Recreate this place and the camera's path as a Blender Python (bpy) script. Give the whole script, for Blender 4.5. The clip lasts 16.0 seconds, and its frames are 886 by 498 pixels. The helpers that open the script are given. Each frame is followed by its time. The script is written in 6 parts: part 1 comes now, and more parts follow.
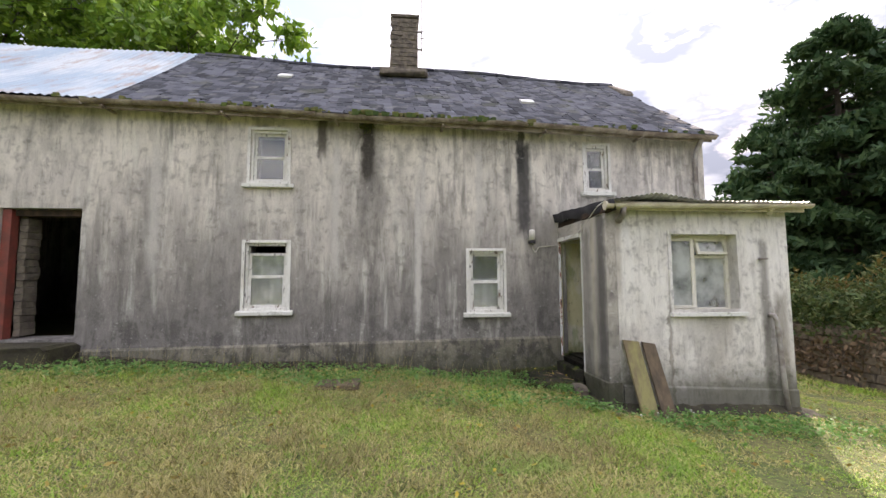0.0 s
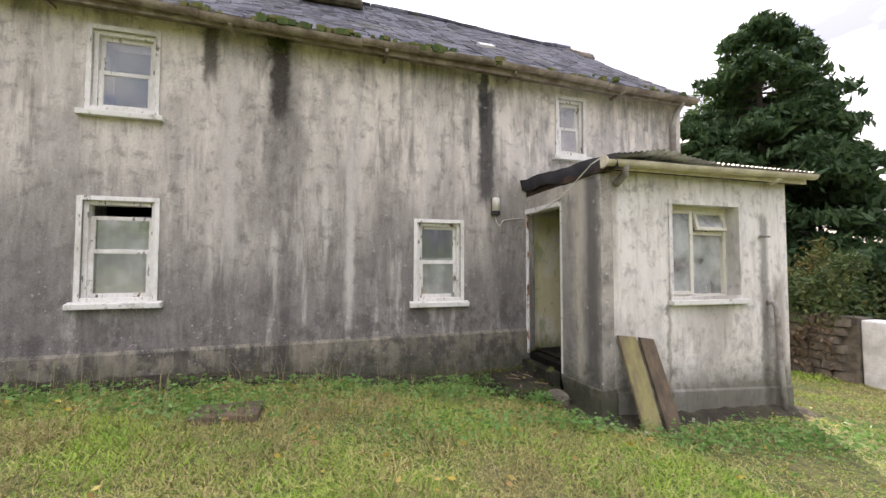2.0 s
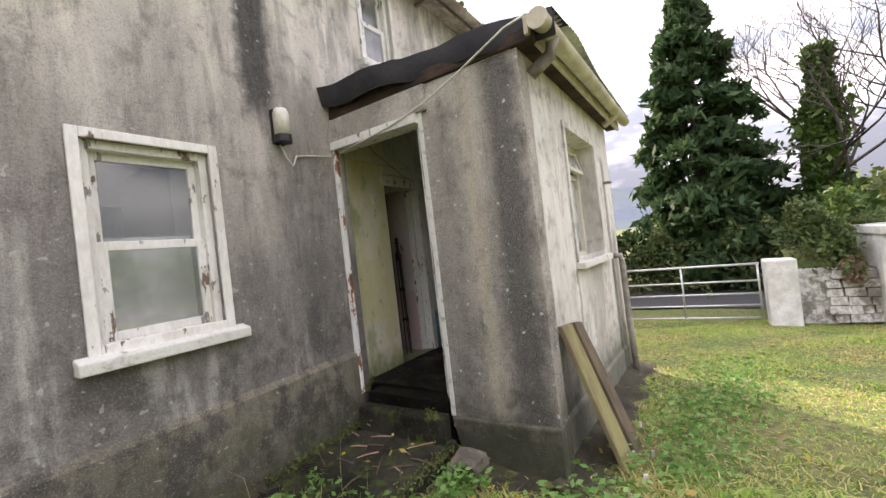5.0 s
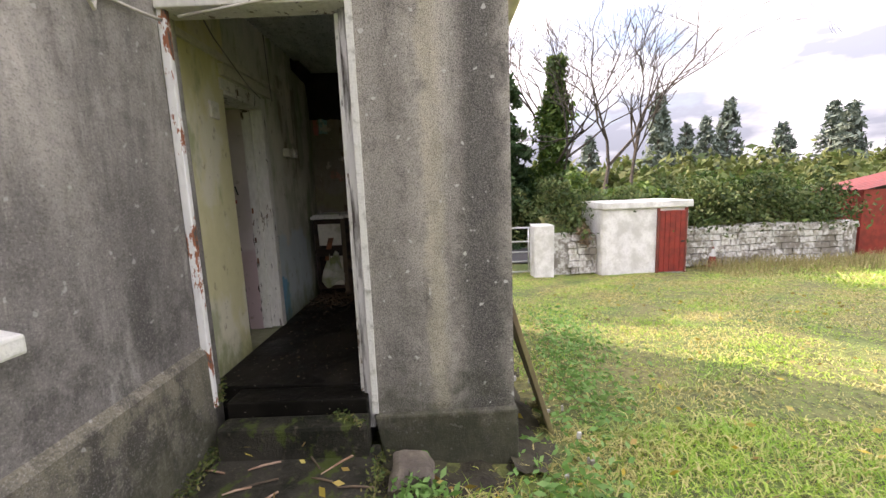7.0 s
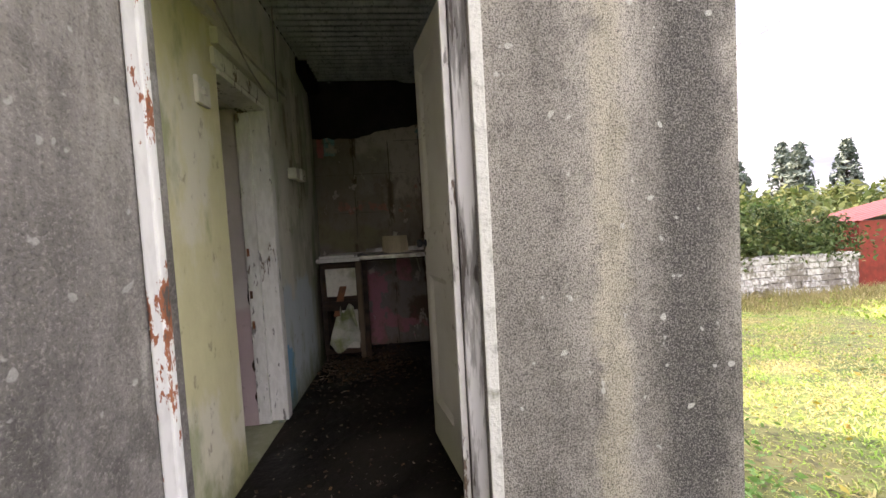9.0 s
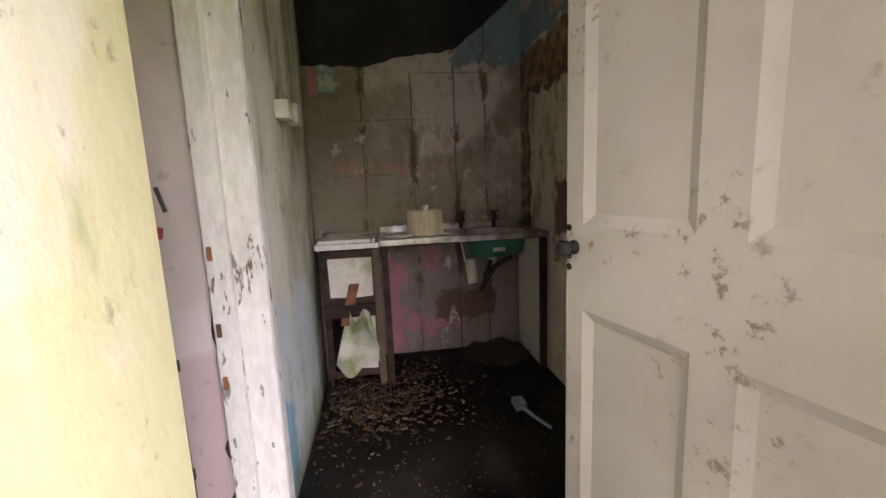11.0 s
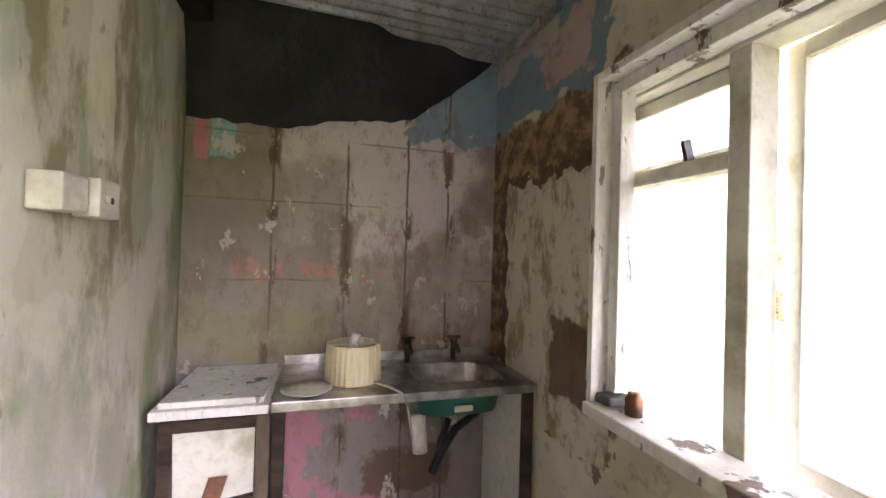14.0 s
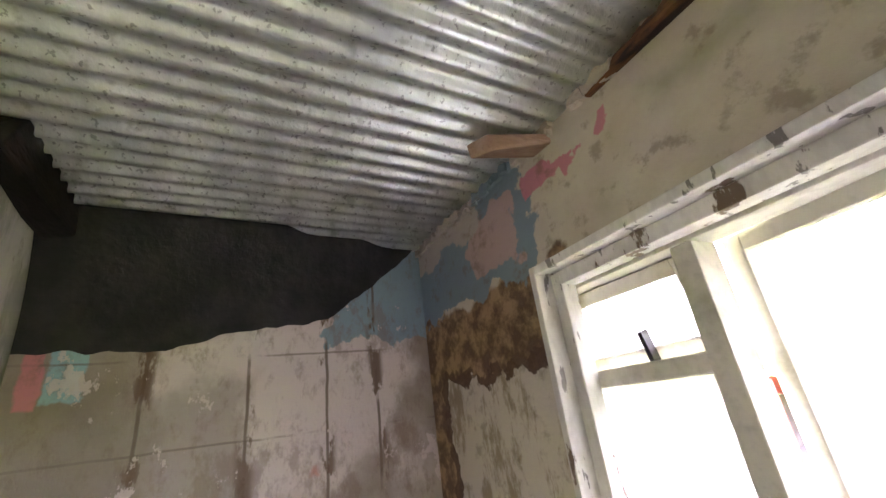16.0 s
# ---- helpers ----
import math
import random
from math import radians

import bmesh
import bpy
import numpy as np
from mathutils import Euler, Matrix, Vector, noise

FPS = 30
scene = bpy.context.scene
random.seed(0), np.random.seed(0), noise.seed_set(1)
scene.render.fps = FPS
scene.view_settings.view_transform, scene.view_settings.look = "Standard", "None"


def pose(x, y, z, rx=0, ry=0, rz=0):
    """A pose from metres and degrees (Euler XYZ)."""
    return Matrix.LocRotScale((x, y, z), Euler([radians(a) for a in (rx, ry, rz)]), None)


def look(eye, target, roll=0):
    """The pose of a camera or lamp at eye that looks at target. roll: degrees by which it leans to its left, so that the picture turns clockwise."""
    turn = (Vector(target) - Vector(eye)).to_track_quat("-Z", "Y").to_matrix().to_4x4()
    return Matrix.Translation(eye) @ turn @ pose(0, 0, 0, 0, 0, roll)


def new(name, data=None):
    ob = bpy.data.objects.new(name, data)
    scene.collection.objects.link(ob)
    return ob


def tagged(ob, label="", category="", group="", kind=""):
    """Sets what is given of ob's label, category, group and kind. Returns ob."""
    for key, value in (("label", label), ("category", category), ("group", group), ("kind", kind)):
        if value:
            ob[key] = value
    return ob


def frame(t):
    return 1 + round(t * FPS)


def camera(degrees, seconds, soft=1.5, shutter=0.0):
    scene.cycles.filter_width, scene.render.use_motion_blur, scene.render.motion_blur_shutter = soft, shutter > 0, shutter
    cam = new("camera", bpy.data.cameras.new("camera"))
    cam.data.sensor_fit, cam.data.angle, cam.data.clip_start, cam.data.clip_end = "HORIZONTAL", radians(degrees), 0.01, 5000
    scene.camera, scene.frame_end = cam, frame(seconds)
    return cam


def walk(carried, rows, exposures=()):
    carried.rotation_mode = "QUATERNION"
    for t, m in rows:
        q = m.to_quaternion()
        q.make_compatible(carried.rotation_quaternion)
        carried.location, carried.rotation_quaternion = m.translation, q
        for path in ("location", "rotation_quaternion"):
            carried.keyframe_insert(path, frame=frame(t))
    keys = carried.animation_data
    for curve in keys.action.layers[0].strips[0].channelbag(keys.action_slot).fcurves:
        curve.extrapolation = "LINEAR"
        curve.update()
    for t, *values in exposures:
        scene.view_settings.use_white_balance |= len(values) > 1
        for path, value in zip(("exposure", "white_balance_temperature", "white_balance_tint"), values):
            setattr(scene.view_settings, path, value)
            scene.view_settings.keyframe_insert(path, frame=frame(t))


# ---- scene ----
cam = camera(95.5, 16.0)
PATH = [
    (0, (0.325, -0.282, 1.918), (0.522, 1.702, 2.073), -0.3),
    (0.5, (0.321, 0.016, 1.896), (0.546, 2.0, 2.012), -0.2),
    (1, (0.28, 0.496, 1.923), (0.551, 2.476, 2.004), -0.1),
    (1.5, (0.273, 0.952, 1.87), (0.601, 2.924, 1.905), -0.3),
    (2, (0.296, 1.466, 1.836), (0.85, 3.387, 1.918), 0.1),
    (2.5, (0.348, 2.067, 1.862), (1.101, 3.915, 2.009), -2.0),
    (3, (0.374, 2.66, 1.821), (1.35, 4.405, 1.862), -3.8),
    (3.2, (0.398, 2.876, 1.833), (1.47, 4.564, 1.822), -4.8),
    (5.3, (0.83, 4.697, 1.637), (2.605, 5.62, 1.63), -5.2),
    (5.5, (0.844, 4.834, 1.657), (2.679, 5.627, 1.613), -4.1),
    (6, (0.85, 5.153, 1.697), (2.775, 5.661, 1.505), -5.7),
    (6.5, (0.943, 5.447, 1.656), (2.914, 5.702, 1.437), -3.3),
    (7, (1.119, 5.738, 1.69), (3.097, 5.746, 1.397), -2.3),
    (7.5, (1.276, 6.015, 1.67), (3.245, 5.865, 1.351), -2.3),
    (8, (1.48, 6.209, 1.652), (3.453, 6.045, 1.37), -1.6),
    (8.5, (1.808, 6.27, 1.672), (3.801, 6.161, 1.549), -1.4),
    (9, (2.114, 6.388, 1.649), (4.106, 6.241, 1.548), -3.2),
    (9.5, (2.429, 6.573, 1.67), (4.415, 6.399, 1.5), -4.9),
    (11.8, (3.468, 6.835, 1.761), (5.413, 6.504, 1.435), -0.7),
    (12, (3.505, 6.845, 1.753), (5.448, 6.495, 1.432), -0.8),
    (12.5, (3.558, 6.853, 1.708), (5.498, 6.499, 1.37), -1.1),
    (13, (3.707, 6.828, 1.722), (5.642, 6.431, 1.413), -0.0),
    (13.5, (3.947, 6.769, 1.812), (5.849, 6.229, 1.507), 2.4),
    (14, (4.063, 6.691, 1.993), (5.978, 6.116, 2.018), 1.7),
    (14.5, (4.156, 6.658, 2.134), (5.973, 5.962, 2.596), -1.9),
    (15, (4.254, 6.662, 2.234), (5.899, 5.827, 3.007), -6.5),
    (15.5, (4.27, 6.659, 2.245), (5.874, 5.822, 3.098), -7.1),
    (16, (4.284, 6.644, 2.231), (5.908, 5.746, 2.979), -7.3),
]
LIGHT = [(0, 1.98, 7200, 22), (1, 2.12, 7400, 25), (3.2, 2.25, 7200, 25), (5.5, 2.4, 7500, 23), (7.5, 2.7, 7500, 26), (9, 3.15, 7500, 28), (9.5, 3.4, 7500, 29), (11.8, 5.5, 7500, 37), (13, 5.45, 7500, 37), (14, 6.25, 7100, 41), (15, 6.75, 6800, 44), (16, 6.75, 6800, 44)]
walk(cam, [(t, look(eye, target, roll)) for t, eye, target, roll in PATH], LIGHT)

# ---- world, sun ----
SUN_AZ, SUN_EL = 38.5, 29.0
world = bpy.data.worlds.new("sky")
scene.world = world
world.use_nodes = True
wn, wl = world.node_tree.nodes, world.node_tree.links
bg = wn["Background"]
sky = wn.new("ShaderNodeTexSky")
sky.sky_type, sky.sun_disc = "NISHITA", False
sky.sun_elevation, sky.sun_rotation = radians(SUN_EL), radians(SUN_AZ)
tc = wn.new("ShaderNodeTexCoord")
mp = wn.new("ShaderNodeMapping")
mp.inputs["Scale"].default_value = (1.6, 1.6, 4.0)
mp.inputs["Location"].default_value = (0.35, 0.1, 0.2)
cn = wn.new("ShaderNodeTexNoise")
cn.inputs["Scale"].default_value, cn.inputs["Detail"].default_value, cn.inputs["Roughness"].default_value = 1.5, 9, 0.56
cr = wn.new("ShaderNodeValToRGB")
cr.color_ramp.elements[0].position, cr.color_ramp.elements[1].position = 0.30, 0.44
cs = wn.new("ShaderNodeTexNoise")
cs.inputs["Scale"].default_value, cs.inputs["Detail"].default_value = 3.0, 8
cc = wn.new("ShaderNodeValToRGB")
cc.color_ramp.elements[0].position, cc.color_ramp.elements[1].position = 0.42, 0.64
cc.color_ramp.elements[0].color, cc.color_ramp.elements[1].color = (2.0, 2.35, 3.0, 1), (6.3, 6.8, 7.5, 1)
cm = wn.new("ShaderNodeMix")
cm.data_type = "RGBA"
wl.new(tc.outputs["Generated"], mp.inputs["Vector"])
wl.new(mp.outputs["Vector"], cn.inputs["Vector"])
wl.new(mp.outputs["Vector"], cs.inputs["Vector"])
wl.new(cn.outputs["Fac"], cr.inputs["Fac"])
wl.new(cs.outputs["Fac"], cc.inputs["Fac"])
wl.new(cr.outputs["Color"], cm.inputs[0])
wl.new(sky.outputs["Color"], cm.inputs[6])
wl.new(cc.outputs["Color"], cm.inputs[7])
# clouds brighten from the horizon to the zenith, as an overcast sky does
sz = wn.new("ShaderNodeSeparateXYZ")
zr = wn.new("ShaderNodeMapRange")
zr.inputs["From Min"].default_value, zr.inputs["From Max"].default_value = 0.0, 1.0
zr.inputs["To Min"].default_value, zr.inputs["To Max"].default_value = 0.24, 1.12
zm = wn.new("ShaderNodeVectorMath")
zm.operation = "SCALE"
wl.new(tc.outputs["Generated"], sz.inputs[0])
wl.new(sz.outputs["Z"], zr.inputs["Value"])
wl.new(cm.outputs[2], zm.inputs[0])
wl.new(zr.outputs[0], zm.inputs["Scale"])
wl.new(zm.outputs[0], bg.inputs["Color"])
bg.inputs["Strength"].default_value = 0.15

sun = new("sun", bpy.data.lights.new("sun", "SUN"))
sun.data.energy, sun.data.angle, sun.data.color = 2.2, radians(0.6), (1.0, 0.93, 0.8)
sd = Vector((math.sin(radians(SUN_AZ)) * math.cos(radians(SUN_EL)), math.cos(radians(SUN_AZ)) * math.cos(radians(SUN_EL)), math.sin(radians(SUN_EL))))
sun.matrix_world = look(sd * 60, (0, 0, 0))

# ---- material tools ----
class Mat:
    def __init__(self, name):
        self.m = bpy.data.materials.new(name)
        self.m.use_nodes = True
        self.nt = self.m.node_tree
        self.b = self.nt.nodes["Principled BSDF"]
        self.geo = None

    def node(self, kind, **ins):
        n = self.nt.nodes.new(kind)
        for k, v in ins.items():
            self.put(n.inputs[k.replace("_", " ")], v)
        return n

    def put(self, sock, v):
        if isinstance(v, bpy.types.NodeSocket):
            self.nt.links.new(v, sock)
        elif isinstance(v, tuple) and len(v) == 3 and sock.type == "RGBA":
            sock.default_value = (*v, 1)
        else:
            sock.default_value = v

    def pos(self):
        if self.geo is None:
            self.geo = self.nt.nodes.new("ShaderNodeNewGeometry")
            self.sep = self.node("ShaderNodeSeparateXYZ", Vector=self.geo.outputs["Position"])
        return self.geo.outputs["Position"]

    def xyz(self, axis):
        self.pos()
        return self.sep.outputs[axis]

    def noise(self, scale, stretch=(1, 1, 1), detail=5, rough=0.55, shift=0.0):
        mp = self.node("ShaderNodeMapping", Vector=self.pos(), Scale=stretch, Location=(shift, shift * 0.7, shift * 1.3))
        return self.node("ShaderNodeTexNoise", Vector=mp.outputs[0], Scale=scale, Detail=detail, Roughness=rough).outputs["Fac"]

    def op(self, kind, a, b=0.0, clamp=False):
        n = self.nt.nodes.new("ShaderNodeMath")
        n.operation, n.use_clamp = kind, clamp
        self.put(n.inputs[0], a)
        self.put(n.inputs[1], b)
        return n.outputs[0]

    def step(self, v, lo, hi):
        n = self.nt.nodes.new("ShaderNodeMapRange")
        n.interpolation_type = "SMOOTHSTEP"
        self.put(n.inputs["Value"], v)
        n.inputs["From Min"].default_value, n.inputs["From Max"].default_value = lo, hi
        return n.outputs[0]

    def mix(self, fac, a, b, mode="MIX"):
        n = self.nt.nodes.new("ShaderNodeMix")
        n.data_type, n.blend_type = "RGBA", mode
        self.put(n.inputs[0], fac)
        self.put(n.inputs[6], a)
        self.put(n.inputs[7], b)
        return n.outputs[2]

    def patch(self, axis, u0, u1, z0, z1, amp=0.2, edge=0.03, scale=5.0, shift=0.0):
        """A ragged patch of a wall, between u0 and u1 along it and z0 and z1."""
        u, z = self.xyz(axis), self.xyz("Z")
        d = self.op("MINIMUM", self.op("MINIMUM", self.op("SUBTRACT", u, u0), self.op("SUBTRACT", u1, u)), self.op("MINIMUM", self.op("SUBTRACT", z, z0), self.op("SUBTRACT", z1, z)))
        n = self.noise(scale, shift=shift + u0, detail=6)
        d = self.op("ADD", d, self.op("MULTIPLY", self.op("SUBTRACT", n, 0.5), amp * 2))
        return self.step(d, 0.0, edge)

    def line(self, axis, u0, w):
        n = self.noise(3.0, shift=u0)
        d = self.op("ABSOLUTE", self.op("SUBTRACT", self.op("ADD", self.xyz(axis), self.op("MULTIPLY", n, 0.03)), u0 + 0.015))
        return self.step(d, w, w * 0.3)

    def random(self, kind="island"):
        if kind == "island":
            self.pos()
            return self.geo.outputs["Random Per Island"]
        return self.node("ShaderNodeObjectInfo").outputs["Random"]

    def done(self, color, rough=0.8, bump=None, depth=0.01, metal=0.0, spec=0.4):
        self.put(self.b.inputs["Base Color"], color)
        self.put(self.b.inputs["Roughness"], rough)
        self.put(self.b.inputs["Metallic"], metal)
        self.put(self.b.inputs["Specular IOR Level"], spec)
        if bump is not None:
            bn = self.node("ShaderNodeBump", Height=bump, Distance=depth, Strength=0.8)
            self.put(self.b.inputs["Normal"], bn.outputs[0])
        return self.m


def simple(name, c1, c2, scale=8.0, rough=0.7, depth=0.004, metal=0.0, stretch=(1, 1, 1), lo=0.35, hi=0.65, spec=0.4):
    k = Mat(name)
    n = k.noise(scale, stretch, detail=7, rough=0.6)
    n2 = k.noise(scale * 7, stretch, detail=4)
    c = k.mix(k.step(n, lo, hi), c1, c2)
    c = k.mix(k.op("MULTIPLY", k.step(n2, 0.45, 0.75), 0.35), c, tuple(v * 0.55 for v in c1))
    return k.done(c, rough, k.op("ADD", n, k.op("MULTIPLY", n2, 0.4)), depth, metal, spec)


def island(name, cols, rough=0.7, kind="island", spec=0.3, translucent=False):
    """Colours picked piece by piece."""
    k = Mat(name)
    r = k.nt.nodes.new("ShaderNodeValToRGB")
    k.put(r.inputs[0], k.random(kind))
    els = r.color_ramp.elements
    while len(els) < len(cols):
        els.new(0.5)
    for i, c in enumerate(cols):
        els[i].position, els[i].color = i / max(1, len(cols) - 1), (*c, 1)
    n = k.noise(9.0)
    c = k.mix(k.op("MULTIPLY", k.step(n, 0.4, 0.7), 0.4), r.outputs[0], tuple(v * 0.5 for v in cols[0]))
    m = k.done(c, rough, k.noise(30.0), 0.002, 0, spec)
    if translucent:
        tr = k.node("ShaderNodeBsdfTranslucent", Color=c)
        mx = k.node("ShaderNodeMixShader")
        mx.inputs[0].default_value = 0.3
        k.put(mx.inputs[1], k.b.outputs[0])
        k.put(mx.inputs[2], tr.outputs[0])
        k.put(k.nt.nodes["Material Output"].inputs[0], mx.outputs[0])
    return m


# ---- materials ----
def render_wall(name, upper, lower, wet=(), white=(), line_z=0.85, dark_top=2.4, axis="X", speck=0.5, lichen=0.4, dirt=1.0):
    """Weathered lime render: vertical run-off streaks, algae toward the splash zone, damp tongues below broken gutters."""
    k = Mat(name)
    big = k.noise(0.9, (1, 1, 0.5), 6)
    streak = k.noise(3.2, (1, 1, 0.24), 9, 0.66)
    streak2 = k.noise(8.0, (1, 1, 0.17), 7, 0.65, 3.0)
    fine = k.noise(190.0 if speck > 0.9 else 105.0, detail=4, rough=0.75)
    mid = k.noise(7.0, detail=7, rough=0.65, shift=2.0)
    h = k.op("ADD", k.xyz("Z"), k.op("ADD", k.op("MULTIPLY", k.op("SUBTRACT", streak, 0.5), 3.6), k.op("MULTIPLY", k.op("SUBTRACT", big, 0.5), 2.5)))
    alg = k.step(h, dark_top + 1.7, dark_top - 1.6)
    c = k.mix(alg, upper, lower)
    c = k.mix(k.op("MULTIPLY", k.step(streak2, 0.5, 0.68), 0.35), c, tuple(v * 0.45 for v in lower))
    c = k.mix(k.op("MULTIPLY", k.step(k.noise(5.0, (1, 1, 0.12), 7, 0.6, 8.0), 0.54, 0.70), 0.4), c, tuple(min(0.8, v * 1.12) for v in upper))
    c = k.mix(k.op("MULTIPLY", k.step(k.noise(1.5, (1, 1, 0.55), 7, 0.62, 15.0), 0.48, 0.66), 0.45), c, tuple(v * 0.62 for v in lower))
    dash = k.noise(17.0, (1, 1, 0.16), 7, 0.7, 5.0)
    c = k.mix(k.op("MULTIPLY", k.step(dash, 0.52, 0.70), 0.38), c, (0.13, 0.118, 0.108))
    c = k.mix(k.op("MULTIPLY", k.step(dash, 0.42, 0.30), 0.22), c, (0.6, 0.57, 0.52))
    drips = k.op("MULTIPLY", k.step(k.noise(4.2, (1, 1, 0.11), 8, 0.68, 21.0), 0.50, 0.62), k.step(big, 0.36, 0.62))
    c = k.mix(k.op("MULTIPLY", drips, 0.55 * dirt), c, tuple(v * 0.42 for v in lower))
    mould = k.op("MULTIPLY", k.step(k.noise(3.4, (1, 1, 0.7), 8, 0.72, 31.0), 0.46, 0.60), k.step(k.op("ADD", k.xyz("Z"), k.op("MULTIPLY", big, 1.4)), 2.9, 1.5))
    c = k.mix(k.op("MULTIPLY", mould, 0.6 * dirt), c, (0.05, 0.048, 0.044))
    c = k.mix(k.op("MULTIPLY", k.step(mid, 0.50, 0.70), 0.5), c, (0.12, 0.11, 0.10))
    for x0, w, z0, z1, s in white:
        u = k.op("ABSOLUTE", k.op("SUBTRACT", k.op("ADD", k.xyz(axis), k.op("MULTIPLY", k.op("SUBTRACT", mid, 0.5), 0.12)), x0))
        zz = k.op("ADD", k.xyz("Z"), k.op("MULTIPLY", streak2, 0.8))
        m = k.op("MULTIPLY", k.step(u, w, w * 0.2), k.op("MULTIPLY", k.step(zz, z0, z0 + 0.8), k.step(zz, z1 + 0.8, z1)))
        c = k.mix(k.op("MULTIPLY", m, s), c, (0.56, 0.54, 0.50))
    for x0, w, z0, z1, s, col in wet:
        u = k.op("ABSOLUTE", k.op("SUBTRACT", k.op("ADD", k.xyz(axis), k.op("MULTIPLY", k.op("SUBTRACT", mid, 0.5), 0.16)), x0))
        zz = k.op("ADD", k.op("ADD", k.xyz("Z"), k.op("MULTIPLY", k.op("SUBTRACT", streak2, 0.5), 0.5)), k.op("MULTIPLY", k.op("MULTIPLY", u, u), -4.0))
        m = k.op("MULTIPLY", k.step(u, w * (1.1 if s > 0.8 else 1.3), w * (0.45 if s > 0.8 else 0.3)), k.op("MULTIPLY", k.step(zz, z0 - 0.12, z0 + 0.2), k.step(zz, z1 + 0.25, z1 + 0.1)))
        c = k.mix(k.op("MULTIPLY", m, s), c, col)
    d0, d1, l0, l1 = (0.50, 0.60, 0.50, 0.40) if speck > 0.9 else (0.53, 0.64, 0.46, 0.36)
    c = k.mix(k.op("MULTIPLY", k.step(fine, d0, d1), speck * 0.8), c, (0.05, 0.048, 0.046))
    c = k.mix(k.op("MULTIPLY", k.step(fine, l0, l1), speck * 0.45), c, (0.60, 0.57, 0.52))
    c = k.mix(k.op("MULTIPLY", k.step(k.noise(24.0, detail=2, rough=0.3, shift=7.0), 0.71, 0.75), lichen), c, (0.6, 0.6, 0.56))
    # moss and damp at the foot
    foot = k.step(k.op("ADD", k.xyz("Z"), k.op("MULTIPLY", k.op("SUBTRACT", mid, 0.5), 1.1)), 0.75, 0.25)
    c = k.mix(k.op("MULTIPLY", foot, 0.75), c, (0.055, 0.06, 0.035))
    k.pos()
    bump = k.op("ADD", k.op("MULTIPLY", fine, 0.8), k.op("MULTIPLY", mid, 1.2))
    return k.done(c, 0.9, bump, 0.012, 0, 0.25)


DARK, BROWNWET = (0.035, 0.035, 0.036), (0.055, 0.045, 0.036)
M_house = render_wall("house_render", (0.76, 0.71, 0.63), (0.235, 0.22, 0.205),
                      wet=[(-1.16, 0.11, 4.15, 4.95, 0.85, BROWNWET), (-0.33, 0.16, 3.72, 5.0, 0.95, BROWNWET), (-0.28, 0.24, 2.6, 4.6, 0.4, DARK),
                           (2.58, 0.08, 3.9, 5.0, 0.85, DARK), (2.62, 0.17, 2.72, 4.35, 0.9, DARK), (2.95, 0.16, 0.9, 3.0, 0.3, DARK)],
                      white=[(-4.0, 0.14, 2.2, 4.4, 0.7), (-0.9, 0.1, 2.0, 4.6, 0.7), (0.6, 0.09, 1.3, 3.6, 0.9), (1.75, 0.1, 2.9, 4.4, 0.7), (0.7, 0.06, 2.9, 4.3, 0.6), (-2.7, 0.3, 2.8, 4.6, 0.3)], dark_top=2.95)
M_plinth = render_wall("plinth_render", (0.34, 0.31, 0.24), (0.13, 0.125, 0.09), dark_top=0.7, speck=0.6, dirt=1.4)
M_porch = render_wall("porch_white_render", (0.82, 0.80, 0.75), (0.58, 0.54, 0.47), dark_top=0.6, speck=0.4, dirt=0.35,
                      wet=[(5.85, 0.09, -0.3, 2.3, 0.6, BROWNWET), (6.1, 0.12, -0.3, 1.5, 0.5, (0.16, 0.13, 0.09)), (4.28, 0.03, -0.2, 1.4, 0.6, (0.2, 0.17, 0.13)), (3.5, 0.07, 1.6, 2.9, 0.4, (0.25, 0.2, 0.13)), (4.9, 0.5, 0.5, 1.25, 0.35, (0.25, 0.22, 0.18))])
M_side = render_wall("porch_side_render", (0.60, 0.56, 0.49), (0.40, 0.375, 0.33), dark_top=1.2, axis="Y", speck=0.95, lichen=0.9, dirt=0.6,
                     wet=[(5.53, 0.15, -0.2, 3.1, 0.8, (0.04, 0.04, 0.042)), (6.02, 0.16, 0.2, 2.5, 0.4, (0.09, 0.085, 0.08)), (5.79, 0.06, -0.1, 2.95, 0.4, (0.66, 0.60, 0.42))])

k = Mat("slate")
r = k.random("object")
n = k.noise(4.0, detail=6)
c = k.mix(r, (0.008, 0.010, 0.015), (0.095, 0.10, 0.12))
c = k.mix(k.op("MULTIPLY", k.step(n, 0.52, 0.7), 0.6), c, (0.16, 0.16, 0.15))
c = k.mix(k.op("MULTIPLY", k.step(k.noise(1.3, shift=5.0), 0.56, 0.7), 0.6), c, (0.055, 0.06, 0.03))
M_slate = k.done(c, 0.8, k.noise(25.0), 0.006, 0, 0.2)
k = Mat("slate_far")
r = k.random("island")
n = k.noise(4.0, detail=6)
c = k.mix(r, (0.008, 0.010, 0.015), (0.095, 0.10, 0.12))
c = k.mix(k.op("MULTIPLY", k.step(n, 0.52, 0.7), 0.6), c, (0.16, 0.16, 0.15))
c = k.mix(k.op("MULTIPLY", k.step(k.noise(1.3, shift=5.0), 0.56, 0.7), 0.6), c, (0.055, 0.06, 0.03))
M_slate_far = k.done(c, 0.8, k.noise(25.0), 0.006, 0, 0.2)

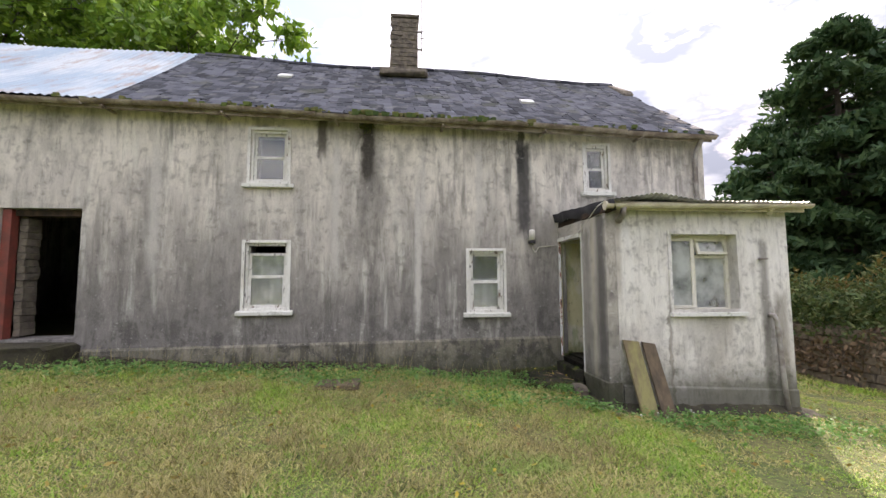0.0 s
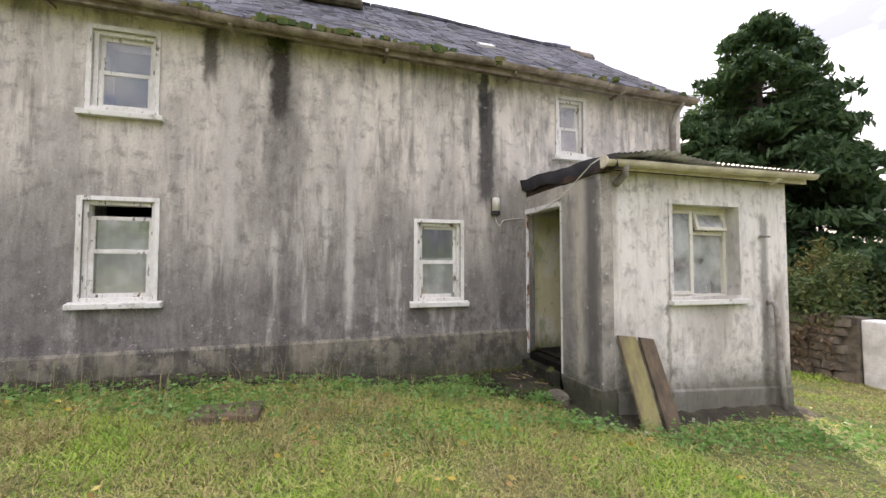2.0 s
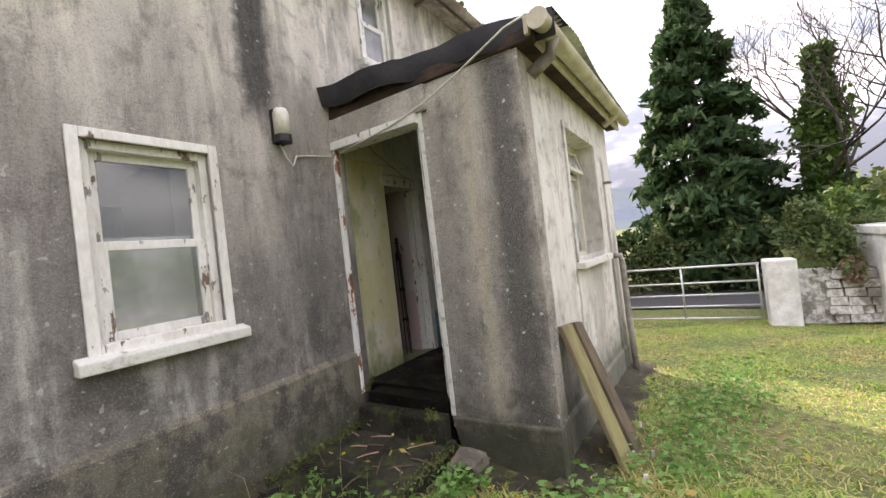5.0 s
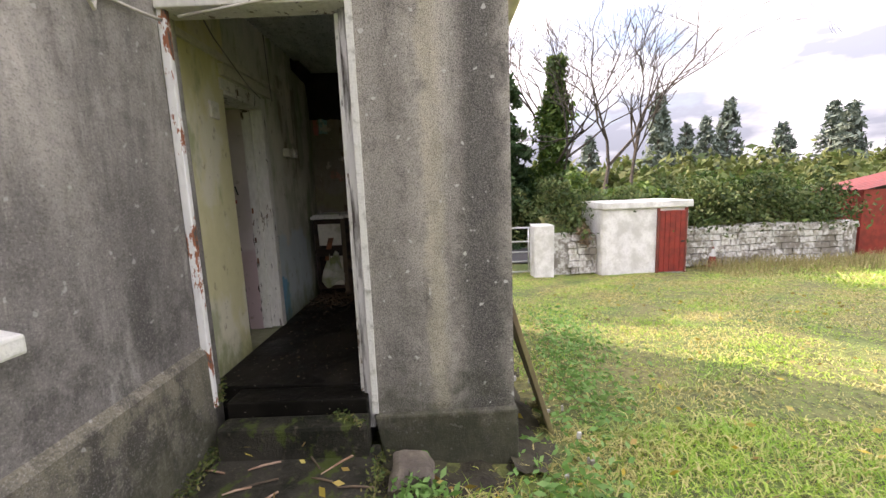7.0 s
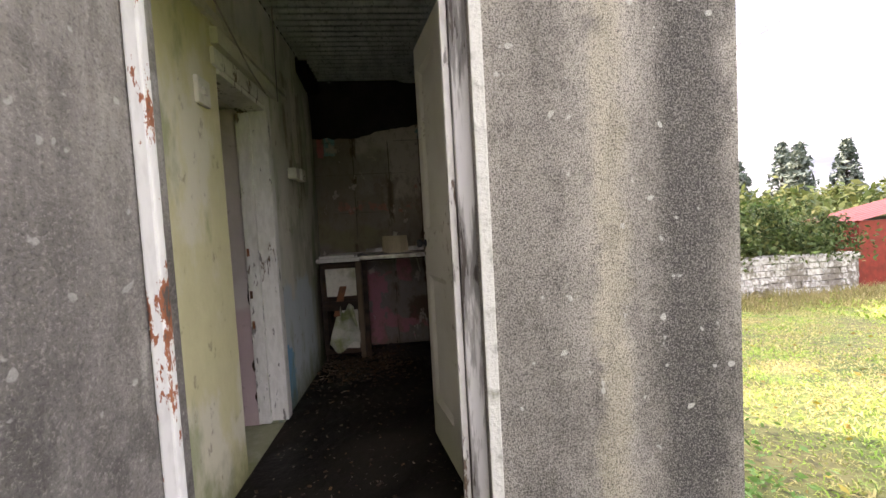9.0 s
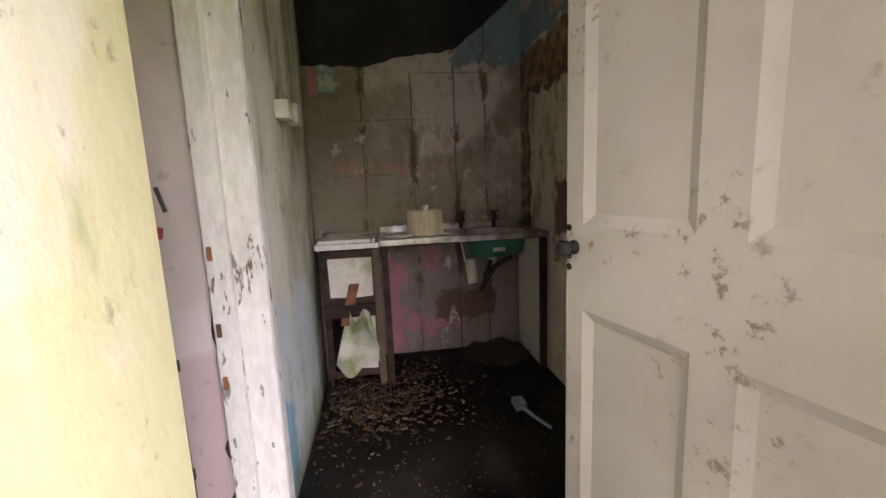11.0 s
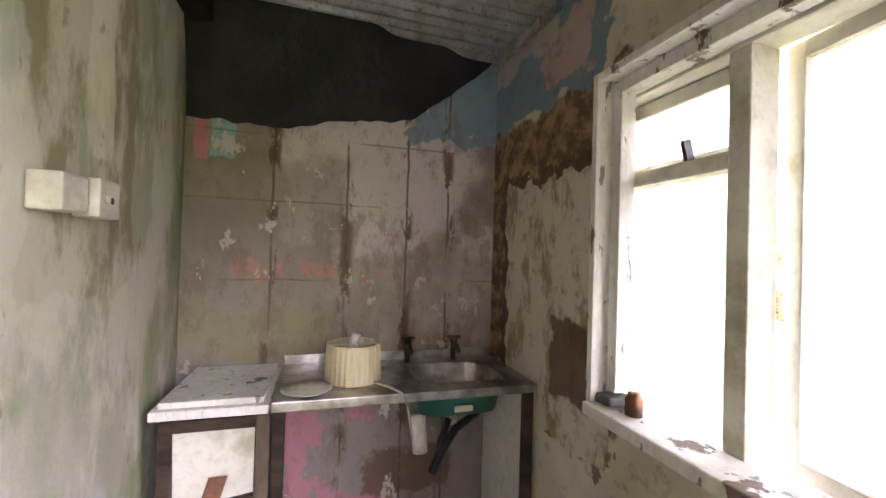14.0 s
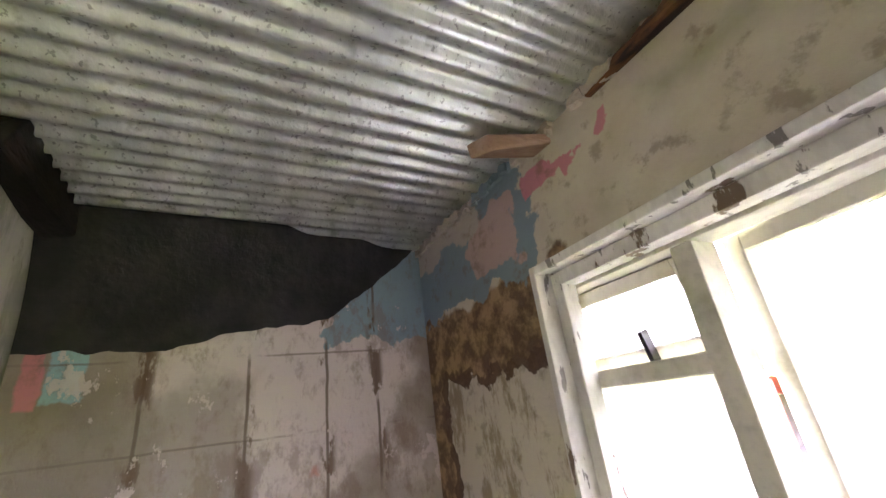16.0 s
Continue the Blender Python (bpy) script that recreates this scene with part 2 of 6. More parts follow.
k = Mat("blue_grey_tin")
n = k.noise(1.2, (1, 0.5, 0.5), 7, 0.6)
c = k.mix(k.step(n, 0.35, 0.65), (0.27, 0.35, 0.42), (0.44, 0.48, 0.50))
c = k.mix(k.op("MULTIPLY", k.step(k.noise(2.6, (1, 0.3, 0.3), 8, 0.7, 4.0), 0.52, 0.68), 0.7), c, (0.30, 0.20, 0.14))
M_tin = k.done(c, 0.6, k.noise(30.0), 0.002, 0.15)
k = Mat("galvanised_iron")
n = k.noise(3.0, (1, 3, 1), 7, 0.6)
n2 = k.noise(60.0, detail=3)
drip = k.step(n2, 0.60, 0.66)
c = k.mix(k.step(n, 0.35, 0.7), (0.52, 0.56, 0.54), (0.74, 0.77, 0.75))
c = k.mix(k.op("MULTIPLY", k.step(k.noise(14.0, shift=2.0), 0.58, 0.68), 0.5), c, (0.26, 0.28, 0.25))
c = k.mix(k.op("MULTIPLY", drip, 0.5), c, (0.08, 0.08, 0.08))
M_galv = k.done(c, k.op("ADD", 0.26, k.op("MULTIPLY", n, 0.22)), n2, 0.003, 0.9)
M_felt = simple("black_roofing_felt", (0.012, 0.012, 0.013), (0.028, 0.027, 0.028), 4, 0.85, 0.01)
M_rottimber = simple("rotten_dark_timber", (0.02, 0.013, 0.009), (0.075, 0.045, 0.028), 9, 0.85, 0.012, 0, (1, 0.3, 1))
M_charred = simple("blackened_timber", (0.008, 0.006, 0.005), (0.045, 0.022, 0.012), 7, 0.9, 0.015, 0, (0.3, 1, 1), 0.5, 0.72)
M_fibre = simple("rotten_orange_fibre", (0.20, 0.085, 0.03), (0.03, 0.018, 0.012), 16, 0.9, 0.02, 0, (0.25, 1, 1), 0.45, 0.62)
M_brokentimber = simple("broken_pale_timber", (0.28, 0.17, 0.11), (0.42, 0.30, 0.22), 14, 0.8, 0.006, 0, (1, 0.2, 1))
k = Mat("flaking_white_paint")
n = k.noise(9.0, (1, 1, 0.35), 7, 0.65)
n2 = k.noise(40.0, (1, 1, 0.4), 4)
c = k.mix(k.op("MULTIPLY", k.step(n2, 0.4, 0.6), 0.35), (0.74, 0.73, 0.69), (0.52, 0.51, 0.46))
c = k.mix(k.op("MULTIPLY", k.step(k.noise(3.0, (1, 1, 0.5), 7, 0.65, 11.0), 0.48, 0.68), 0.45), c, (0.38, 0.36, 0.28))
c = k.mix(k.step(n, 0.60, 0.63), c, (0.17, 0.12, 0.085))
c = k.mix(k.op("MULTIPLY", k.step(k.noise(22.0, (1, 1, 0.3), 5, 0.6, 4.0), 0.62, 0.65), 0.8), c, (0.11, 0.10, 0.09))
M_white = k.done(c, 0.6, k.op("SUBTRACT", n2, k.step(n, 0.60, 0.63)), 0.004)
k = Mat("peeling_frame_paint")
n = k.noise(13.0, (1, 1, 0.35), 7, 0.68, 1.7)
c = k.mix(k.op("MULTIPLY", k.step(k.noise(30.0, (1, 1, 0.3)), 0.45, 0.7), 0.4), (0.80, 0.80, 0.78), (0.5, 0.5, 0.47))
c = k.mix(k.step(n, 0.545, 0.555), c, (0.33, 0.12, 0.06))
c = k.mix(k.step(n, 0.60, 0.62), c, (0.12, 0.10, 0.085))
M_peel = k.done(c, 0.6, k.step(n, 0.615, 0.60), 0.006)
k = Mat("weathered_jamb_paint")
n = k.noise(16.0, (1, 1, 0.12), 7, 0.68, 3.7)
c = k.mix(k.step(n, 0.42, 0.5), (0.66, 0.65, 0.63), (0.34, 0.33, 0.31))
c = k.mix(k.step(n, 0.54, 0.57), c, (0.09, 0.075, 0.065))
M_oldpeel = k.done(c, 0.7, k.step(n, 0.56, 0.5), 0.006)
k = Mat("cream_door_paint")
n = k.noise(3.0, detail=7)
c = k.mix(k.step(n, 0.3, 0.75), (0.62, 0.60, 0.55), (0.52, 0.495, 0.44))
grime = k.op("MULTIPLY", k.step(k.noise(24.0, detail=6, rough=0.7), 0.56, 0.66), k.step(k.noise(2.6, shift=3.0), 0.5, 0.6))
c = k.mix(k.op("MULTIPLY", grime, 0.8), c, (0.22, 0.16, 0.10))
c = k.mix(k.op("MULTIPLY", k.step(k.xyz("Z"), 0.85, 0.55), 0.6), c, (0.34, 0.38, 0.20))
M_door = k.done(c, 0.5, k.noise(30.0), 0.002)
M_sill = simple("mossy_white_sill", (0.66, 0.66, 0.61), (0.30, 0.3, 0.25), 11, 0.8, 0.01, lo=0.52, hi=0.72)
M_gutter = simple("rusty_gutter", (0.17, 0.13, 0.10), (0.36, 0.31, 0.25), 5, 0.8, 0.006)
M_creamgutter = simple("cream_gutter", (0.66, 0.62, 0.48), (0.48, 0.43, 0.32), 4, 0.6, 0.004)
M_downpipe = simple("grey_pipe", (0.40, 0.38, 0.35), (0.20, 0.17, 0.15), 5, 0.7, 0.005)
M_stone = simple("chimney_stone", (0.20, 0.17, 0.13), (0.10, 0.085, 0.07), 6, 0.9, 0.03)
M_moss = island("moss", [(0.04, 0.07, 0.02), (0.10, 0.13, 0.03), (0.16, 0.14, 0.06)], 0.9)
M_plank = simple("mossy_plank", (0.26, 0.24, 0.10), (0.17, 0.13, 0.08), 7, 0.85, 0.01, 0, (1, 1, 0.3))
M_plank2 = simple("damp_brown_plank", (0.15, 0.11, 0.07), (0.07, 0.055, 0.04), 7, 0.85, 0.01, 0, (1, 1, 0.3))
k = Mat("damp_concrete")
n, n2 = k.noise(3.0, detail=8, rough=0.65), k.noise(28.0, detail=6, rough=0.7)
c = k.mix(k.step(n, 0.38, 0.62), (0.045, 0.042, 0.032), (0.012, 0.013, 0.008))
c = k.mix(k.step(k.noise(5.0, detail=8, rough=0.7, shift=4.0), 0.52, 0.60), c, (0.055, 0.075, 0.018))
c = k.mix(k.op("MULTIPLY", k.step(n2, 0.56, 0.66), 0.6), c, (0.10, 0.085, 0.06))
M_concrete = k.done(c, 0.75, k.op("ADD", n, n2), 0.02, 0, 0.2)
k = Mat("wet_dirty_floor")
n = k.noise(2.2, detail=7)
c = k.mix(k.step(n, 0.4, 0.7), (0.006, 0.0055, 0.0045), (0.022, 0.019, 0.014))
c = k.mix(k.op("MULTIPLY", k.step(k.noise(40.0), 0.66, 0.72), 0.8), c, (0.2, 0.19, 0.16))
M_floor = k.done(c, k.op("ADD", 0.42, k.op("MULTIPLY", k.step(n, 0.4, 0.6), 0.4)), k.noise(18.0), 0.008, 0, 0.12)
M_soil = simple("dark_soil", (0.028, 0.024, 0.016), (0.06, 0.055, 0.03), 5, 0.9, 0.03)
# Dark grey puts the shade of unlit rooms into the colour.
M_dark = simple("unlit_shade_grey", (0.10, 0.095, 0.09), (0.06, 0.055, 0.05), 2, 0.9, 0.004)
M_red = simple("red_paint", (0.30, 0.04, 0.03), (0.19, 0.028, 0.022), 4, 0.5, 0.003)
M_rededge = simple("red_brown_frame", (0.22, 0.05, 0.035), (0.13, 0.04, 0.03), 5, 0.6, 0.004)
k = Mat("flaking_whitewash_stone")
n, n2 = k.noise(1.6, detail=7, rough=0.65), k.noise(11.0, detail=7, rough=0.7)
c = k.mix(k.step(n2, 0.42, 0.6), (0.66, 0.66, 0.64), (0.40, 0.38, 0.34))
c = k.mix(k.op("MULTIPLY", k.step(k.op("ADD", n, k.op("MULTIPLY", n2, 0.4)), 0.62, 0.78), 0.85), c, (0.17, 0.15, 0.12))
M_limestone = k.done(c, 0.9, n2, 0.012)
M_whitewash = simple("whitewash", (0.78, 0.78, 0.77), (0.55, 0.55, 0.52), 3, 0.85, 0.01)
M_gate = simple("galvanised_gate", (0.62, 0.63, 0.63), (0.5, 0.5, 0.5), 9, 0.45, 0.001, 0.6)
M_asphalt = simple("asphalt", (0.055, 0.055, 0.058), (0.04, 0.04, 0.042), 20, 0.85, 0.004)
M_steel = simple("tarnished_steel", (0.5, 0.49, 0.47), (0.2, 0.18, 0.15), 7, 0.35, 0.001, 0.85)
M_greenbasin = simple("green_enamel", (0.03, 0.17, 0.13), (0.02, 0.12, 0.09), 5, 0.4, 0.001)
M_black = simple("black_plastic", (0.015, 0.015, 0.017), (0.03, 0.03, 0.03), 12, 0.45, 0.001)
M_brass = simple("tarnished_brass", (0.16, 0.12, 0.07), (0.08, 0.07, 0.05), 20, 0.45, 0.001, 0.7)
M_whiteplastic = simple("yellowed_plastic", (0.68, 0.66, 0.58), (0.5, 0.47, 0.4), 9, 0.5, 0.001)
M_shade = simple("pleated_cream_fabric", (0.62, 0.54, 0.36), (0.5, 0.42, 0.27), 10, 0.8, 0.003, 0, (1, 1, 0.2))
M_cloth = simple("mouldy_cloth", (0.50, 0.50, 0.42), (0.22, 0.26, 0.10), 7, 0.9, 0.01)
M_cream = simple("cream_board", (0.68, 0.66, 0.57), (0.42, 0.41, 0.28), 5, 0.7, 0.004, lo=0.52, hi=0.72)
M_rust = simple("orange_rust", (0.27, 0.11, 0.05), (0.10, 0.055, 0.035), 12, 0.85, 0.006)
M_debris = island("wet_debris", [(0.02, 0.014, 0.009), (0.06, 0.036, 0.018), (0.12, 0.07, 0.03), (0.03, 0.02, 0.012), (0.05, 0.034, 0.018), (0.2, 0.17, 0.13)], 0.6)
M_leaf = island("fallen_leaf", [(0.45, 0.33, 0.03), (0.35, 0.30, 0.05), (0.24, 0.14, 0.05), (0.5, 0.42, 0.12)], 0.6)
def grass_blend(name):
    """Blades picked one by one, drier and browner where the sward is worn, greener in the damp hollows."""
    k = Mat(name)
    r = k.random()
    green = k.mix(r, (0.20, 0.37, 0.045), (0.42, 0.54, 0.10))
    dry = k.mix(r, (0.28, 0.25, 0.08), (0.58, 0.51, 0.23))
    worn = k.step(k.op("ADD", k.noise(0.9, detail=7, rough=0.68), k.op("MULTIPLY", k.op("SUBTRACT", r, 0.5), 0.22)), 0.42, 0.56)
    c = k.mix(worn, green, dry)
    lush = k.step(k.noise(1.7, detail=6, rough=0.65, shift=9.0), 0.54, 0.64)
    c = k.mix(k.op("MULTIPLY", lush, 0.5), c, (0.15, 0.36, 0.05))
    k.done(c, 0.65, None, 0, 0, 0.25)
    tr = k.node("ShaderNodeBsdfTranslucent", Color=c)
    mx = k.node("ShaderNodeMixShader")
    mx.inputs[0].default_value = 0.3
    k.put(mx.inputs[1], k.b.outputs[0])
    k.put(mx.inputs[2], tr.outputs[0])
    k.put(k.nt.nodes["Material Output"].inputs[0], mx.outputs[0])
    return k.m


M_grass = grass_blend("grass_blades")
M_weed = island("weed_leaves", [(0.096, 0.224, 0.048), (0.160, 0.320, 0.080), (0.208, 0.352, 0.112)], 0.55, translucent=True)
M_conifer = island("conifer_foliage", [(0.025, 0.063, 0.025), (0.042, 0.091, 0.036), (0.063, 0.119, 0.042), (0.084, 0.140, 0.056)], 0.7, translucent=True)
M_ivy = island("ivy_foliage", [(0.036, 0.083, 0.018), (0.071, 0.143, 0.030), (0.131, 0.190, 0.036)], 0.5, translucent=True)
M_green = island("broad_foliage", [(0.090, 0.195, 0.022), (0.150, 0.285, 0.030), (0.240, 0.375, 0.045), (0.075, 0.135, 0.030)], 0.55, translucent=True)
M_hedge = island("hedge_foliage", [(0.034, 0.062, 0.022), (0.067, 0.112, 0.034), (0.101, 0.146, 0.045), (0.146, 0.157, 0.056)], 0.65, translucent=True)
M_autumn = island("autumn_foliage", [(0.070, 0.105, 0.028), (0.15, 0.145, 0.035), (0.19, 0.12, 0.035), (0.085, 0.125, 0.035), (0.11, 0.14, 0.05)], 0.65, translucent=True)
M_thicket = island("olive_thicket", [(0.06, 0.10, 0.03), (0.10, 0.14, 0.04), (0.14, 0.16, 0.05), (0.09, 0.11, 0.04)], 0.65, translucent=True)
M_twig = island("dry_brush", [(0.16, 0.11, 0.07), (0.25, 0.18, 0.12), (0.10, 0.07, 0.05)], 0.85)
# Pale bluish green paints distance haze into the far conifers.
M_far = island("haze_tinted_conifers", [(0.10, 0.14, 0.12), (0.14, 0.18, 0.15), (0.18, 0.22, 0.18)], 0.8)
M_bark = simple("bark", (0.10, 0.085, 0.07), (0.05, 0.045, 0.04), 6, 0.9, 0.02)
# Blue tint puts the haze of distance into the hill colour.
M_hill = simple("haze_blue_hill", (0.06, 0.09, 0.14), (0.08, 0.115, 0.13), 0.02, 0.95, 0.01)
k = Mat("lawn_soil")
n, n2 = k.noise(0.8, detail=7), k.noise(14.0, detail=6)
c = k.mix(k.step(n, 0.35, 0.65), (0.09, 0.13, 0.03), (0.16, 0.15, 0.055))
c = k.mix(k.op("MULTIPLY", k.step(n2, 0.45, 0.65), 0.7), c, (0.03, 0.032, 0.015))
M_ground = k.done(c, 0.9, n2, 0.04)


def glass(name, film, tint=(0.75, 0.78, 0.76)):
    """Window glass under a pale diffuse film: painted reflection on sash panes, grime on frosted ones."""
    k = Mat(name)
    k.b.inputs["Transmission Weight"].default_value = 1.0
    k.b.inputs["IOR"].default_value = 1.75
    k.done((0.9, 0.92, 0.91), 0.02)
    d = k.node("ShaderNodeBsdfDiffuse", Color=tint)
    t = k.node("ShaderNodeBsdfTranslucent", Color=tint)
    a = k.node("ShaderNodeMixShader")
    a.inputs[0].default_value = 0.5
    k.put(a.inputs[1], d.outputs[0])
    k.put(a.inputs[2], t.outputs[0])
    m = k.node("ShaderNodeMixShader")
    k.put(m.inputs[0], k.op("MULTIPLY", k.step(k.noise(3.0, detail=6), 0.2, 0.7), film))
    k.put(m.inputs[1], k.b.outputs[0])
    k.put(m.inputs[2], a.outputs[0])
    k.put(k.nt.nodes["Material Output"].inputs[0], m.outputs[0])
    return k.m


# The pale film paints a bright reflection into the sash panes.
M_glass = glass("reflection_film_glass", 0.25)
M_frost = glass("grimy_frosted_glass", 0.95)

# interior plaster of the lean-to
k = Mat("back_wall_plaster")
n, n2 = k.noise(2.2, detail=8, rough=0.62), k.noise(17.0, (1, 1, 0.6), detail=8, rough=0.72)
c = k.mix(k.step(n, 0.35, 0.65), (0.42, 0.37, 0.32), (0.26, 0.22, 0.18))
c = k.mix(k.op("MULTIPLY", k.patch("Y", 5.85, 6.95, 1.95, 2.85, 0.35, 0.12, 2.5), 0.85), c, (0.60, 0.54, 0.51))
c = k.mix(k.op("MULTIPLY", k.patch("Y", 6.5, 7.6, 1.3, 2.5, 0.28, 0.12, 3), 0.6), c, (0.20, 0.175, 0.14))
c = k.mix(k.op("MULTIPLY", k.patch("Y", 6.55, 7.4, 1.45, 1.75, 0.2, 0.1, 3), 0.5), c, (0.25, 0.25, 0.10))
c = k.mix(k.patch("Y", 5.5, 6.28, 2.56, 3.4, 0.16, 0.012, 6), c, (0.19, 0.29, 0.33))
c = k.mix(k.patch("Y", 7.08, 7.2, 2.4, 2.75, 0.04, 0.01, 9), c, (0.24, 0.42, 0.48))
c = k.mix(k.patch("Y", 7.19, 7.26, 2.38, 2.7, 0.03, 0.01, 9), c, (0.55, 0.20, 0.22))
c = k.mix(k.op("MULTIPLY", k.patch("Y", 5.7, 7.3, 0.3, 1.4, 0.1, 0.1, 4), 0.8), c, (0.25, 0.225, 0.21))
c = k.mix(k.patch("Y", 6.66, 6.9, 0.55, 1.22, 0.30, 0.01, 6), c, (0.47, 0.21, 0.24))
c = k.mix(k.patch("Y", 6.3, 6.62, 0.70, 0.82, 0.28, 0.01, 7), c, (0.47, 0.21, 0.24))
c = k.mix(k.patch("Y", 6.42, 6.56, 1.16, 1.42, 0.06, 0.01, 5), c, (0.47, 0.21, 0.24))
c = k.mix(k.op("MULTIPLY", k.patch("Y", 6.0, 6.5, 0.75, 1.0, 0.15, 0.04, 6), 0.8), c, (0.13, 0.07, 0.04))
c = k.mix(k.op("MULTIPLY", k.patch("Y", 6.3, 7.1, 1.87, 1.92, 0.22, 0.03, 11), 0.6), c, (0.55, 0.22, 0.18))
c = k.mix(k.op("MULTIPLY", k.patch("Y", 6.3, 6.36, 2.05, 2.12, 0.04, 0.02, 9), 0.8), c, (0.55, 0.25, 0.2))
spots = k.step(k.noise(8.0, (1, 1, 0.4), 7, 0.65, 6.0), 0.52, 0.57)
for y0 in (6.92, 6.58, 6.28, 6.06):
    c = k.mix(k.op("MULTIPLY", k.op("MULTIPLY", k.line("Y", y0, 0.009), k.step(k.noise(3.0, shift=y0), 0.36, 0.52)), 0.85), c, (0.10, 0.07, 0.05))
    c = k.mix(k.op("MULTIPLY", k.op("MULTIPLY", k.line("Y", y0, 0.045), spots), 0.9), c, (0.11, 0.065, 0.035))
for z0 in (2.53, 2.22, 1.85):
    c = k.mix(k.op("MULTIPLY", k.op("MULTIPLY", k.line("Z", z0, 0.006), k.step(k.noise(2.5, shift=z0), 0.45, 0.6)), 0.6), c, (0.12, 0.09, 0.07))
c = k.mix(k.op("MULTIPLY", k.step(n2, 0.5, 0.74), 0.6), c, (0.17, 0.12, 0.085))
blot = k.step(k.noise(4.5, (1, 1, 0.6), 9, 0.72, 14.0), 0.52, 0.60)
c = k.mix(k.op("MULTIPLY", blot, 0.5), c, (0.20, 0.145, 0.11))
flake = k.step(k.noise(6.0, (1, 1, 0.7), 8, 0.7, 23.0), 0.60, 0.615)
c = k.mix(k.op("MULTIPLY", flake, 0.75), c, (0.60, 0.52, 0.48))
M_back = k.done(c, 0.8, k.op("ADD", n2, k.op("MULTIPLY", flake, 0.6)), 0.008)

k = Mat("window_wall_plaster")
n, n2 = k.noise(2.0, detail=8, rough=0.62, shift=3.0), k.noise(13.0, detail=7, rough=0.65)
c = k.mix(k.step(n, 0.35, 0.65), (0.60, 0.56, 0.45), (0.46, 0.41, 0.31))
c = k.mix(k.patch("X", 5.1, 6.4, 1.42, 2.66, 0.13, 0.03, 6), c, k.mix(k.step(n2, 0.36, 0.62), (0.36, 0.24, 0.13), (0.10, 0.055, 0.03)))
c = k.mix(k.op("MULTIPLY", k.patch("X", 5.12, 5.98, 1.3, 2.38, 0.13, 0.008, 7), 0.8), c, (0.07, 0.035, 0.02))
c = k.mix(k.patch("X", 5.15, 5.92, 1.3, 2.33, 0.13, 0.008, 7), c, k.mix(k.step(k.noise(9.0, (1, 1, 0.4), 8, 0.7, 2.0), 0.5, 0.62), (0.56, 0.52, 0.42), (0.30, 0.24, 0.16)))
c = k.mix(k.op("MULTIPLY", k.patch("X", 5.25, 5.5, 1.45, 1.75, 0.1, 0.02, 7), 0.9), c, (0.10, 0.05, 0.03))
c = k.mix(k.patch("X", 5.2, 6.4, 2.62, 3.4, 0.15, 0.012, 7), c, (0.18, 0.26, 0.30))
c = k.mix(k.patch("X", 5.28, 5.6, 2.68, 2.95, 0.1, 0.015, 8), c, (0.45, 0.33, 0.30))
c = k.mix(k.patch("X", 5.5, 6.2, 2.9, 3.3, 0.15, 0.02, 6), c, (0.42, 0.38, 0.34))
c = k.mix(k.op("MULTIPLY", k.patch("X", 4.85, 5.2, 2.86, 2.93, 0.16, 0.01, 6), 1.0), c, (0.56, 0.22, 0.26))
c = k.mix(k.op("MULTIPLY", k.patch("X", 4.4, 4.75, 2.8, 2.95, 0.1, 0.1, 5), 0.5), c, (0.20, 0.22, 0.09))
c = k.mix(k.op("MULTIPLY", k.step(n2, 0.54, 0.68), 0.5), c, (0.17, 0.12, 0.08))
M_winwall = k.done(c, 0.75, n2, 0.007)

k = Mat("mouldy_side_plaster")
n, n2 = k.noise(3.0, (1, 1, 0.3), 8, 0.6), k.noise(13.0, (1, 1, 0.6), 7, 0.65)
c = k.mix(k.step(n, 0.35, 0.6), (0.70, 0.68, 0.60), (0.55, 0.56, 0.48))
c = k.mix(k.patch("X", 3.2, 4.1, 0.3, 3.2, 0.03, 0.02), c, k.mix(n2, (0.72, 0.68, 0.42), (0.55, 0.52, 0.30)))
c = k.mix(k.op("MULTIPLY", k.step(k.op("ADD", k.xyz("X"), k.op("MULTIPLY", n, 1.2)), 5.35, 6.0), 0.65), c, (0.27, 0.28, 0.17))
c = k.mix(k.op("MULTIPLY", k.patch("X", 4.98, 5.5, 1.85, 2.8, 0.14, 0.02, 4), 0.9), c, (0.28, 0.24, 0.15))
c = k.mix(k.op("MULTIPLY", k.patch("X", 5.2, 5.34, 2.2, 2.8, 0.06, 0.01, 5), 0.9), c, (0.60, 0.55, 0.42))
c = k.mix(k.op("MULTIPLY", k.step(k.noise(3.5, (1, 1, 0.45), 8, 0.65, 12.0), 0.47, 0.58), 0.6), c, (0.73, 0.70, 0.62))
c = k.mix(k.op("MULTIPLY", k.patch("X", 4.55, 5.6, 0.4, 1.35, 0.35, 0.1, 3), 0.75), c, (0.52, 0.62, 0.66))
c = k.mix(k.op("MULTIPLY", k.patch("X", 4.6, 4.85, 0.5, 0.95, 0.16, 0.03, 6), 0.9), c, (0.16, 0.42, 0.62))
c = k.mix(k.op("MULTIPLY", k.step(k.noise(4.0, (1, 1, 0.35), 6, 0.6, 9.0), 0.53, 0.66), 0.65), c, (0.25, 0.30, 0.13))
c = k.mix(k.op("MULTIPLY", k.step(n2, 0.6, 0.68), 0.6), c, (0.25, 0.20, 0.13))
c = k.mix(k.op("MULTIPLY", k.step(k.op("ADD", k.xyz("Z"), k.op("MULTIPLY", n2, 0.4)), 1.0, 0.7), 0.8), c, (0.14, 0.16, 0.05))
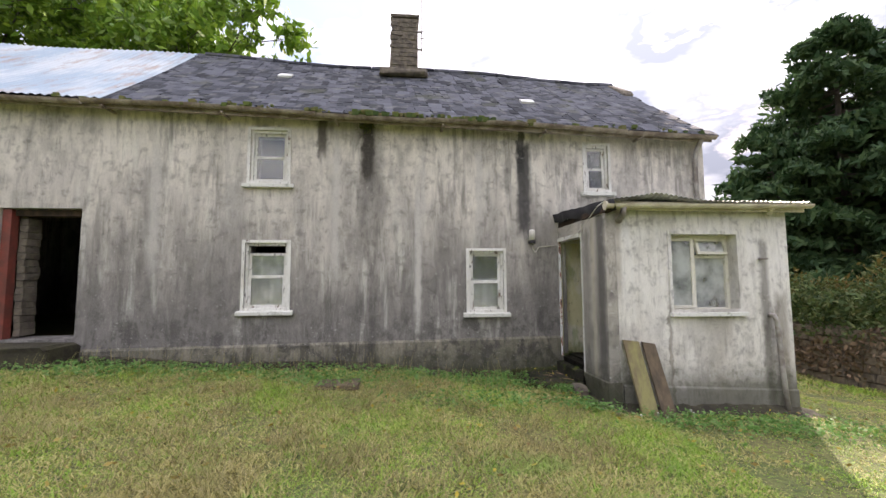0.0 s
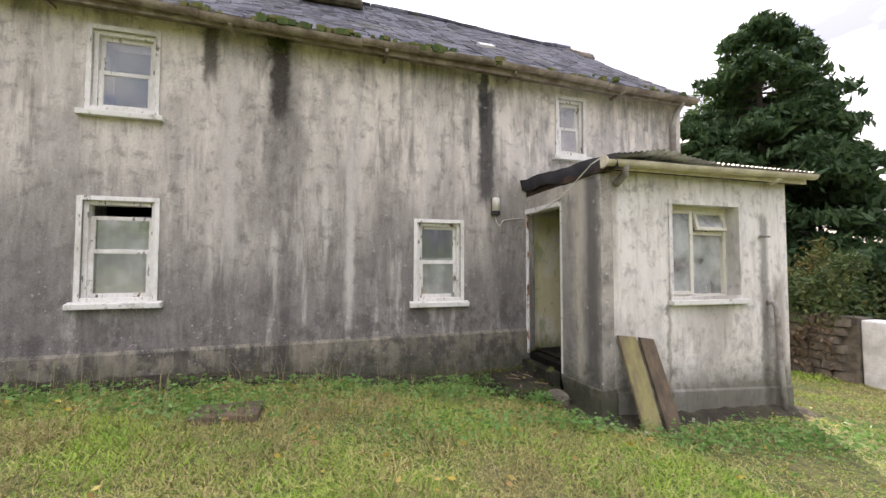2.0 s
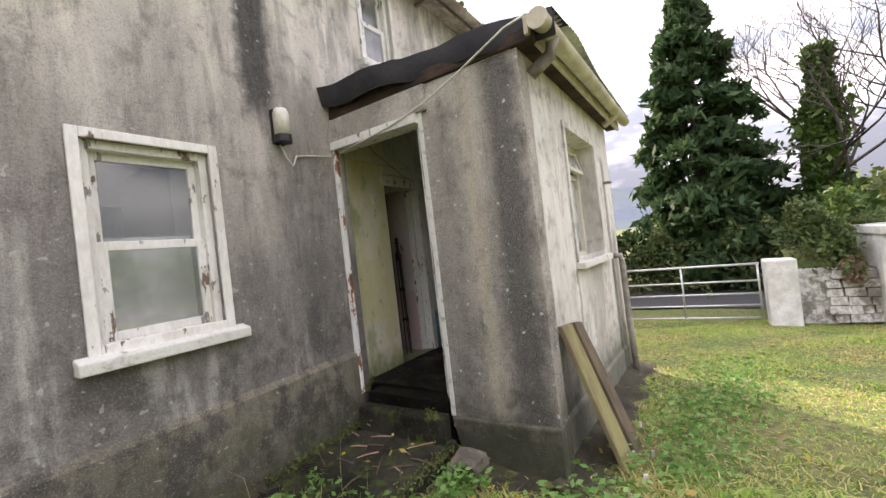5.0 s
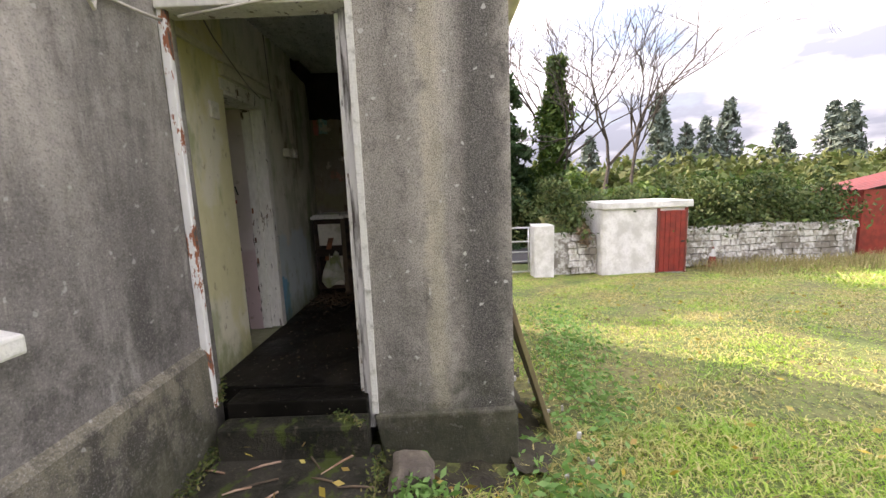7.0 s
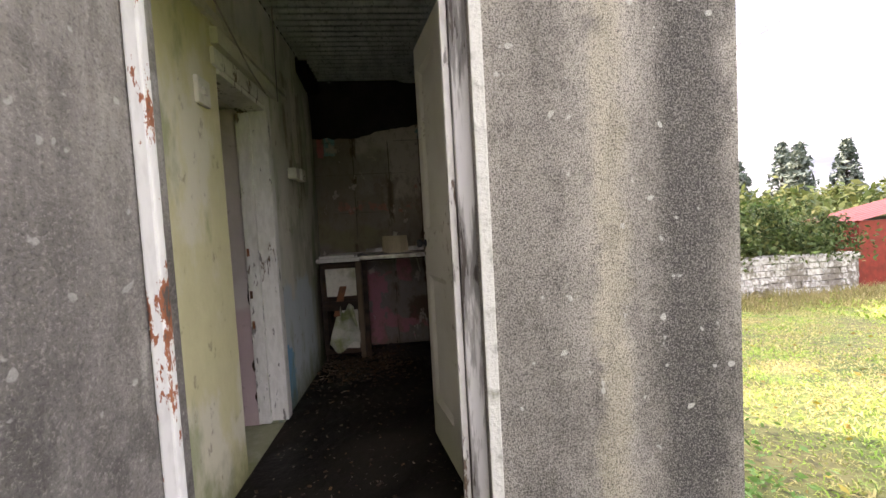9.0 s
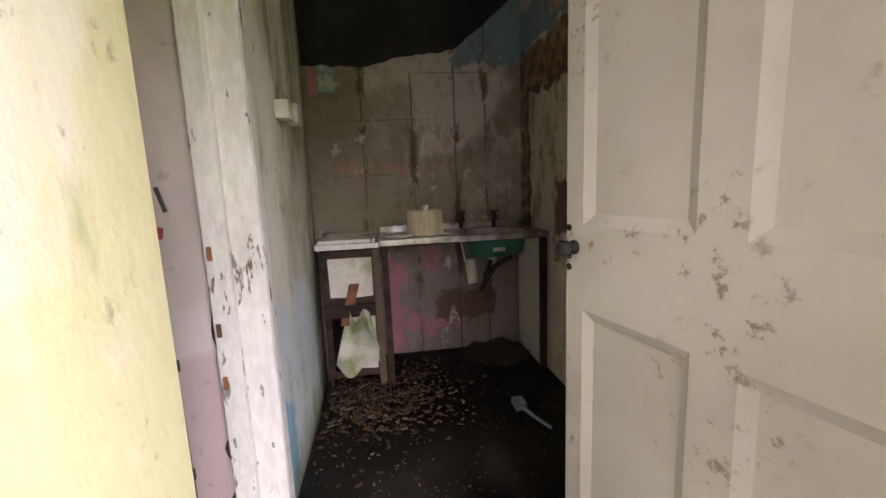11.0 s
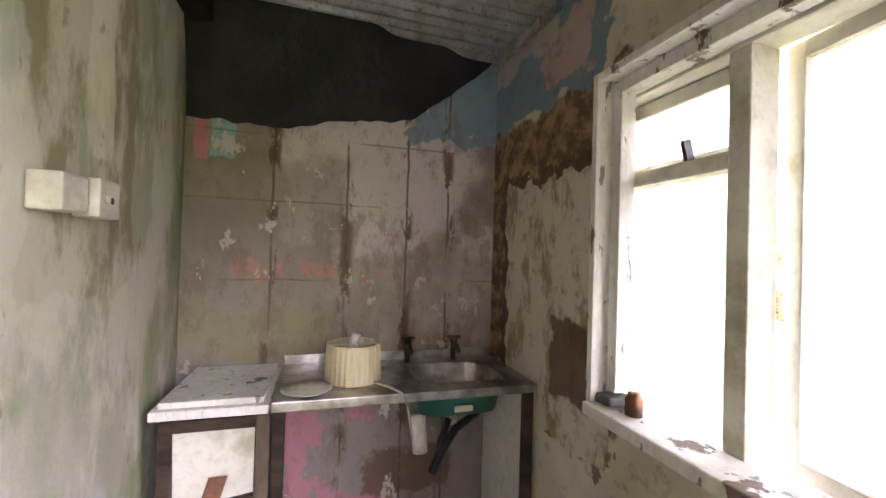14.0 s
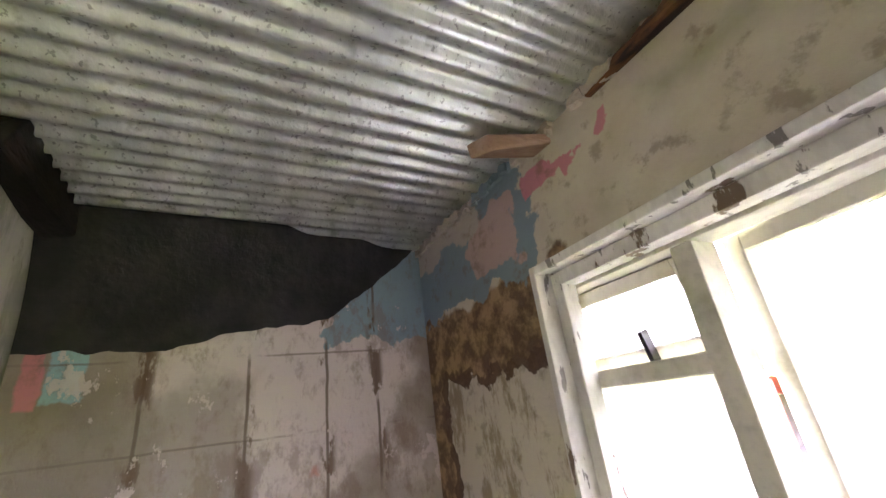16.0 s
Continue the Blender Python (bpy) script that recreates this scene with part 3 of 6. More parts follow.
M_sidewall = k.done(c, 0.75, n2, 0.008)

k = Mat("pink_reveal_plaster")
n, n2 = k.noise(2.5, detail=8), k.noise(12.0, detail=7)
c = k.mix(k.step(n, 0.35, 0.65), (0.64, 0.57, 0.55), (0.52, 0.46, 0.43))
c = k.mix(k.step(k.op("ADD", k.xyz("Z"), k.op("MULTIPLY", n, 0.25)), 1.35, 1.31), c, (0.56, 0.43, 0.43))
c = k.mix(k.op("MULTIPLY", k.step(n2, 0.6, 0.7), 0.6), c, (0.3, 0.24, 0.18))
M_reveal = k.done(c, 0.8, n2, 0.005)


# ---- mesh tools ----
class Mesh:
    """Collects boxes, tubes and quads for one mesh."""

    def __init__(self):
        self.v, self.f = [], []

    def hexa(self, pts):
        b = len(self.v)
        self.v += [tuple(p) for p in pts]
        self.f += [tuple(b + i for i in q) for q in ((0, 3, 2, 1), (4, 5, 6, 7), (0, 1, 5, 4), (1, 2, 6, 5), (2, 3, 7, 6), (3, 0, 4, 7))]
        return self

    def box(self, lo, hi):
        (a, b, c), (d, e, f) = lo, hi
        return self.hexa([(a, b, c), (d, b, c), (d, e, c), (a, e, c), (a, b, f), (d, b, f), (d, e, f), (a, e, f)])

    def tube(self, pts, rads, n=8, cap=True):
        rings = []
        pts = [Vector(p) for p in pts]
        for i, p in enumerate(pts):
            d = (pts[min(i + 1, len(pts) - 1)] - pts[max(i - 1, 0)]).normalized()
            a = d.cross(Vector((0, 0, 1)) if abs(d.z) < 0.9 else Vector((1, 0, 0))).normalized()
            b = d.cross(a)
            r = rads[i] if isinstance(rads, (list, tuple)) else rads
            s = len(self.v)
            self.v += [tuple(p + r * (math.cos(6.28318 * j / n) * a + math.sin(6.28318 * j / n) * b)) for j in range(n)]
            rings.append(s)
        for s, t in zip(rings, rings[1:]):
            self.f += [(s + j, s + (j + 1) % n, t + (j + 1) % n, t + j) for j in range(n)]
        if cap:
            self.f += [tuple(rings[0] + j for j in reversed(range(n))), tuple(rings[-1] + j for j in range(n))]
        return self

    def lathe(self, centre, prof, n=20):
        c = Vector(centre)
        s0 = len(self.v)
        for r, z in prof:
            self.v += [tuple(c + Vector((r * math.cos(6.28318 * j / n), r * math.sin(6.28318 * j / n), z))) for j in range(n)]
        for i in range(len(prof) - 1):
            s, t = s0 + i * n, s0 + (i + 1) * n
            self.f += [(s + j, s + (j + 1) % n, t + (j + 1) % n, t + j) for j in range(n)]
        return self

    def grid(self, fn, us, vs):
        s = len(self.v)
        self.v += [tuple(fn(u, v)) for u in us for v in vs]
        m = len(vs)
        self.f += [(s + i * m + j, s + (i + 1) * m + j, s + (i + 1) * m + j + 1, s + i * m + j + 1) for i in range(len(us) - 1) for j in range(m - 1)]
        return self

    def data(self, name, mat, bevel=0.0, smooth=False, jitter=0.0):
        me = bpy.data.meshes.new(name)
        me.from_pydata(self.v, [], self.f)
        me.materials.append(mat)
        if bevel or jitter:
            bm = bmesh.new()
            bm.from_mesh(me)
            if bevel:
                bmesh.ops.bevel(bm, geom=bm.edges[:], offset=bevel, segments=2, profile=0.6, affect="EDGES")
            if jitter:
                for v in bm.verts:
                    v.co += jitter * noise.noise_vector(v.co * 9.0)
            bm.to_mesh(me)
            bm.free()
        bm = bmesh.new()
        bm.from_mesh(me)
        bmesh.ops.recalc_face_normals(bm, faces=bm.faces[:])
        bm.to_mesh(me)
        bm.free()
        if smooth:
            me.shade_smooth()
        return me


def thing(name, loc, label, category, group=""):
    e = new(name)
    e.location, e.empty_display_size = loc, 0.1
    return tagged(e, label, category, group)


def part(name, mesh, mat, parent, label="", bevel=0.0, smooth=False, jitter=0.0):
    ob = new(name, mesh.data(name, mat, bevel, smooth, jitter))
    ob.parent = parent
    if parent.parent is None:
        ob.matrix_parent_inverse = Matrix.Translation(-parent.location)
    return tagged(ob, label)


def solo(name, mesh, mat, label, category="", kind="", group="", bevel=0.0, smooth=False, jitter=0.0):
    return tagged(new(name, mesh.data(name, mat, bevel, smooth, jitter)), label, category, group, kind)


def wall(us, zs, holes, place, thick):
    """A wall with thickness and openings through it. place(u, d, z) gives the point; holes are (u0, u1, z0, z1)."""
    us = sorted(set(us) | {h[0] for h in holes} | {h[1] for h in holes})
    zs = sorted(set(zs) | {h[2] for h in holes} | {h[3] for h in holes})
    full = {(i, j): not any(h[0] <= (us[i] + us[i + 1]) / 2 <= h[1] and h[2] <= (zs[j] + zs[j + 1]) / 2 <= h[3] for h in holes) for i in range(len(us) - 1) for j in range(len(zs) - 1)}
    m = Mesh()
    ids = {}

    def vid(i, j, d):
        if (i, j, d) not in ids:
            ids[i, j, d] = len(m.v)
            m.v.append(tuple(place(us[i], thick * d, zs[j])))
        return ids[i, j, d]

    for (i, j), f in full.items():
        if not f:
            continue
        for d in (0, 1):
            m.f.append((vid(i, j, d), vid(i + 1, j, d), vid(i + 1, j + 1, d), vid(i, j + 1, d)))
        for (di, dj), (a, b) in (((-1, 0), ((0, 0), (0, 1))), ((1, 0), ((1, 0), (1, 1))), ((0, -1), ((0, 0), (1, 0))), ((0, 1), ((0, 1), (1, 1)))):
            if not full.get((i + di, j + dj), False):
                m.f.append((vid(i + a[0], j + a[1], 0), vid(i + b[0], j + b[1], 0), vid(i + b[0], j + b[1], 1), vid(i + a[0], j + a[1], 1)))
    return m


# ---- ground ----
GX = np.array([-300, -14, -5, 0, 3, 6.3, 8, 11, 13.5, 16, 20, 60, 400.0])
GZ = np.array([3.0, 1.2, 0.6, 0.38, 0.14, -0.08, -0.28, -0.55, -0.68, -0.7, -0.6, -0.8, 4.0])


def ground_z(x, y):
    return np.interp(x, GX, GZ) + 0.03 * np.sin(x * 1.7 + y * 0.9) * np.cos(y * 1.3) * (np.abs(x) < 14)


def gz(x, y):
    return float(ground_z(np.array(x), np.array(y)))


gx = np.concatenate([np.linspace(-400, -20, 12), np.arange(-16, 22, 0.4), np.linspace(24, 400, 14)])
gy = np.concatenate([np.linspace(-400, -18, 12), np.arange(-14, 18, 0.4), np.linspace(20, 400, 12)])
solo("ground", Mesh().grid(lambda x, y: (x, y, gz(x, y) - 0.02), gx, gy), M_ground, "uneven grassy ground sloping down to a road", "ground", "structure", smooth=True)
solo("road", Mesh().grid(lambda x, y: (x + 0.05 * y, y, gz(x + 0.05 * y, y) + 0.02), np.linspace(13.2, 16.4, 9), np.linspace(-60, 60, 60)), M_asphalt, "dark grey asphalt country road beyond the gate", "road", "structure", smooth=True)

# ---- house ----
WY, XR, XL = 7.13, 6.35, -11.0
WIN = [("sash_window", -2.46, -1.72, 1.40, 2.60), ("sash_window", -2.42, -1.76, 3.67, 4.66), ("sash_window", 1.54, 2.20, 1.32, 2.46), ("sash_window", 3.86, 4.33, 3.62, 4.55)]
BARN = (-6.45, -5.16, 0.97, 3.18)
INDOOR = (4.03, 4.60, 0.52, 2.42)


def eave_z(x):
    return 4.86 - 0.024 * x


def ridge_z(x):
    return 7.74 - 0.026 * x + 0.05 * math.sin(x * 0.9)


RECESS = (3.42, 6.13, 0.3, 3.10)
holes = [w[1:] for w in WIN] + [BARN, RECESS]
hw = wall([XL, XR, *np.linspace(XL, XR, 36)], [-1.0, 0.9, 4.95], holes, lambda u, d, z: (u, WY + d, z if z < 4.9 else eave_z(u) + 0.08), 0.55)
solo("wall_south", hw, M_house, "stained grey lime-rendered house front with dark run-off streaks", "wall", "structure")
gable = Mesh()
for x0, x1 in ((XR - 0.45, XR), (XL, XL + 0.45)):
    pr = [(WY + 0.55, -1), (13.7, -1), (13.7, eave_z(x0)), (10.6, ridge_z(x0) - 0.12), (WY + 0.55, eave_z(x0) + 0.35)]
    b = len(gable.v)
    gable.v += [(x0, y, z) for y, z in pr] + [(x1, y, z) for y, z in pr]
    gable.f += [tuple(b + i for i in range(5)), tuple(b + 5 + i for i in range(5))] + [(b + i, b + (i + 1) % 5, b + 5 + (i + 1) % 5, b + 5 + i) for i in range(5)]
solo("wall_gable", gable, M_house, "rendered gable ends of the old house", "wall", "structure")
solo("wall_north", Mesh().box((XL, 13.7, -1), (XR, 14.2, 4.9)), M_house, "rendered rear wall of the house", "wall", "structure")
# Assumed inner walls, floor and ceiling, painted with the rooms' shade.
solo("wall_inner", Mesh().box((-4.9, WY + 0.55, 0), (-4.6, 13.7, 4.7)).box((3.2, WY + 0.55, 0), (3.4, 11.5, 3.2)).box((3.4, 10.2, 0), (5.9, 10.4, 3.2)), M_dark, "assumed partition walls coloured dark for the unlit house", "wall", "structure")
solo("floor_house", Mesh().box((XL + 0.45, WY + 0.55, 0.3), (XR - 0.45, 13.7, 0.5)).box((INDOOR[0], WY + 0.001, 0.3), (INDOOR[1], WY + 0.55, 0.51)), M_dark, "house floor coloured dark for the unlit rooms", "floor", "structure")
solo("ceiling_house", Mesh().box((-4.6, WY + 0.55, 3.2), (XR - 0.45, 13.7, 3.35)), M_dark, "ground floor ceiling coloured dark for the unlit rooms", "ceiling", "structure")
plinth = Mesh()
for a, b in ((-5.14, -3.0), (-3.0, -0.8), (-0.8, 1.4), (1.4, 3.28)):
    plinth.hexa([(a, WY - 0.05, -0.3), (b, WY - 0.05, -0.3), (b, WY, -0.3), (a, WY, -0.3), (a, WY - 0.035, 0.80 + 0.01 * a), (b, WY - 0.035, 0.80 + 0.01 * b), (b, WY, 0.84 + 0.01 * b), (a, WY, 0.84 + 0.01 * a)])
solo("trim_plinth", plinth, M_plinth, "damp mossy plinth along the foot of the house", "plinth", "structure", jitter=0.008)


# roof: a deck, then slates
def slope(x, s, lift=0.0):
    """A point of the front roof slope; s runs from 0 at the eave to 1 at the ridge."""
    z0, z1 = eave_z(x) + 0.02, ridge_z(x)
    sag = -0.10 * math.sin(math.pi * s) * (0.6 + 0.4 * math.sin(x * 0.8 + 1))
    return (x, 6.88 + 3.72 * s, z0 + (z1 - z0) * s + sag + lift)


deck = Mesh().grid(lambda x, s: slope(x, s, -0.05), np.linspace(XL - 0.1, XR + 0.06, 40), np.linspace(0, 1, 8))
deck.grid(lambda x, s: (x, 10.6 + 3.8 * s, ridge_z(x) - 0.05 - (ridge_z(x) - eave_z(x)) * s), np.linspace(XL - 0.1, XR + 0.06, 20), [0, 1])
roof = solo("roof", deck, M_slate_far, "old dark slate roof with moss and slipped slates", "roof", "structure")
solo("trim_soffit", Mesh().hexa([(XL, 6.93, eave_z(XL) - 0.06), (XR, 6.93, eave_z(XR) - 0.06), (XR, WY, eave_z(XR) - 0.02), (XL, WY, eave_z(XL) - 0.02), (XL, 6.93, eave_z(XL) - 0.03), (XR, 6.93, eave_z(XR) - 0.03), (XR, WY, eave_z(XR) + 0.07), (XL, WY, eave_z(XL) + 0.07)]), M_gutter, "weathered eaves board", "trim", "structure")

solo("trim_fascia", Mesh().hexa([(XL, 6.872, eave_z(XL) - 0.11), (XR, 6.872, eave_z(XR) - 0.11), (XR, 6.90, eave_z(XR) - 0.11), (XL, 6.90, eave_z(XL) - 0.11), (XL, 6.872, eave_z(XL) + 0.005), (XR, 6.872, eave_z(XR) + 0.005), (XR, 6.90, eave_z(XR) + 0.005), (XL, 6.90, eave_z(XL) + 0.005)]), M_gutter, "weathered fascia board under the slates", "trim", "structure")

tin = Mesh()
xs = np.arange(XL - 0.1, -4.75, 0.035)
tin.grid(lambda x, s: (lambda p: (p[0] - 0.3 * s, p[1] - 0.05, p[2]))(slope(x, s, 0.03 + 0.016 * math.sin(x * 2 * math.pi / 0.14))), xs, np.linspace(0, 1.0, 6))
solo("tin_roof", tin, M_tin, "pale blue-grey corrugated iron over the barn end", "roof", "structure", smooth=True)

ridge = Mesh()
for i in range(26):
    x = -4.9 + i * 0.435
    ridge.tube([(x, 10.6, ridge_z(x) + 0.0), (x + 0.42, 10.6, ridge_z(x + 0.42) + 0.0)], 0.11, 8)
solo("trim_ridge", ridge, M_slate_far, "worn ridge tiles along the roof", "ridge tiles", "structure", jitter=0.02)
solo("verge_coping", Mesh().hexa([(6.22, 9.6, 6.8), (6.5, 9.6, 6.8), (6.5, 11.0, 7.3), (6.22, 11.0, 7.3), (6.22, 9.7, 7.0), (6.5, 9.7, 7.0), (6.5, 10.8, 7.75), (6.22, 10.8, 7.75)]), M_stone, "mossy stone coping lump at the gable peak", "coping", "structure", bevel=0.06, jitter=0.05)

gut = thing("house_gutter", (0, 6.85, 4.8), "rusty sagging cast-iron gutter with moss along the eaves", "gutter")
for i in range(9):
    a, b = XL + 0.2 + i * 1.92, XL + 0.2 + (i + 1) * 1.92 - 0.01
    b = min(b, XR + 0.02)
    da, db = 0.03 * math.sin(i * 2.1), 0.03 * math.sin(i * 2.1 + 1.3)
    g = Mesh()
    g.grid(lambda x, q: (x, 6.80 + 0.065 * math.cos(q), eave_z(x) - 0.005 + da + (db - da) * (x - a) / (b - a) + 0.065 * math.sin(q)), [a, (a + b) / 2, b], np.linspace(math.pi, 2 * math.pi, 7))
    g.grid(lambda x, q: (x, 6.80 + 0.055 * math.cos(q), eave_z(x) - 0.005 + da + (db - da) * (x - a) / (b - a) + 0.055 * math.sin(q)), [a, (a + b) / 2, b], np.linspace(math.pi, 2 * math.pi, 7))
    part("gutter_length", g, M_gutter, gut, smooth=True)
    br = Mesh().box((a + 0.3, 6.78, eave_z(a) - 0.12), (a + 0.34, WY, eave_z(a) - 0.08))
    part("bracket", br, M_gutter, gut, "rusty bracket")
dp = thing("downpipe", (6.1, 7.05, 4.6), "pale weathered downpipe at the house corner", "downpipe")
part("pipe", Mesh().tube([(6.12, 6.82, 4.66), (6.12, 7.02, 4.45), (6.12, 7.06, 4.3), (6.12, 7.06, 3.16)], 0.045, 10), M_downpipe, dp, smooth=True)

mossm = Mesh()
rng = random.Random(5)
for x0, w, n_ in ((-0.35, 0.2, 60), (0.6, 0.9, 60), (1.7, 0.4, 50), (-1.2, 0.2, 14), (2.6, 0.2, 14), (4.5, 1.5, 30), (-3, 1.5, 40)):
    for i in range(n_):
        x = x0 + rng.gauss(0, w * 0.6)
        y, z, r = 6.80 + rng.uniform(-0.05, 0.12), eave_z(x) + 0.02 + rng.uniform(-0.02, 0.04), rng.uniform(0.015, 0.05)
        mossm.hexa([(x + dx * r + rng.gauss(0, r * 0.3), y + dy * r, z + dz * r * 0.8) for dz in (-1, 1) for dx, dy in ((-1, -1), (1, -1), (1, 1), (-1, 1))])
for i in range(160):
    x, z = -0.35 + rng.gauss(0, 0.07), 4.88 - abs(rng.gauss(0, 0.12))
    d = Vector((rng.uniform(-1, 1), rng.uniform(-1.2, -0.2), rng.uniform(-0.6, 0.6))) * rng.uniform(0.05, 0.12)
    b = len(mossm.v)
    mossm.v += [(x - 0.01, WY - 0.03, z), (x + 0.012, WY - 0.03, z), (x + d.x, WY - 0.04 + d.y, z + d.z)]
    mossm.f.append((b, b + 1, b + 2))
solo("gutter_moss", mossm, M_moss, "clumps of moss and fern growing in the gutter", "moss", "stuff")

# chimney
ch = thing("chimney", (0.35, 10.4, 7.2), "tall weathered stone chimney stack on the ridge", "chimney")
stack = part("stack", Mesh().hexa([(-0.08, 10.15, 7.2), (0.72, 10.15, 7.2), (0.72, 10.85, 7.2), (-0.08, 10.85, 7.2), (0.02, 10.2, 9.05), (0.70, 10.2, 9.05), (0.70, 10.8, 9.05), (0.02, 10.8, 9.05)]), M_stone, ch, bevel=0.03, jitter=0.03)
rng = random.Random(8)
for row in range(13):
    x = -0.04 + rng.uniform(0, 0.06)
    while x < 0.68:
        w = rng.uniform(0.1, 0.26)
        z = 7.45 + row * 0.12
        part("stone", Mesh().box((x, 10.14 + rng.uniform(0, 0.03), z), (min(x + w, 0.70) - 0.015, 10.2, z + 0.105)), M_stone, stack, jitter=0.02)
        x += w
part("cap", Mesh().box((-0.02, 10.14, 9.03), (0.74, 10.86, 9.12)), M_stone, ch, bevel=0.02, jitter=0.02)
part("flashing", Mesh().box((-0.3, 9.75, 7.22), (0.95, 10.2, 7.40)), M_stone, ch, "mossy mortar skirt", bevel=0.08, jitter=0.05)
ae = thing("aerial", (0.80, 10.4, 8.2), "thin metal aerial pole fixed to the chimney", "aerial")
part("pole", Mesh().tube([(0.82, 10.3, 8.0), (0.82, 10.3, 9.75)], 0.015, 6), M_downpipe, ae)
for z in (8.55, 8.75):
    part("crossbar", Mesh().tube([(0.73, 10.3, z), (0.91, 10.3, z)], 0.01, 6), M_downpipe, ae)
for z in (8.2, 8.7):
    part("bracket", Mesh().box((0.66, 10.28, z), (0.84, 10.32, z + 0.04)), M_downpipe, ae)
for i, (x, s) in enumerate(((-2.6, 0.6), (2.95, 0.36))):
    rl = thing("roof_light", slope(x, s), "small pale skylight pane let into the slates", "skylight", "skylights")
    p, q = Vector(slope(x, s, 0.05)), Vector(slope(x, s + 0.05, 0.05))
    part("pane", Mesh().hexa([p, p + Vector((0.3, 0, 0)), q + Vector((0.3, 0, 0)), q] + [v + Vector((0, -0.02, 0.04)) for v in (p, p + Vector((0.3, 0, 0)), q + Vector((0.3, 0, 0)), q)]), M_whitewash, rl)


# ---- sash windows ----
def frame_ring(x0, x1, z0, z1, w, y0, y1):
    return Mesh().box((x0, y0, z0), (x0 + w, y1, z1)).box((x1 - w, y0, z0), (x1, y1, z1)).box((x0 + w, y0, z0), (x1 - w, y1, z0 + w)).box((x0 + w, y0, z1 - w), (x1 - w, y1, z1))


def sash_window(i, x0, x1, z0, z1):
    ob = thing(f"window_{i}", ((x0 + x1) / 2, WY, z0), "white painted timber sash window with flaking paint", "window", "sash windows")
    ob["kind"] = "structure"
    part("surround", frame_ring(x0 - 0.05, x1 + 0.05, z0 - 0.005, z1 + 0.05, 0.055, WY - 0.022, WY - 0.001), M_white, ob, "raised plaster surround", bevel=0.006)
    part("window_frame", frame_ring(x0, x1, z0, z1, 0.05, WY + 0.03, WY + 0.16), M_white, ob, bevel=0.006)
    mid = (z0 + z1) / 2
    top = z1 - 0.05 - (0.13 if i == 1 else 0.0)
    up = part("upper_sash", frame_ring(x0 + 0.05, x1 - 0.05, mid - 0.02, top, 0.045, WY + 0.09, WY + 0.12), M_white, ob, bevel=0.005)
    lo = part("lower_sash", frame_ring(x0 + 0.05, x1 - 0.05, z0 + 0.05, mid + 0.02, 0.05, WY + 0.055, WY + 0.085), M_white, ob, bevel=0.005)
    pu = part("pane", Mesh().box((x0 + 0.09, WY + 0.102, mid), (x1 - 0.09, WY + 0.107, top - 0.03)), M_glass, up)
    pl = part("pane", Mesh().box((x0 + 0.09, WY + 0.067, z0 + 0.08), (x1 - 0.09, WY + 0.072, mid)), M_glass, lo)
    pu.visible_shadow = pl.visible_shadow = False
    part("window_sill", Mesh().hexa([(x0 - 0.11, WY - 0.09, z0 - 0.08), (x1 + 0.11, WY - 0.09, z0 - 0.08), (x1 + 0.11, WY + 0.06, z0 - 0.08), (x0 - 0.11, WY + 0.06, z0 - 0.08), (x0 - 0.11, WY - 0.09, z0 - 0.015), (x1 + 0.11, WY - 0.09, z0 - 0.015), (x1 + 0.11, WY + 0.06, z0 + 0.015), (x0 - 0.11, WY + 0.06, z0 + 0.015)]), M_sill, ob, "mossy white painted sill", bevel=0.01, jitter=0.006)
    return ob


for i, w in enumerate(WIN):
    sash_window(i + 1, *w[1:])
for x0, x1, z0, z1 in ((-2.4, -1.78, 1.42, 2.42), (1.6, 2.15, 1.35, 1.95)):
    solo("net_curtain", Mesh().grid(lambda x, z: (x, WY + 0.24 + 0.02 * math.sin(x * 40), z), np.arange(x0, x1, 0.03), [z0, z1]), M_whitewash, "faded white net curtain hanging inside the window", "curtain", smooth=True)

# barn doorway
fr = thing("door_1", (-6.4, WY, 0.97), "open barn doorway with a red-brown timber jamb", "doorway")
fr["kind"] = "structure"
part("jamb", Mesh().box((-6.44, WY + 0.05, 0.97), (-6.3, WY + 0.2, 3.17)), M_rededge, fr, bevel=0.01)
part("lintel", Mesh().box((-6.3, WY + 0.12, 3.06), (-5.17, WY + 0.3, 3.17)), M_rottimber, fr, bevel=0.01)
st = Mesh()
rng = random.Random(3)
for i in range(18):
    z = 1.0 + i * 0.12
    st.box((-6.29 - 0.02 * rng.random(), WY + 0.22, z), (-6.2 + 0.03 * rng.random(), WY + 0.5, z + 0.11))
part("stone_edge", st, M_stone, fr, "ragged exposed stones of the jamb", jitter=0.02)
solo("door_step", Mesh().box((-7.2, 6.45, 0.2), (-5.05, WY - 0.002, 0.93)), M_soil, "mossy earth and stone step at the barn door", "step", bevel=0.08, jitter=0.06)

# ---- lean-to porch ----
PX0, PX1, PY = 3.3, 6.28, 5.41
FZ = 0.54
PWIN = (4.34, 5.42, 1.42, 2.60)
front = wall([PX0, PX1, *np.linspace(PX0, PX1, 10)], [-0.5, 0.35, 3.02], [PWIN], lambda u, d, z: (u, PY + d, z), 0.33)
solo("wall_porch_front", front, M_porch, "whitewashed rendered front of the lean-to with peeling paint", "wall", "structure")
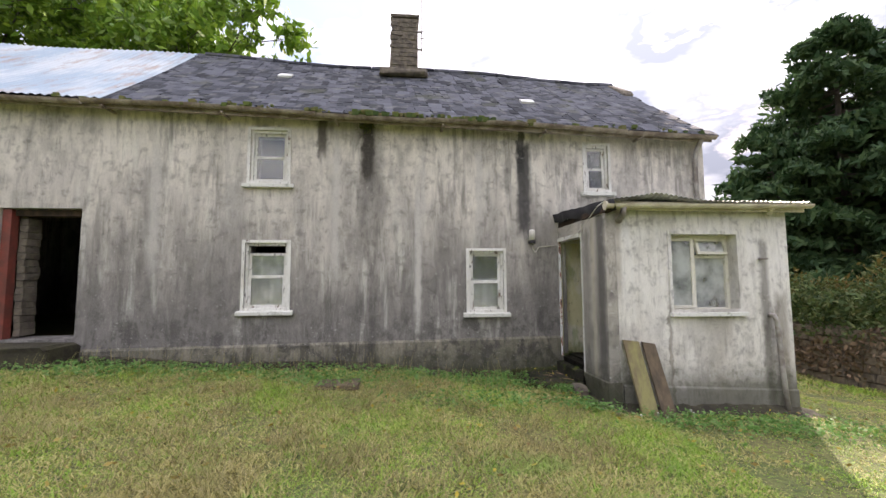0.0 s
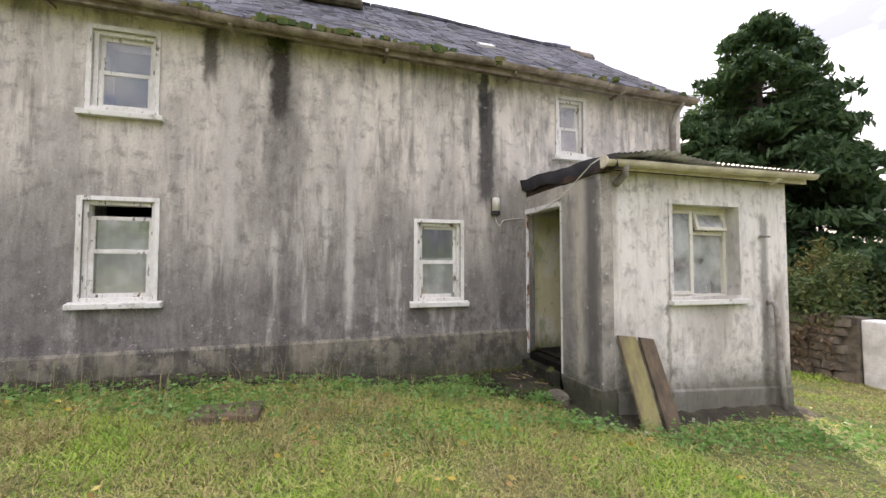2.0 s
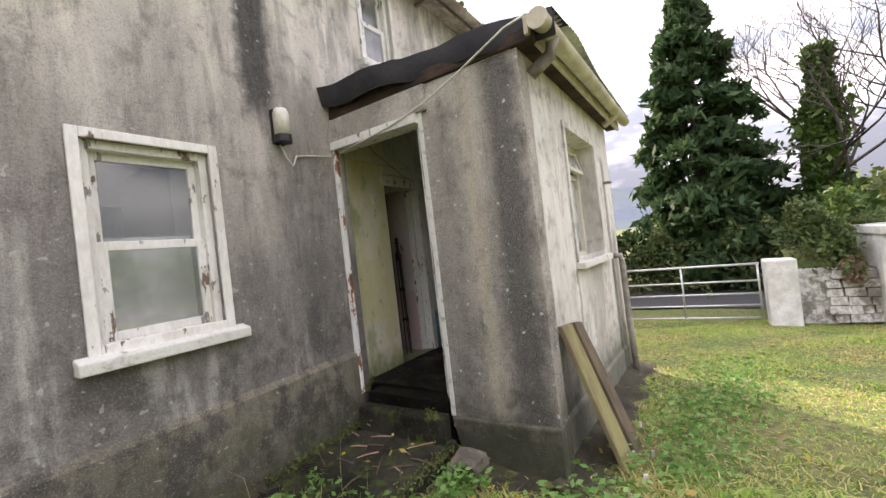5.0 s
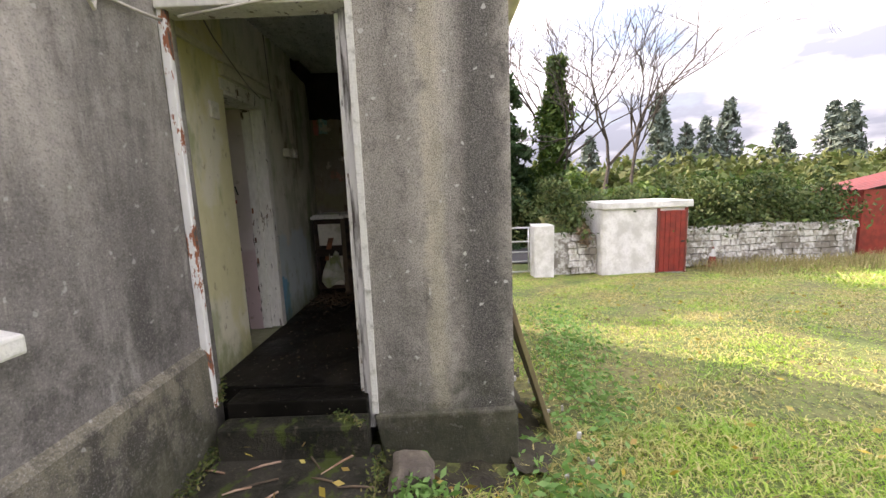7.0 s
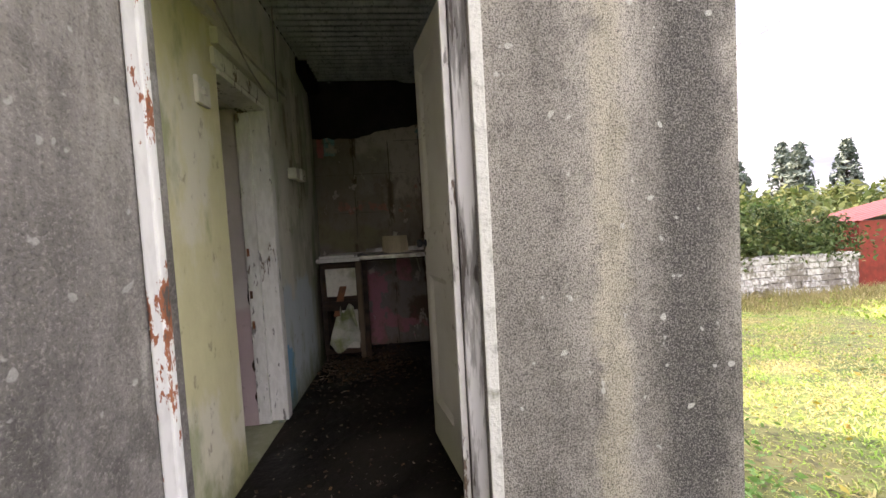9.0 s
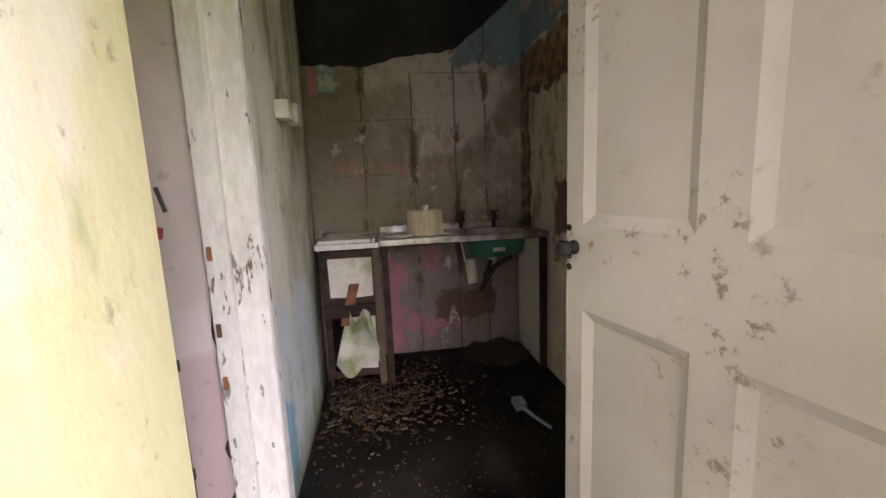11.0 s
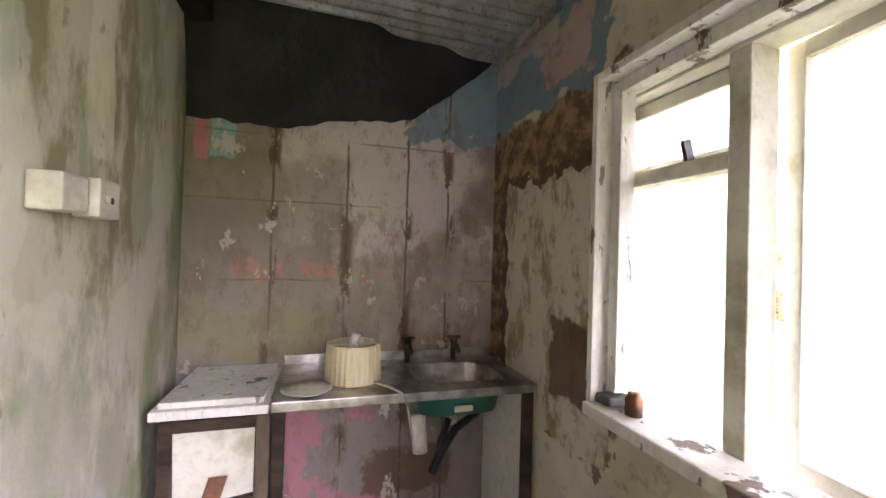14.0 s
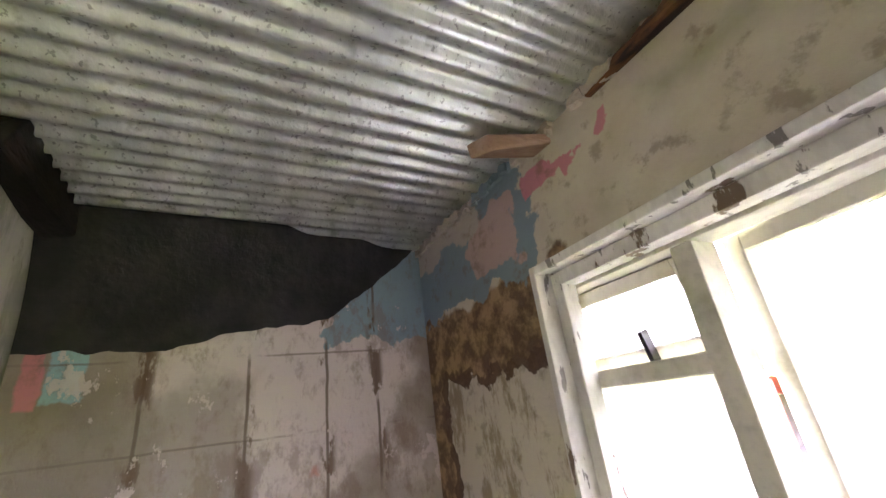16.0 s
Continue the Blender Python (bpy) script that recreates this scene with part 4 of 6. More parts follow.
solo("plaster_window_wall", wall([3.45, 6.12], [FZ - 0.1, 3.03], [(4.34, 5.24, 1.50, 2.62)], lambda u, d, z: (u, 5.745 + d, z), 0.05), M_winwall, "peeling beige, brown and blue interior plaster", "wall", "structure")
sidew = Mesh().box((PX0 - 0.004, PY - 0.04, 0.42), (PX0 + 0.16, 6.19, 2.90))
solo("wall_porch_side", sidew, M_side, "grey roughcast side wall of the lean-to with lichen spots", "wall", "structure")
solo("wall_porch_foot", Mesh().hexa([(PX0 + 0.0, PY - 0.05, -0.05), (PX0 + 0.2, PY - 0.05, -0.05), (PX0 + 0.2, 6.16, 0.05), (PX0 + 0.05, 6.14, 0.1), (PX0 - 0.012, PY - 0.05, 0.44), (PX0 + 0.2, PY - 0.05, 0.44), (PX0 + 0.2, 6.17, 0.42), (PX0 - 0.012, 6.17, 0.42)]), M_plinth, "broken undercut foot of the side wall", "wall", "structure", bevel=0.015, jitter=0.02).location.x = -0.03
solo("trim_porch_plinth", Mesh().hexa([(PX0 + 0.215, PY - 0.03, -0.5), (PX1 + 0.012, PY - 0.03, -0.5), (PX1 + 0.012, PY, -0.5), (PX0 + 0.215, PY, -0.5), (PX0 + 0.215, PY - 0.02, 0.36), (PX1 + 0.012, PY - 0.02, 0.22), (PX1 + 0.012, PY, 0.25), (PX0 + 0.215, PY, 0.39)]), M_porch, "crumbling plinth band of the lean-to", "plinth", "structure", jitter=0.01)
solo("wall_porch_end", Mesh().box((6.13, 5.80, -0.5), (PX1 - 0.003, WY - 0.003, 3.05)).box((6.13, PY + 0.331, -0.5), (PX1 - 0.003, 5.80, 3.02)), M_porch, "rendered far end wall of the lean-to", "wall", "structure")
solo("plaster_back", Mesh().box((6.10, 5.795, FZ - 0.1), (6.128, 7.29, 3.09)), M_back, "damp stained plaster with pink and blue paint remnants", "wall", "structure")
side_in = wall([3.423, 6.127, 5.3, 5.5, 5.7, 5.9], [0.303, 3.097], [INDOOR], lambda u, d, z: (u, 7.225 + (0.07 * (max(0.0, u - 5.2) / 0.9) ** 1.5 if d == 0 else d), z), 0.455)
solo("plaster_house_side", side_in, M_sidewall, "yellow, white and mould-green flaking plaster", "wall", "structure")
solo("floor", Mesh().box((3.45, 5.7, 0.2), (6.098, 7.222, FZ)).box((3.282, 6.22, 0.2), (3.45, 7.03, FZ - 0.02)), M_floor, "wet black dirt-covered floor of the lean-to", "floor", "structure", bevel=0.01)

# inner doorway lining, wall reveals
solo("trim_inner_door", Mesh().box((4.585, 7.205, FZ), (4.60, 7.37, 2.40)).box((4.60, 7.205, FZ), (4.66, 7.224, 2.46)).box((4.55, 7.30, FZ), (4.585, 7.37, 2.38)).box((4.03, 7.21, 2.40), (4.60, 7.37, 2.425)).box((3.98, 7.205, 2.425), (4.66, 7.224, 2.50)), M_white, "flaking white door lining of the inner doorway", "door frame", "structure", bevel=0.004, jitter=0.003)
solo("plaster_reveal", Mesh().box((4.588, 7.372, 0.52), (4.599, 7.68, 2.41)), M_reveal, "pinkish plaster reveal of the inner doorway", "wall", "structure")
solo("plaster_head_panel", Mesh().box((4.0, 7.19, 2.52), (4.75, 7.222, 2.60)).box((3.44, 7.2, 2.62), (5.0, 7.222, 2.66)), M_cream, "sagging boards above the inner doorway", "board", "structure", jitter=0.012)
# Flat dark strip paints the shaded gap of the crack.
solo("reveal_crack", Mesh().grid(lambda z, q: (4.5845, 7.362 + q * (0.012 + 0.022 * abs(noise.noise((z * 6.0, 0.2, 0.4))) + 0.02 * max(0.0, noise.noise((z * 23.0, 1.2, 0.4)))), z), np.linspace(0.55, 2.38, 120), [-0.4, 1.0]).grid(lambda z, q: (4.5865, 7.362 + q * 0.02, z), [0.55, 2.38], [-0.4, 1.0]), M_rottimber, "dark ragged strip painting the shade of the crack beside the door lining", "crack", "structure")
hinge = thing("hinge_plate", (4.58, 7.33, 1.5), "rusty hinge plates screwed to the door lining", "hinge")
for z in (1.55, 1.30, 1.12):
    part("plate", Mesh().box((4.544, 7.345, z), (4.549, 7.36, z + 0.045)), M_rust, hinge, bevel=0.002)

# outer door frame and lintel
df = thing("door_2", (3.3, 6.7, 0.5), "peeling white outer door frame of the lean-to", "door frame")
df["kind"] = "structure"
part("jamb", Mesh().box((3.27, 7.082, 0.5), (3.305, 7.128, 2.66)), M_peel, df, "jamb with curling white paint over red", bevel=0.008, jitter=0.006)
part("jamb", Mesh().box((3.345, 6.192, 0.30), (3.41, 6.245, 2.68)), M_oldpeel, df, "grey weathered jamb with cracked paint", bevel=0.006, jitter=0.006)
part("stop", Mesh().box((3.37, 6.246, 0.45), (3.41, 6.268, 2.62)), M_white, df, "white door stop", bevel=0.004)
part("head", Mesh().box((3.25, 6.19, 2.63), (3.41, 7.125, 2.70)), M_white, df, bevel=0.008, jitter=0.006)
part("lintel", Mesh().box((3.27, 6.1, 2.705), (3.44, 7.126, 2.90)), M_side, df, "plastered timber lintel", bevel=0.012, jitter=0.01)
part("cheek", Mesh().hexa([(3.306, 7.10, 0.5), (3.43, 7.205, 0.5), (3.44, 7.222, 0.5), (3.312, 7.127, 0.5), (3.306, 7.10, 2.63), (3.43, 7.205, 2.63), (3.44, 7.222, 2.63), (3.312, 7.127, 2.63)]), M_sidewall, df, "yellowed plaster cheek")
solo("trim_corner_bead", Mesh().box((3.285, 6.155, 0.42), (3.294, 6.192, 2.75)), M_sill, "white painted corner strip beside the door", "trim", "structure", bevel=0.003)

# open panelled door
door = thing("panel_door", (3.42, 6.14, FZ), "open cream four-panel timber door with grime round the knob", "door")
door.rotation_euler = (0, 0, math.atan2(0.165, 0.80))


def local(name, mesh, mat, parent, label="", bevel=0.0, smooth=False):
    """A part given in its thing's own axes."""
    ob = new(name, mesh.data(name, mat, bevel, smooth))
    ob.parent = parent
    return tagged(ob, label)


DW, DH = 0.83, 2.03
leaf = wall([0, DW], [0.02, DH], [(0.11, 0.37, 0.22, 0.88), (0.46, 0.765, 0.22, 0.88), (0.11, 0.37, 1.10, 1.90), (0.46, 0.765, 1.10, 1.90)], lambda u, d, z: (u, d - 0.02, z), 0.04)
local("leaf", leaf, M_door, door)
for a, b, c, d in ((0.11, 0.37, 0.22, 0.88), (0.46, 0.765, 0.22, 0.88), (0.11, 0.37, 1.10, 1.90), (0.46, 0.765, 1.10, 1.90)):
    pn = local("panel", Mesh().box((a, -0.006, c), (b, 0.006, d)), M_door, door)
    md = Mesh()
    w = 0.028
    for y0, y1 in ((0.006, 0.019), (-0.019, -0.006)):
        for q in (((a, c), (b, c), (b - w, c + w), (a + w, c + w)), ((b, c), (b, d), (b - w, d - w), (b - w, c + w)), ((b, d), (a, d), (a + w, d - w), (b - w, d - w)), ((a, d), (a, c), (a + w, c + w), (a + w, d - w))):
            o, i_ = (y1, y0) if y0 > 0 else (y0, y1)
            md.hexa([(q[0][0], o, q[0][1]), (q[1][0], o, q[1][1]), (q[2][0], i_, q[2][1]), (q[3][0], i_, q[3][1])] + [(x, 0.0, z) for x, z in q])
    local("moulding", md, M_door, pn)
kn = local("door_knob", Mesh().tube([(0.797, 0.02, 1.04), (0.797, 0.026, 1.04), (0.797, 0.028, 1.04), (0.797, 0.04, 1.04), (0.797, 0.044, 1.04), (0.797, 0.062, 1.04), (0.797, 0.068, 1.04)], [0.019, 0.019, 0.009, 0.009, 0.019, 0.021, 0.013], 14), M_black, door, "round black knob", smooth=True)
local("lock_plate", Mesh().box((0.809, -0.012, 0.92), (0.833, 0.012, 1.18)), M_brass, door, bevel=0.002)
for z in (0.985, 1.015, 1.09):
    local("keyhole_cover", Mesh().tube([(0.818, 0.019, z), (0.818, 0.023, z)], 0.009, 10), M_brass, door)

# porch roof
def porch_z(y):
    return 2.99 + (y - 5.2) * 0.045


def sheet_z(y):
    return 3.04 + 0.012 * (y - 5.8) + 0.03 * max(0.0, (5.4 - y) / 0.27)


cor = Mesh()
xs = np.arange(3.32, 6.42, 0.0095)
for dz in (0.0, 0.002):
    cor.grid(lambda x, y: (x, y, sheet_z(y) + dz + 0.0105 * math.sin(x * 2 * math.pi / 0.076) + 0.09 * math.exp(-((x - 4.0) / 0.45) ** 2) * max(0, 1 - (y - 5.15) / 0.5) ** 1.5), xs, np.linspace(5.13, 7.21, 9))
solo("porch_roof", cor, M_galv, "wet galvanised corrugated iron roof of the lean-to", "roof", "structure", smooth=True)
fl = Mesh().grid(lambda y, q: (3.30 - 0.03 * math.sin(y * 7) - 0.06 * (y - 5.2) + (0.35 if q == 2 else (-0.02 if q == 1 else 0.015)), y, porch_z(y) + (0.115 if q == 2 else (0.085 if q == 1 else -0.085 + 0.012 * math.sin(y * 9)))), np.linspace(5.12, 7.12, 26), [0, 1, 2])
# Added strip; stops sky light leaking in behind the roof sheets.
solo("trim_leak_blocker", Mesh().box((3.424, 7.136, 3.069), (6.126, 7.222, 3.097)), M_charred, "added black strip blocking a light leak at the house wall", "trim", "structure")
solo("felt_edge", fl, M_felt, "torn black roofing felt hanging over the roof edge", "roofing felt", jitter=0.012, smooth=True)
solo("rafter_edge", Mesh().box((3.28, 5.25, 2.905), (3.36, 7.12, 3.0)), M_rottimber, "rotten roof timber above the door", "beam", bevel=0.01, jitter=0.012)
solo("wall_plate", Mesh().box((3.46, 5.62, 3.032), (6.1, 5.74, 3.06)), M_rottimber, "dark rotten wall plate under the iron sheets", "beam", jitter=0.01)
solo("rotten_beam", Mesh().box((5.45, 7.17, 2.96), (6.05, 7.27, 3.08)), M_charred, "blackened rotten beam along the house wall", "beam", bevel=0.012, jitter=0.03)
solo("rotten_fascia", Mesh().hexa([(3.9, 5.75, 2.985), (4.86, 5.75, 3.0), (4.86, 5.81, 3.0), (3.9, 5.90, 2.975), (3.9, 5.75, 3.06), (4.86, 5.75, 3.045), (4.86, 5.80, 3.045), (3.9, 5.88, 3.06)]), M_fibre, "crumbling orange-brown rotten timber under the roof sheets", "beam", bevel=0.012, jitter=0.03)
rng = random.Random(41)
crumb = Mesh()
for i in range(150):
    x, s_ = rng.uniform(4.0, 6.08), rng.uniform(0.006, 0.026)
    y, z = 5.797 + rng.uniform(-0.004, 0.012), 3.03 - abs(rng.gauss(0, 0.012))
    crumb.hexa([(x + dx * s_ * rng.uniform(0.6, 1.8), y + dy * 0.012, z + dz * s_ * rng.uniform(0.5, 1.2)) for dz in (-1, 1) for dx, dy in ((-1, -1), (1, -1), (1, 1), (-1, 1))])
solo("crumbled_mortar", crumb, M_winwall, "ragged crumbling mortar along the wall head", "mortar", "stuff", jitter=0.004)
solo("broken_rafter", Mesh().hexa([(5.02, 5.74, 3.015), (5.12, 5.74, 3.02), (5.16, 6.02, 2.985), (5.09, 5.98, 2.98), (5.02, 5.74, 3.05), (5.12, 5.74, 3.05), (5.16, 6.03, 3.035), (5.08, 6.0, 3.03)]), M_brokentimber, "snapped pale rafter stub poking from the wall", "rafter", bevel=0.008, jitter=0.01).location.z = -0.035
solo("hanging_felt", Mesh().grid(lambda y, q: (6.085 - 0.25 * (1 - q) ** 2 * (0.4 + 0.3 * math.sin(y * 3)), y, 3.07 * (1 - q) + q * (2.575 + 0.13 * max(0, 7.0 - y) + 0.32 * max(0, (6.35 - y) / 0.5) ** 1.6 + 0.05 * noise.noise((y * 4.0, 0.3, 0.1)) + 0.02 * noise.noise((y * 17.0, 0.7, 0.2)))), np.linspace(5.83, 7.285, 70), np.linspace(0, 1, 8)), M_felt, "black felt sagging from the roof over the back wall", "roofing felt", smooth=True)

pg = thing("porch_gutter", (4.9, 5.2, 2.95), "cream painted half-round gutter along the lean-to", "gutter")
gm = Mesh()
for r in (0.062, 0.052):
    gm.grid(lambda x, q: (x, 5.19 + r * math.cos(q), 3.0 + 0.012 * (x - 3.3) + r * math.sin(q)), np.linspace(3.22, 6.5, 8), np.linspace(math.pi, 2 * math.pi, 9))
part("trough", gm, M_creamgutter, pg, smooth=True)
part("end_cap", Mesh().tube([(3.21, 5.19, 2.985), (3.225, 5.19, 2.985)], 0.066, 12), M_creamgutter, pg)
part("outlet", Mesh().tube([(3.5, 5.19, 2.97), (3.5, 5.22, 2.86), (3.5, 5.36, 2.78)], [0.05, 0.045, 0.045], 12), M_downpipe, pg, "cracked grey outlet spout", smooth=True)
part("outlet", Mesh().tube([(5.85, 5.2, 2.98), (5.95, 5.34, 2.93)], 0.045, 10), M_creamgutter, pg, smooth=True)
part("fascia", Mesh().box((3.24, 5.26, 2.93), (6.46, 5.29, 3.06)), M_creamgutter, pg, "cream fascia board", bevel=0.006)
part("soffit", Mesh().box((3.28, 5.29, 2.95), (6.44, PY - 0.006, 2.975)), M_rottimber, pg)

# porch window, seen from both sides
pw = thing("window_5", (4.9, PY, 1.42), "cream timber casement window with grimy frosted panes", "window")
pw["kind"] = "structure"
a, b, c, d = PWIN
part("window_frame", frame_ring(a, b, c, d, 0.055, PY + 0.17, PY + 0.27).box((4.80, PY + 0.17, c + 0.055), (4.86, PY + 0.27, d - 0.055)).box((4.86, PY + 0.18, 2.24), (b - 0.055, PY + 0.26, 2.29)), M_cream, pw, bevel=0.006)
part("surround", frame_ring(a - 0.05, b + 0.05, c - 0.01, d + 0.05, 0.055, PY - 0.02, PY - 0.001), M_porch, pw, bevel=0.005)
part("window_sill", Mesh().box((a - 0.06, PY - 0.08, c - 0.06), (b + 0.08, PY + 0.17, c - 0.001)), M_sill, pw, bevel=0.01, jitter=0.006)
part("inner_sill", Mesh().box((4.33, PY + 0.27, 1.46), (5.25, 5.82, 1.505)), M_white, pw, "white inner sill with peeling paint", bevel=0.006, jitter=0.004)
part("inner_lining", Mesh().box((5.228, PY + 0.27, 1.5), (5.255, 5.803, 2.63)).box((4.3, PY + 0.27, 2.60), (5.255, 5.800, 2.63)).box((4.30, PY + 0.27, 1.5), (4.345, 5.80, 2.60)).box((5.185, PY + 0.272, 1.5), (5.228, 5.74, 2.60)).box((4.345, PY + 0.272, 2.555), (5.185, 5.745, 2.60)), M_white, pw, "white window lining", bevel=0.005, jitter=0.003)
p1 = part("pane", Mesh().box((4.86, PY + 0.215, c + 0.05), (b - 0.05, PY + 0.22, 2.245)), M_frost, pw, "grimy frosted pane")



def hung(name, pivot, turn_axis, deg, x0, x1, z0, z1, label):
    """An opening light hung in the porch window, swung outwards."""
    e = new(name, frame_ring(x0, x1, z0, z1, 0.045, -0.02, 0.02).data(name, M_cream, 0.004))
    e.parent = pw
    e.matrix_parent_inverse = Matrix.Translation(-Vector(pw.location))
    e.location = pivot
    e.rotation_euler = (radians(deg), 0, 0) if turn_axis == "x" else (0, 0, radians(deg))
    tagged(e, label)
    g = new("pane", Mesh().box((x0 + 0.04, -0.003, z0 + 0.04), (x1 - 0.04, 0.003, z1 - 0.04)).data("pane", M_frost))
    g.parent = e
    g.visible_shadow = False
    return e


hung("casement", (4.40, PY + 0.19, c + 0.05), "z", -9, 0.0, 0.40, 0.0, d - c - 0.1, "casement light ajar")
tr = hung("transom_light", (4.865, PY + 0.19, d - 0.055), "x", -16, 0.0, b - 4.865 - 0.055, -0.26, 0.0, "top-hung light propped open")
st = new("window_stay", Mesh().box((0.2, 0.02, -0.26), (0.215, 0.05, -0.16)).data("window_stay", M_black))
st.parent = tr
tagged(st, "dark metal stay")
p1.visible_shadow = False

# ---- on the porch outside ----
bl = thing("bulkhead_lamp", (2.74, 7.05, 2.58), "small opal glass wall lamp on a black base", "wall lamp")
part("base", Mesh().tube([(2.74, 7.06, 2.60), (2.74, 7.06, 2.66)], 0.065, 14).box((2.69, 7.08, 2.6), (2.79, WY, 2.86)), M_black, bl, "black plastic base", bevel=0.006)
part("shade", Mesh().tube([(2.74, 7.06, 2.66), (2.74, 7.06, 2.82), (2.74, 7.06, 2.86)], [0.06, 0.06, 0.045], 16), M_whiteplastic, bl, "yellowed opal cover", smooth=True)
cab = thing("lamp_cable", (3.0, 7.1, 2.5), "loose white cable looping from lamp to door head", "cable")
part("wire", Mesh().tube([(2.74, 7.10, 2.6), (2.75, 7.06, 2.50), (2.79, 7.05, 2.43), (2.83, 7.08, 2.46), (2.88, 7.11, 2.53), (3.0, 7.115, 2.55), (3.12, 7.11, 2.56), (3.25, 7.09, 2.57)], 0.008, 6), M_whiteplastic, cab, smooth=True)
part("wire", Mesh().tube([(3.245, 7.0, 2.58), (3.24, 6.7, 2.62), (3.235, 6.4, 2.66), (3.24, 6.1, 2.74), (3.225, 5.8, 2.84), (3.2, 5.4, 3.0), (3.22, 5.25, 3.04)], 0.007, 6), M_whiteplastic, cab, smooth=True)
for nm, x0, w, h, lean, mt, lb in (("plank", 3.50, 0.24, 1.0, 0.28, M_plank, "mossy weathered plank leaning on the lean-to"), ("plank", 3.79, 0.20, 0.99, 0.30, M_plank2, "damp dark plank leaning on the lean-to")):
    z0 = gz(x0, 5.05) - 0.04
    m = Mesh().hexa([(x0 + 0.08, PY - lean - 0.08, z0), (x0 + 0.08 + w, PY - lean - 0.08, z0), (x0 + 0.08 + w, PY - lean - 0.045, z0), (x0 + 0.08, PY - lean - 0.045, z0), (x0, PY - 0.06, z0 + h), (x0 + w, PY - 0.06, z0 + h - 0.03), (x0 + w, PY - 0.025, z0 + h - 0.03), (x0, PY - 0.025, z0 + h)])
    solo(nm, m, mt, lb, "plank", group="planks against the wall", bevel=0.006, jitter=0.008)
pp = thing("waste_pipe", (5.95, 5.35, 0.4), "grey waste pipe running down the front of the lean-to", "pipe")
part("pipe", Mesh().tube([(5.90, 5.40, 1.36), (5.90, 5.33, 1.36), (5.93, 5.32, 1.28), (5.97, 5.32, 0.6), (6.02, 5.31, -0.12)], 0.035, 10), M_downpipe, pp, smooth=True)
part("overflow", Mesh().tube([(5.78, 5.40, 2.22), (5.78, 5.33, 2.22)], 0.018, 8).tube([(5.72, 5.33, 2.22), (5.86, 5.33, 2.22)], 0.012, 8), M_downpipe, pp)
solo("door_slab", Mesh().box((2.3, 6.15, 0.0), (3.27, 7.07, 0.25)), M_concrete, "mossy wet concrete slab before the door", "step", bevel=0.03, jitter=0.03)
solo("door_sill", Mesh().box((3.14, 6.2, 0.2), (3.279, 7.03, 0.44)), M_concrete, "worn wet door step", "step", bevel=0.02, jitter=0.015)
solo("loose_stone", Mesh().box((2.95, 5.85, 0.0), (3.2, 6.08, 0.27)), M_stone, "rough mossy stone beside the step", "stone", bevel=0.06, jitter=0.05)
solo("board_in_grass", Mesh().box((-0.9, 5.6, gz(-0.6, 5.7) - 0.02), (-0.3, 6.0, gz(-0.6, 5.7) + 0.06)), M_plank2, "rotten dark boards lying in the grass", "board", bevel=0.01, jitter=0.02)

# ---- kitchen corner ----
sk = thing("sink_unit", (5.85, 6.3, FZ), "tarnished steel sink top with a green basin underside", "sink")
T = 1.455
SY0, SY1 = 5.80, 6.845
part("worktop", Mesh().box((5.58, SY0, T - 0.035), (5.59, SY1, T)).box((5.59, 6.29, T - 0.01), (6.08, SY1, T)).box((5.59, SY0, T - 0.01), (5.68, 6.29, T)).box((5.98, SY0, T - 0.01), (6.08, 6.29, T)).box((5.68, SY0, T - 0.01), (5.98, 5.90, T)).box((6.08, SY0, T - 0.01), (6.098, SY1, T + 0.04)), M_steel, sk, bevel=0.003)
bas = Mesh()
prof = [((5.68, 5.90), (5.98, 6.29), 0.0), ((5.70, 5.92), (5.96, 6.27), -0.13), ((5.76, 5.98), (5.90, 6.21), -0.155)]
loops = []
for (x0, y0), (x1, y1), dz in prof:
    loops.append(len(bas.v))
    rr = (x1 - x0) * 0.3
    for cx, cy, q in ((x1 - rr, y1 - rr, 0), (x0 + rr, y1 - rr, 1), (x0 + rr, y0 + rr, 2), (x1 - rr, y0 + rr, 3)):
        for t in range(4):
            an = (q + t / 3) * math.pi / 2
            bas.v.append((cx + rr * math.cos(an), cy + rr * math.sin(an), T - 0.006 + dz))
for s, t in zip(loops, loops[1:]):
    bas.f += [(s + j, s + (j + 1) % 16, t + (j + 1) % 16, t + j) for j in range(16)]
bas.f.append(tuple(loops[-1] + j for j in range(16)))
part("basin", bas, M_steel, sk, smooth=True)
un = Mesh()
un.v = [(5.83 + (x - 5.83) * 1.05, 6.095 + (y - 6.095) * 1.05, z - 0.012) for x, y, z in bas.v]
un.f = list(bas.f)
part("basin_underside", un, M_greenbasin, sk, "green coated underside", smooth=True)
part("label", Mesh().box((5.655, 6.06, 1.335), (5.663, 6.14, 1.36)), M_whiteplastic, sk, "small white sticker")
part("waste_trap", Mesh().tube([(5.83, 6.1, 1.3), (5.83, 6.1, 1.22)], 0.03, 10).tube([(5.85, 6.25, 1.26), (5.83, 6.24, 1.10)], 0.035, 10), M_whiteplastic, sk, "white plastic trap", smooth=True)
part("hose", Mesh().tube([(5.8, 5.98, 1.27), (5.76, 6.1, 1.22), (5.72, 6.18, 1.14), (5.70, 6.22, 1.07)], 0.018, 8).tube([(5.8, 6.12, 1.25), (5.74, 6.18, 1.15)], 0.016, 8), M_black, sk, "black waste hose", smooth=True)
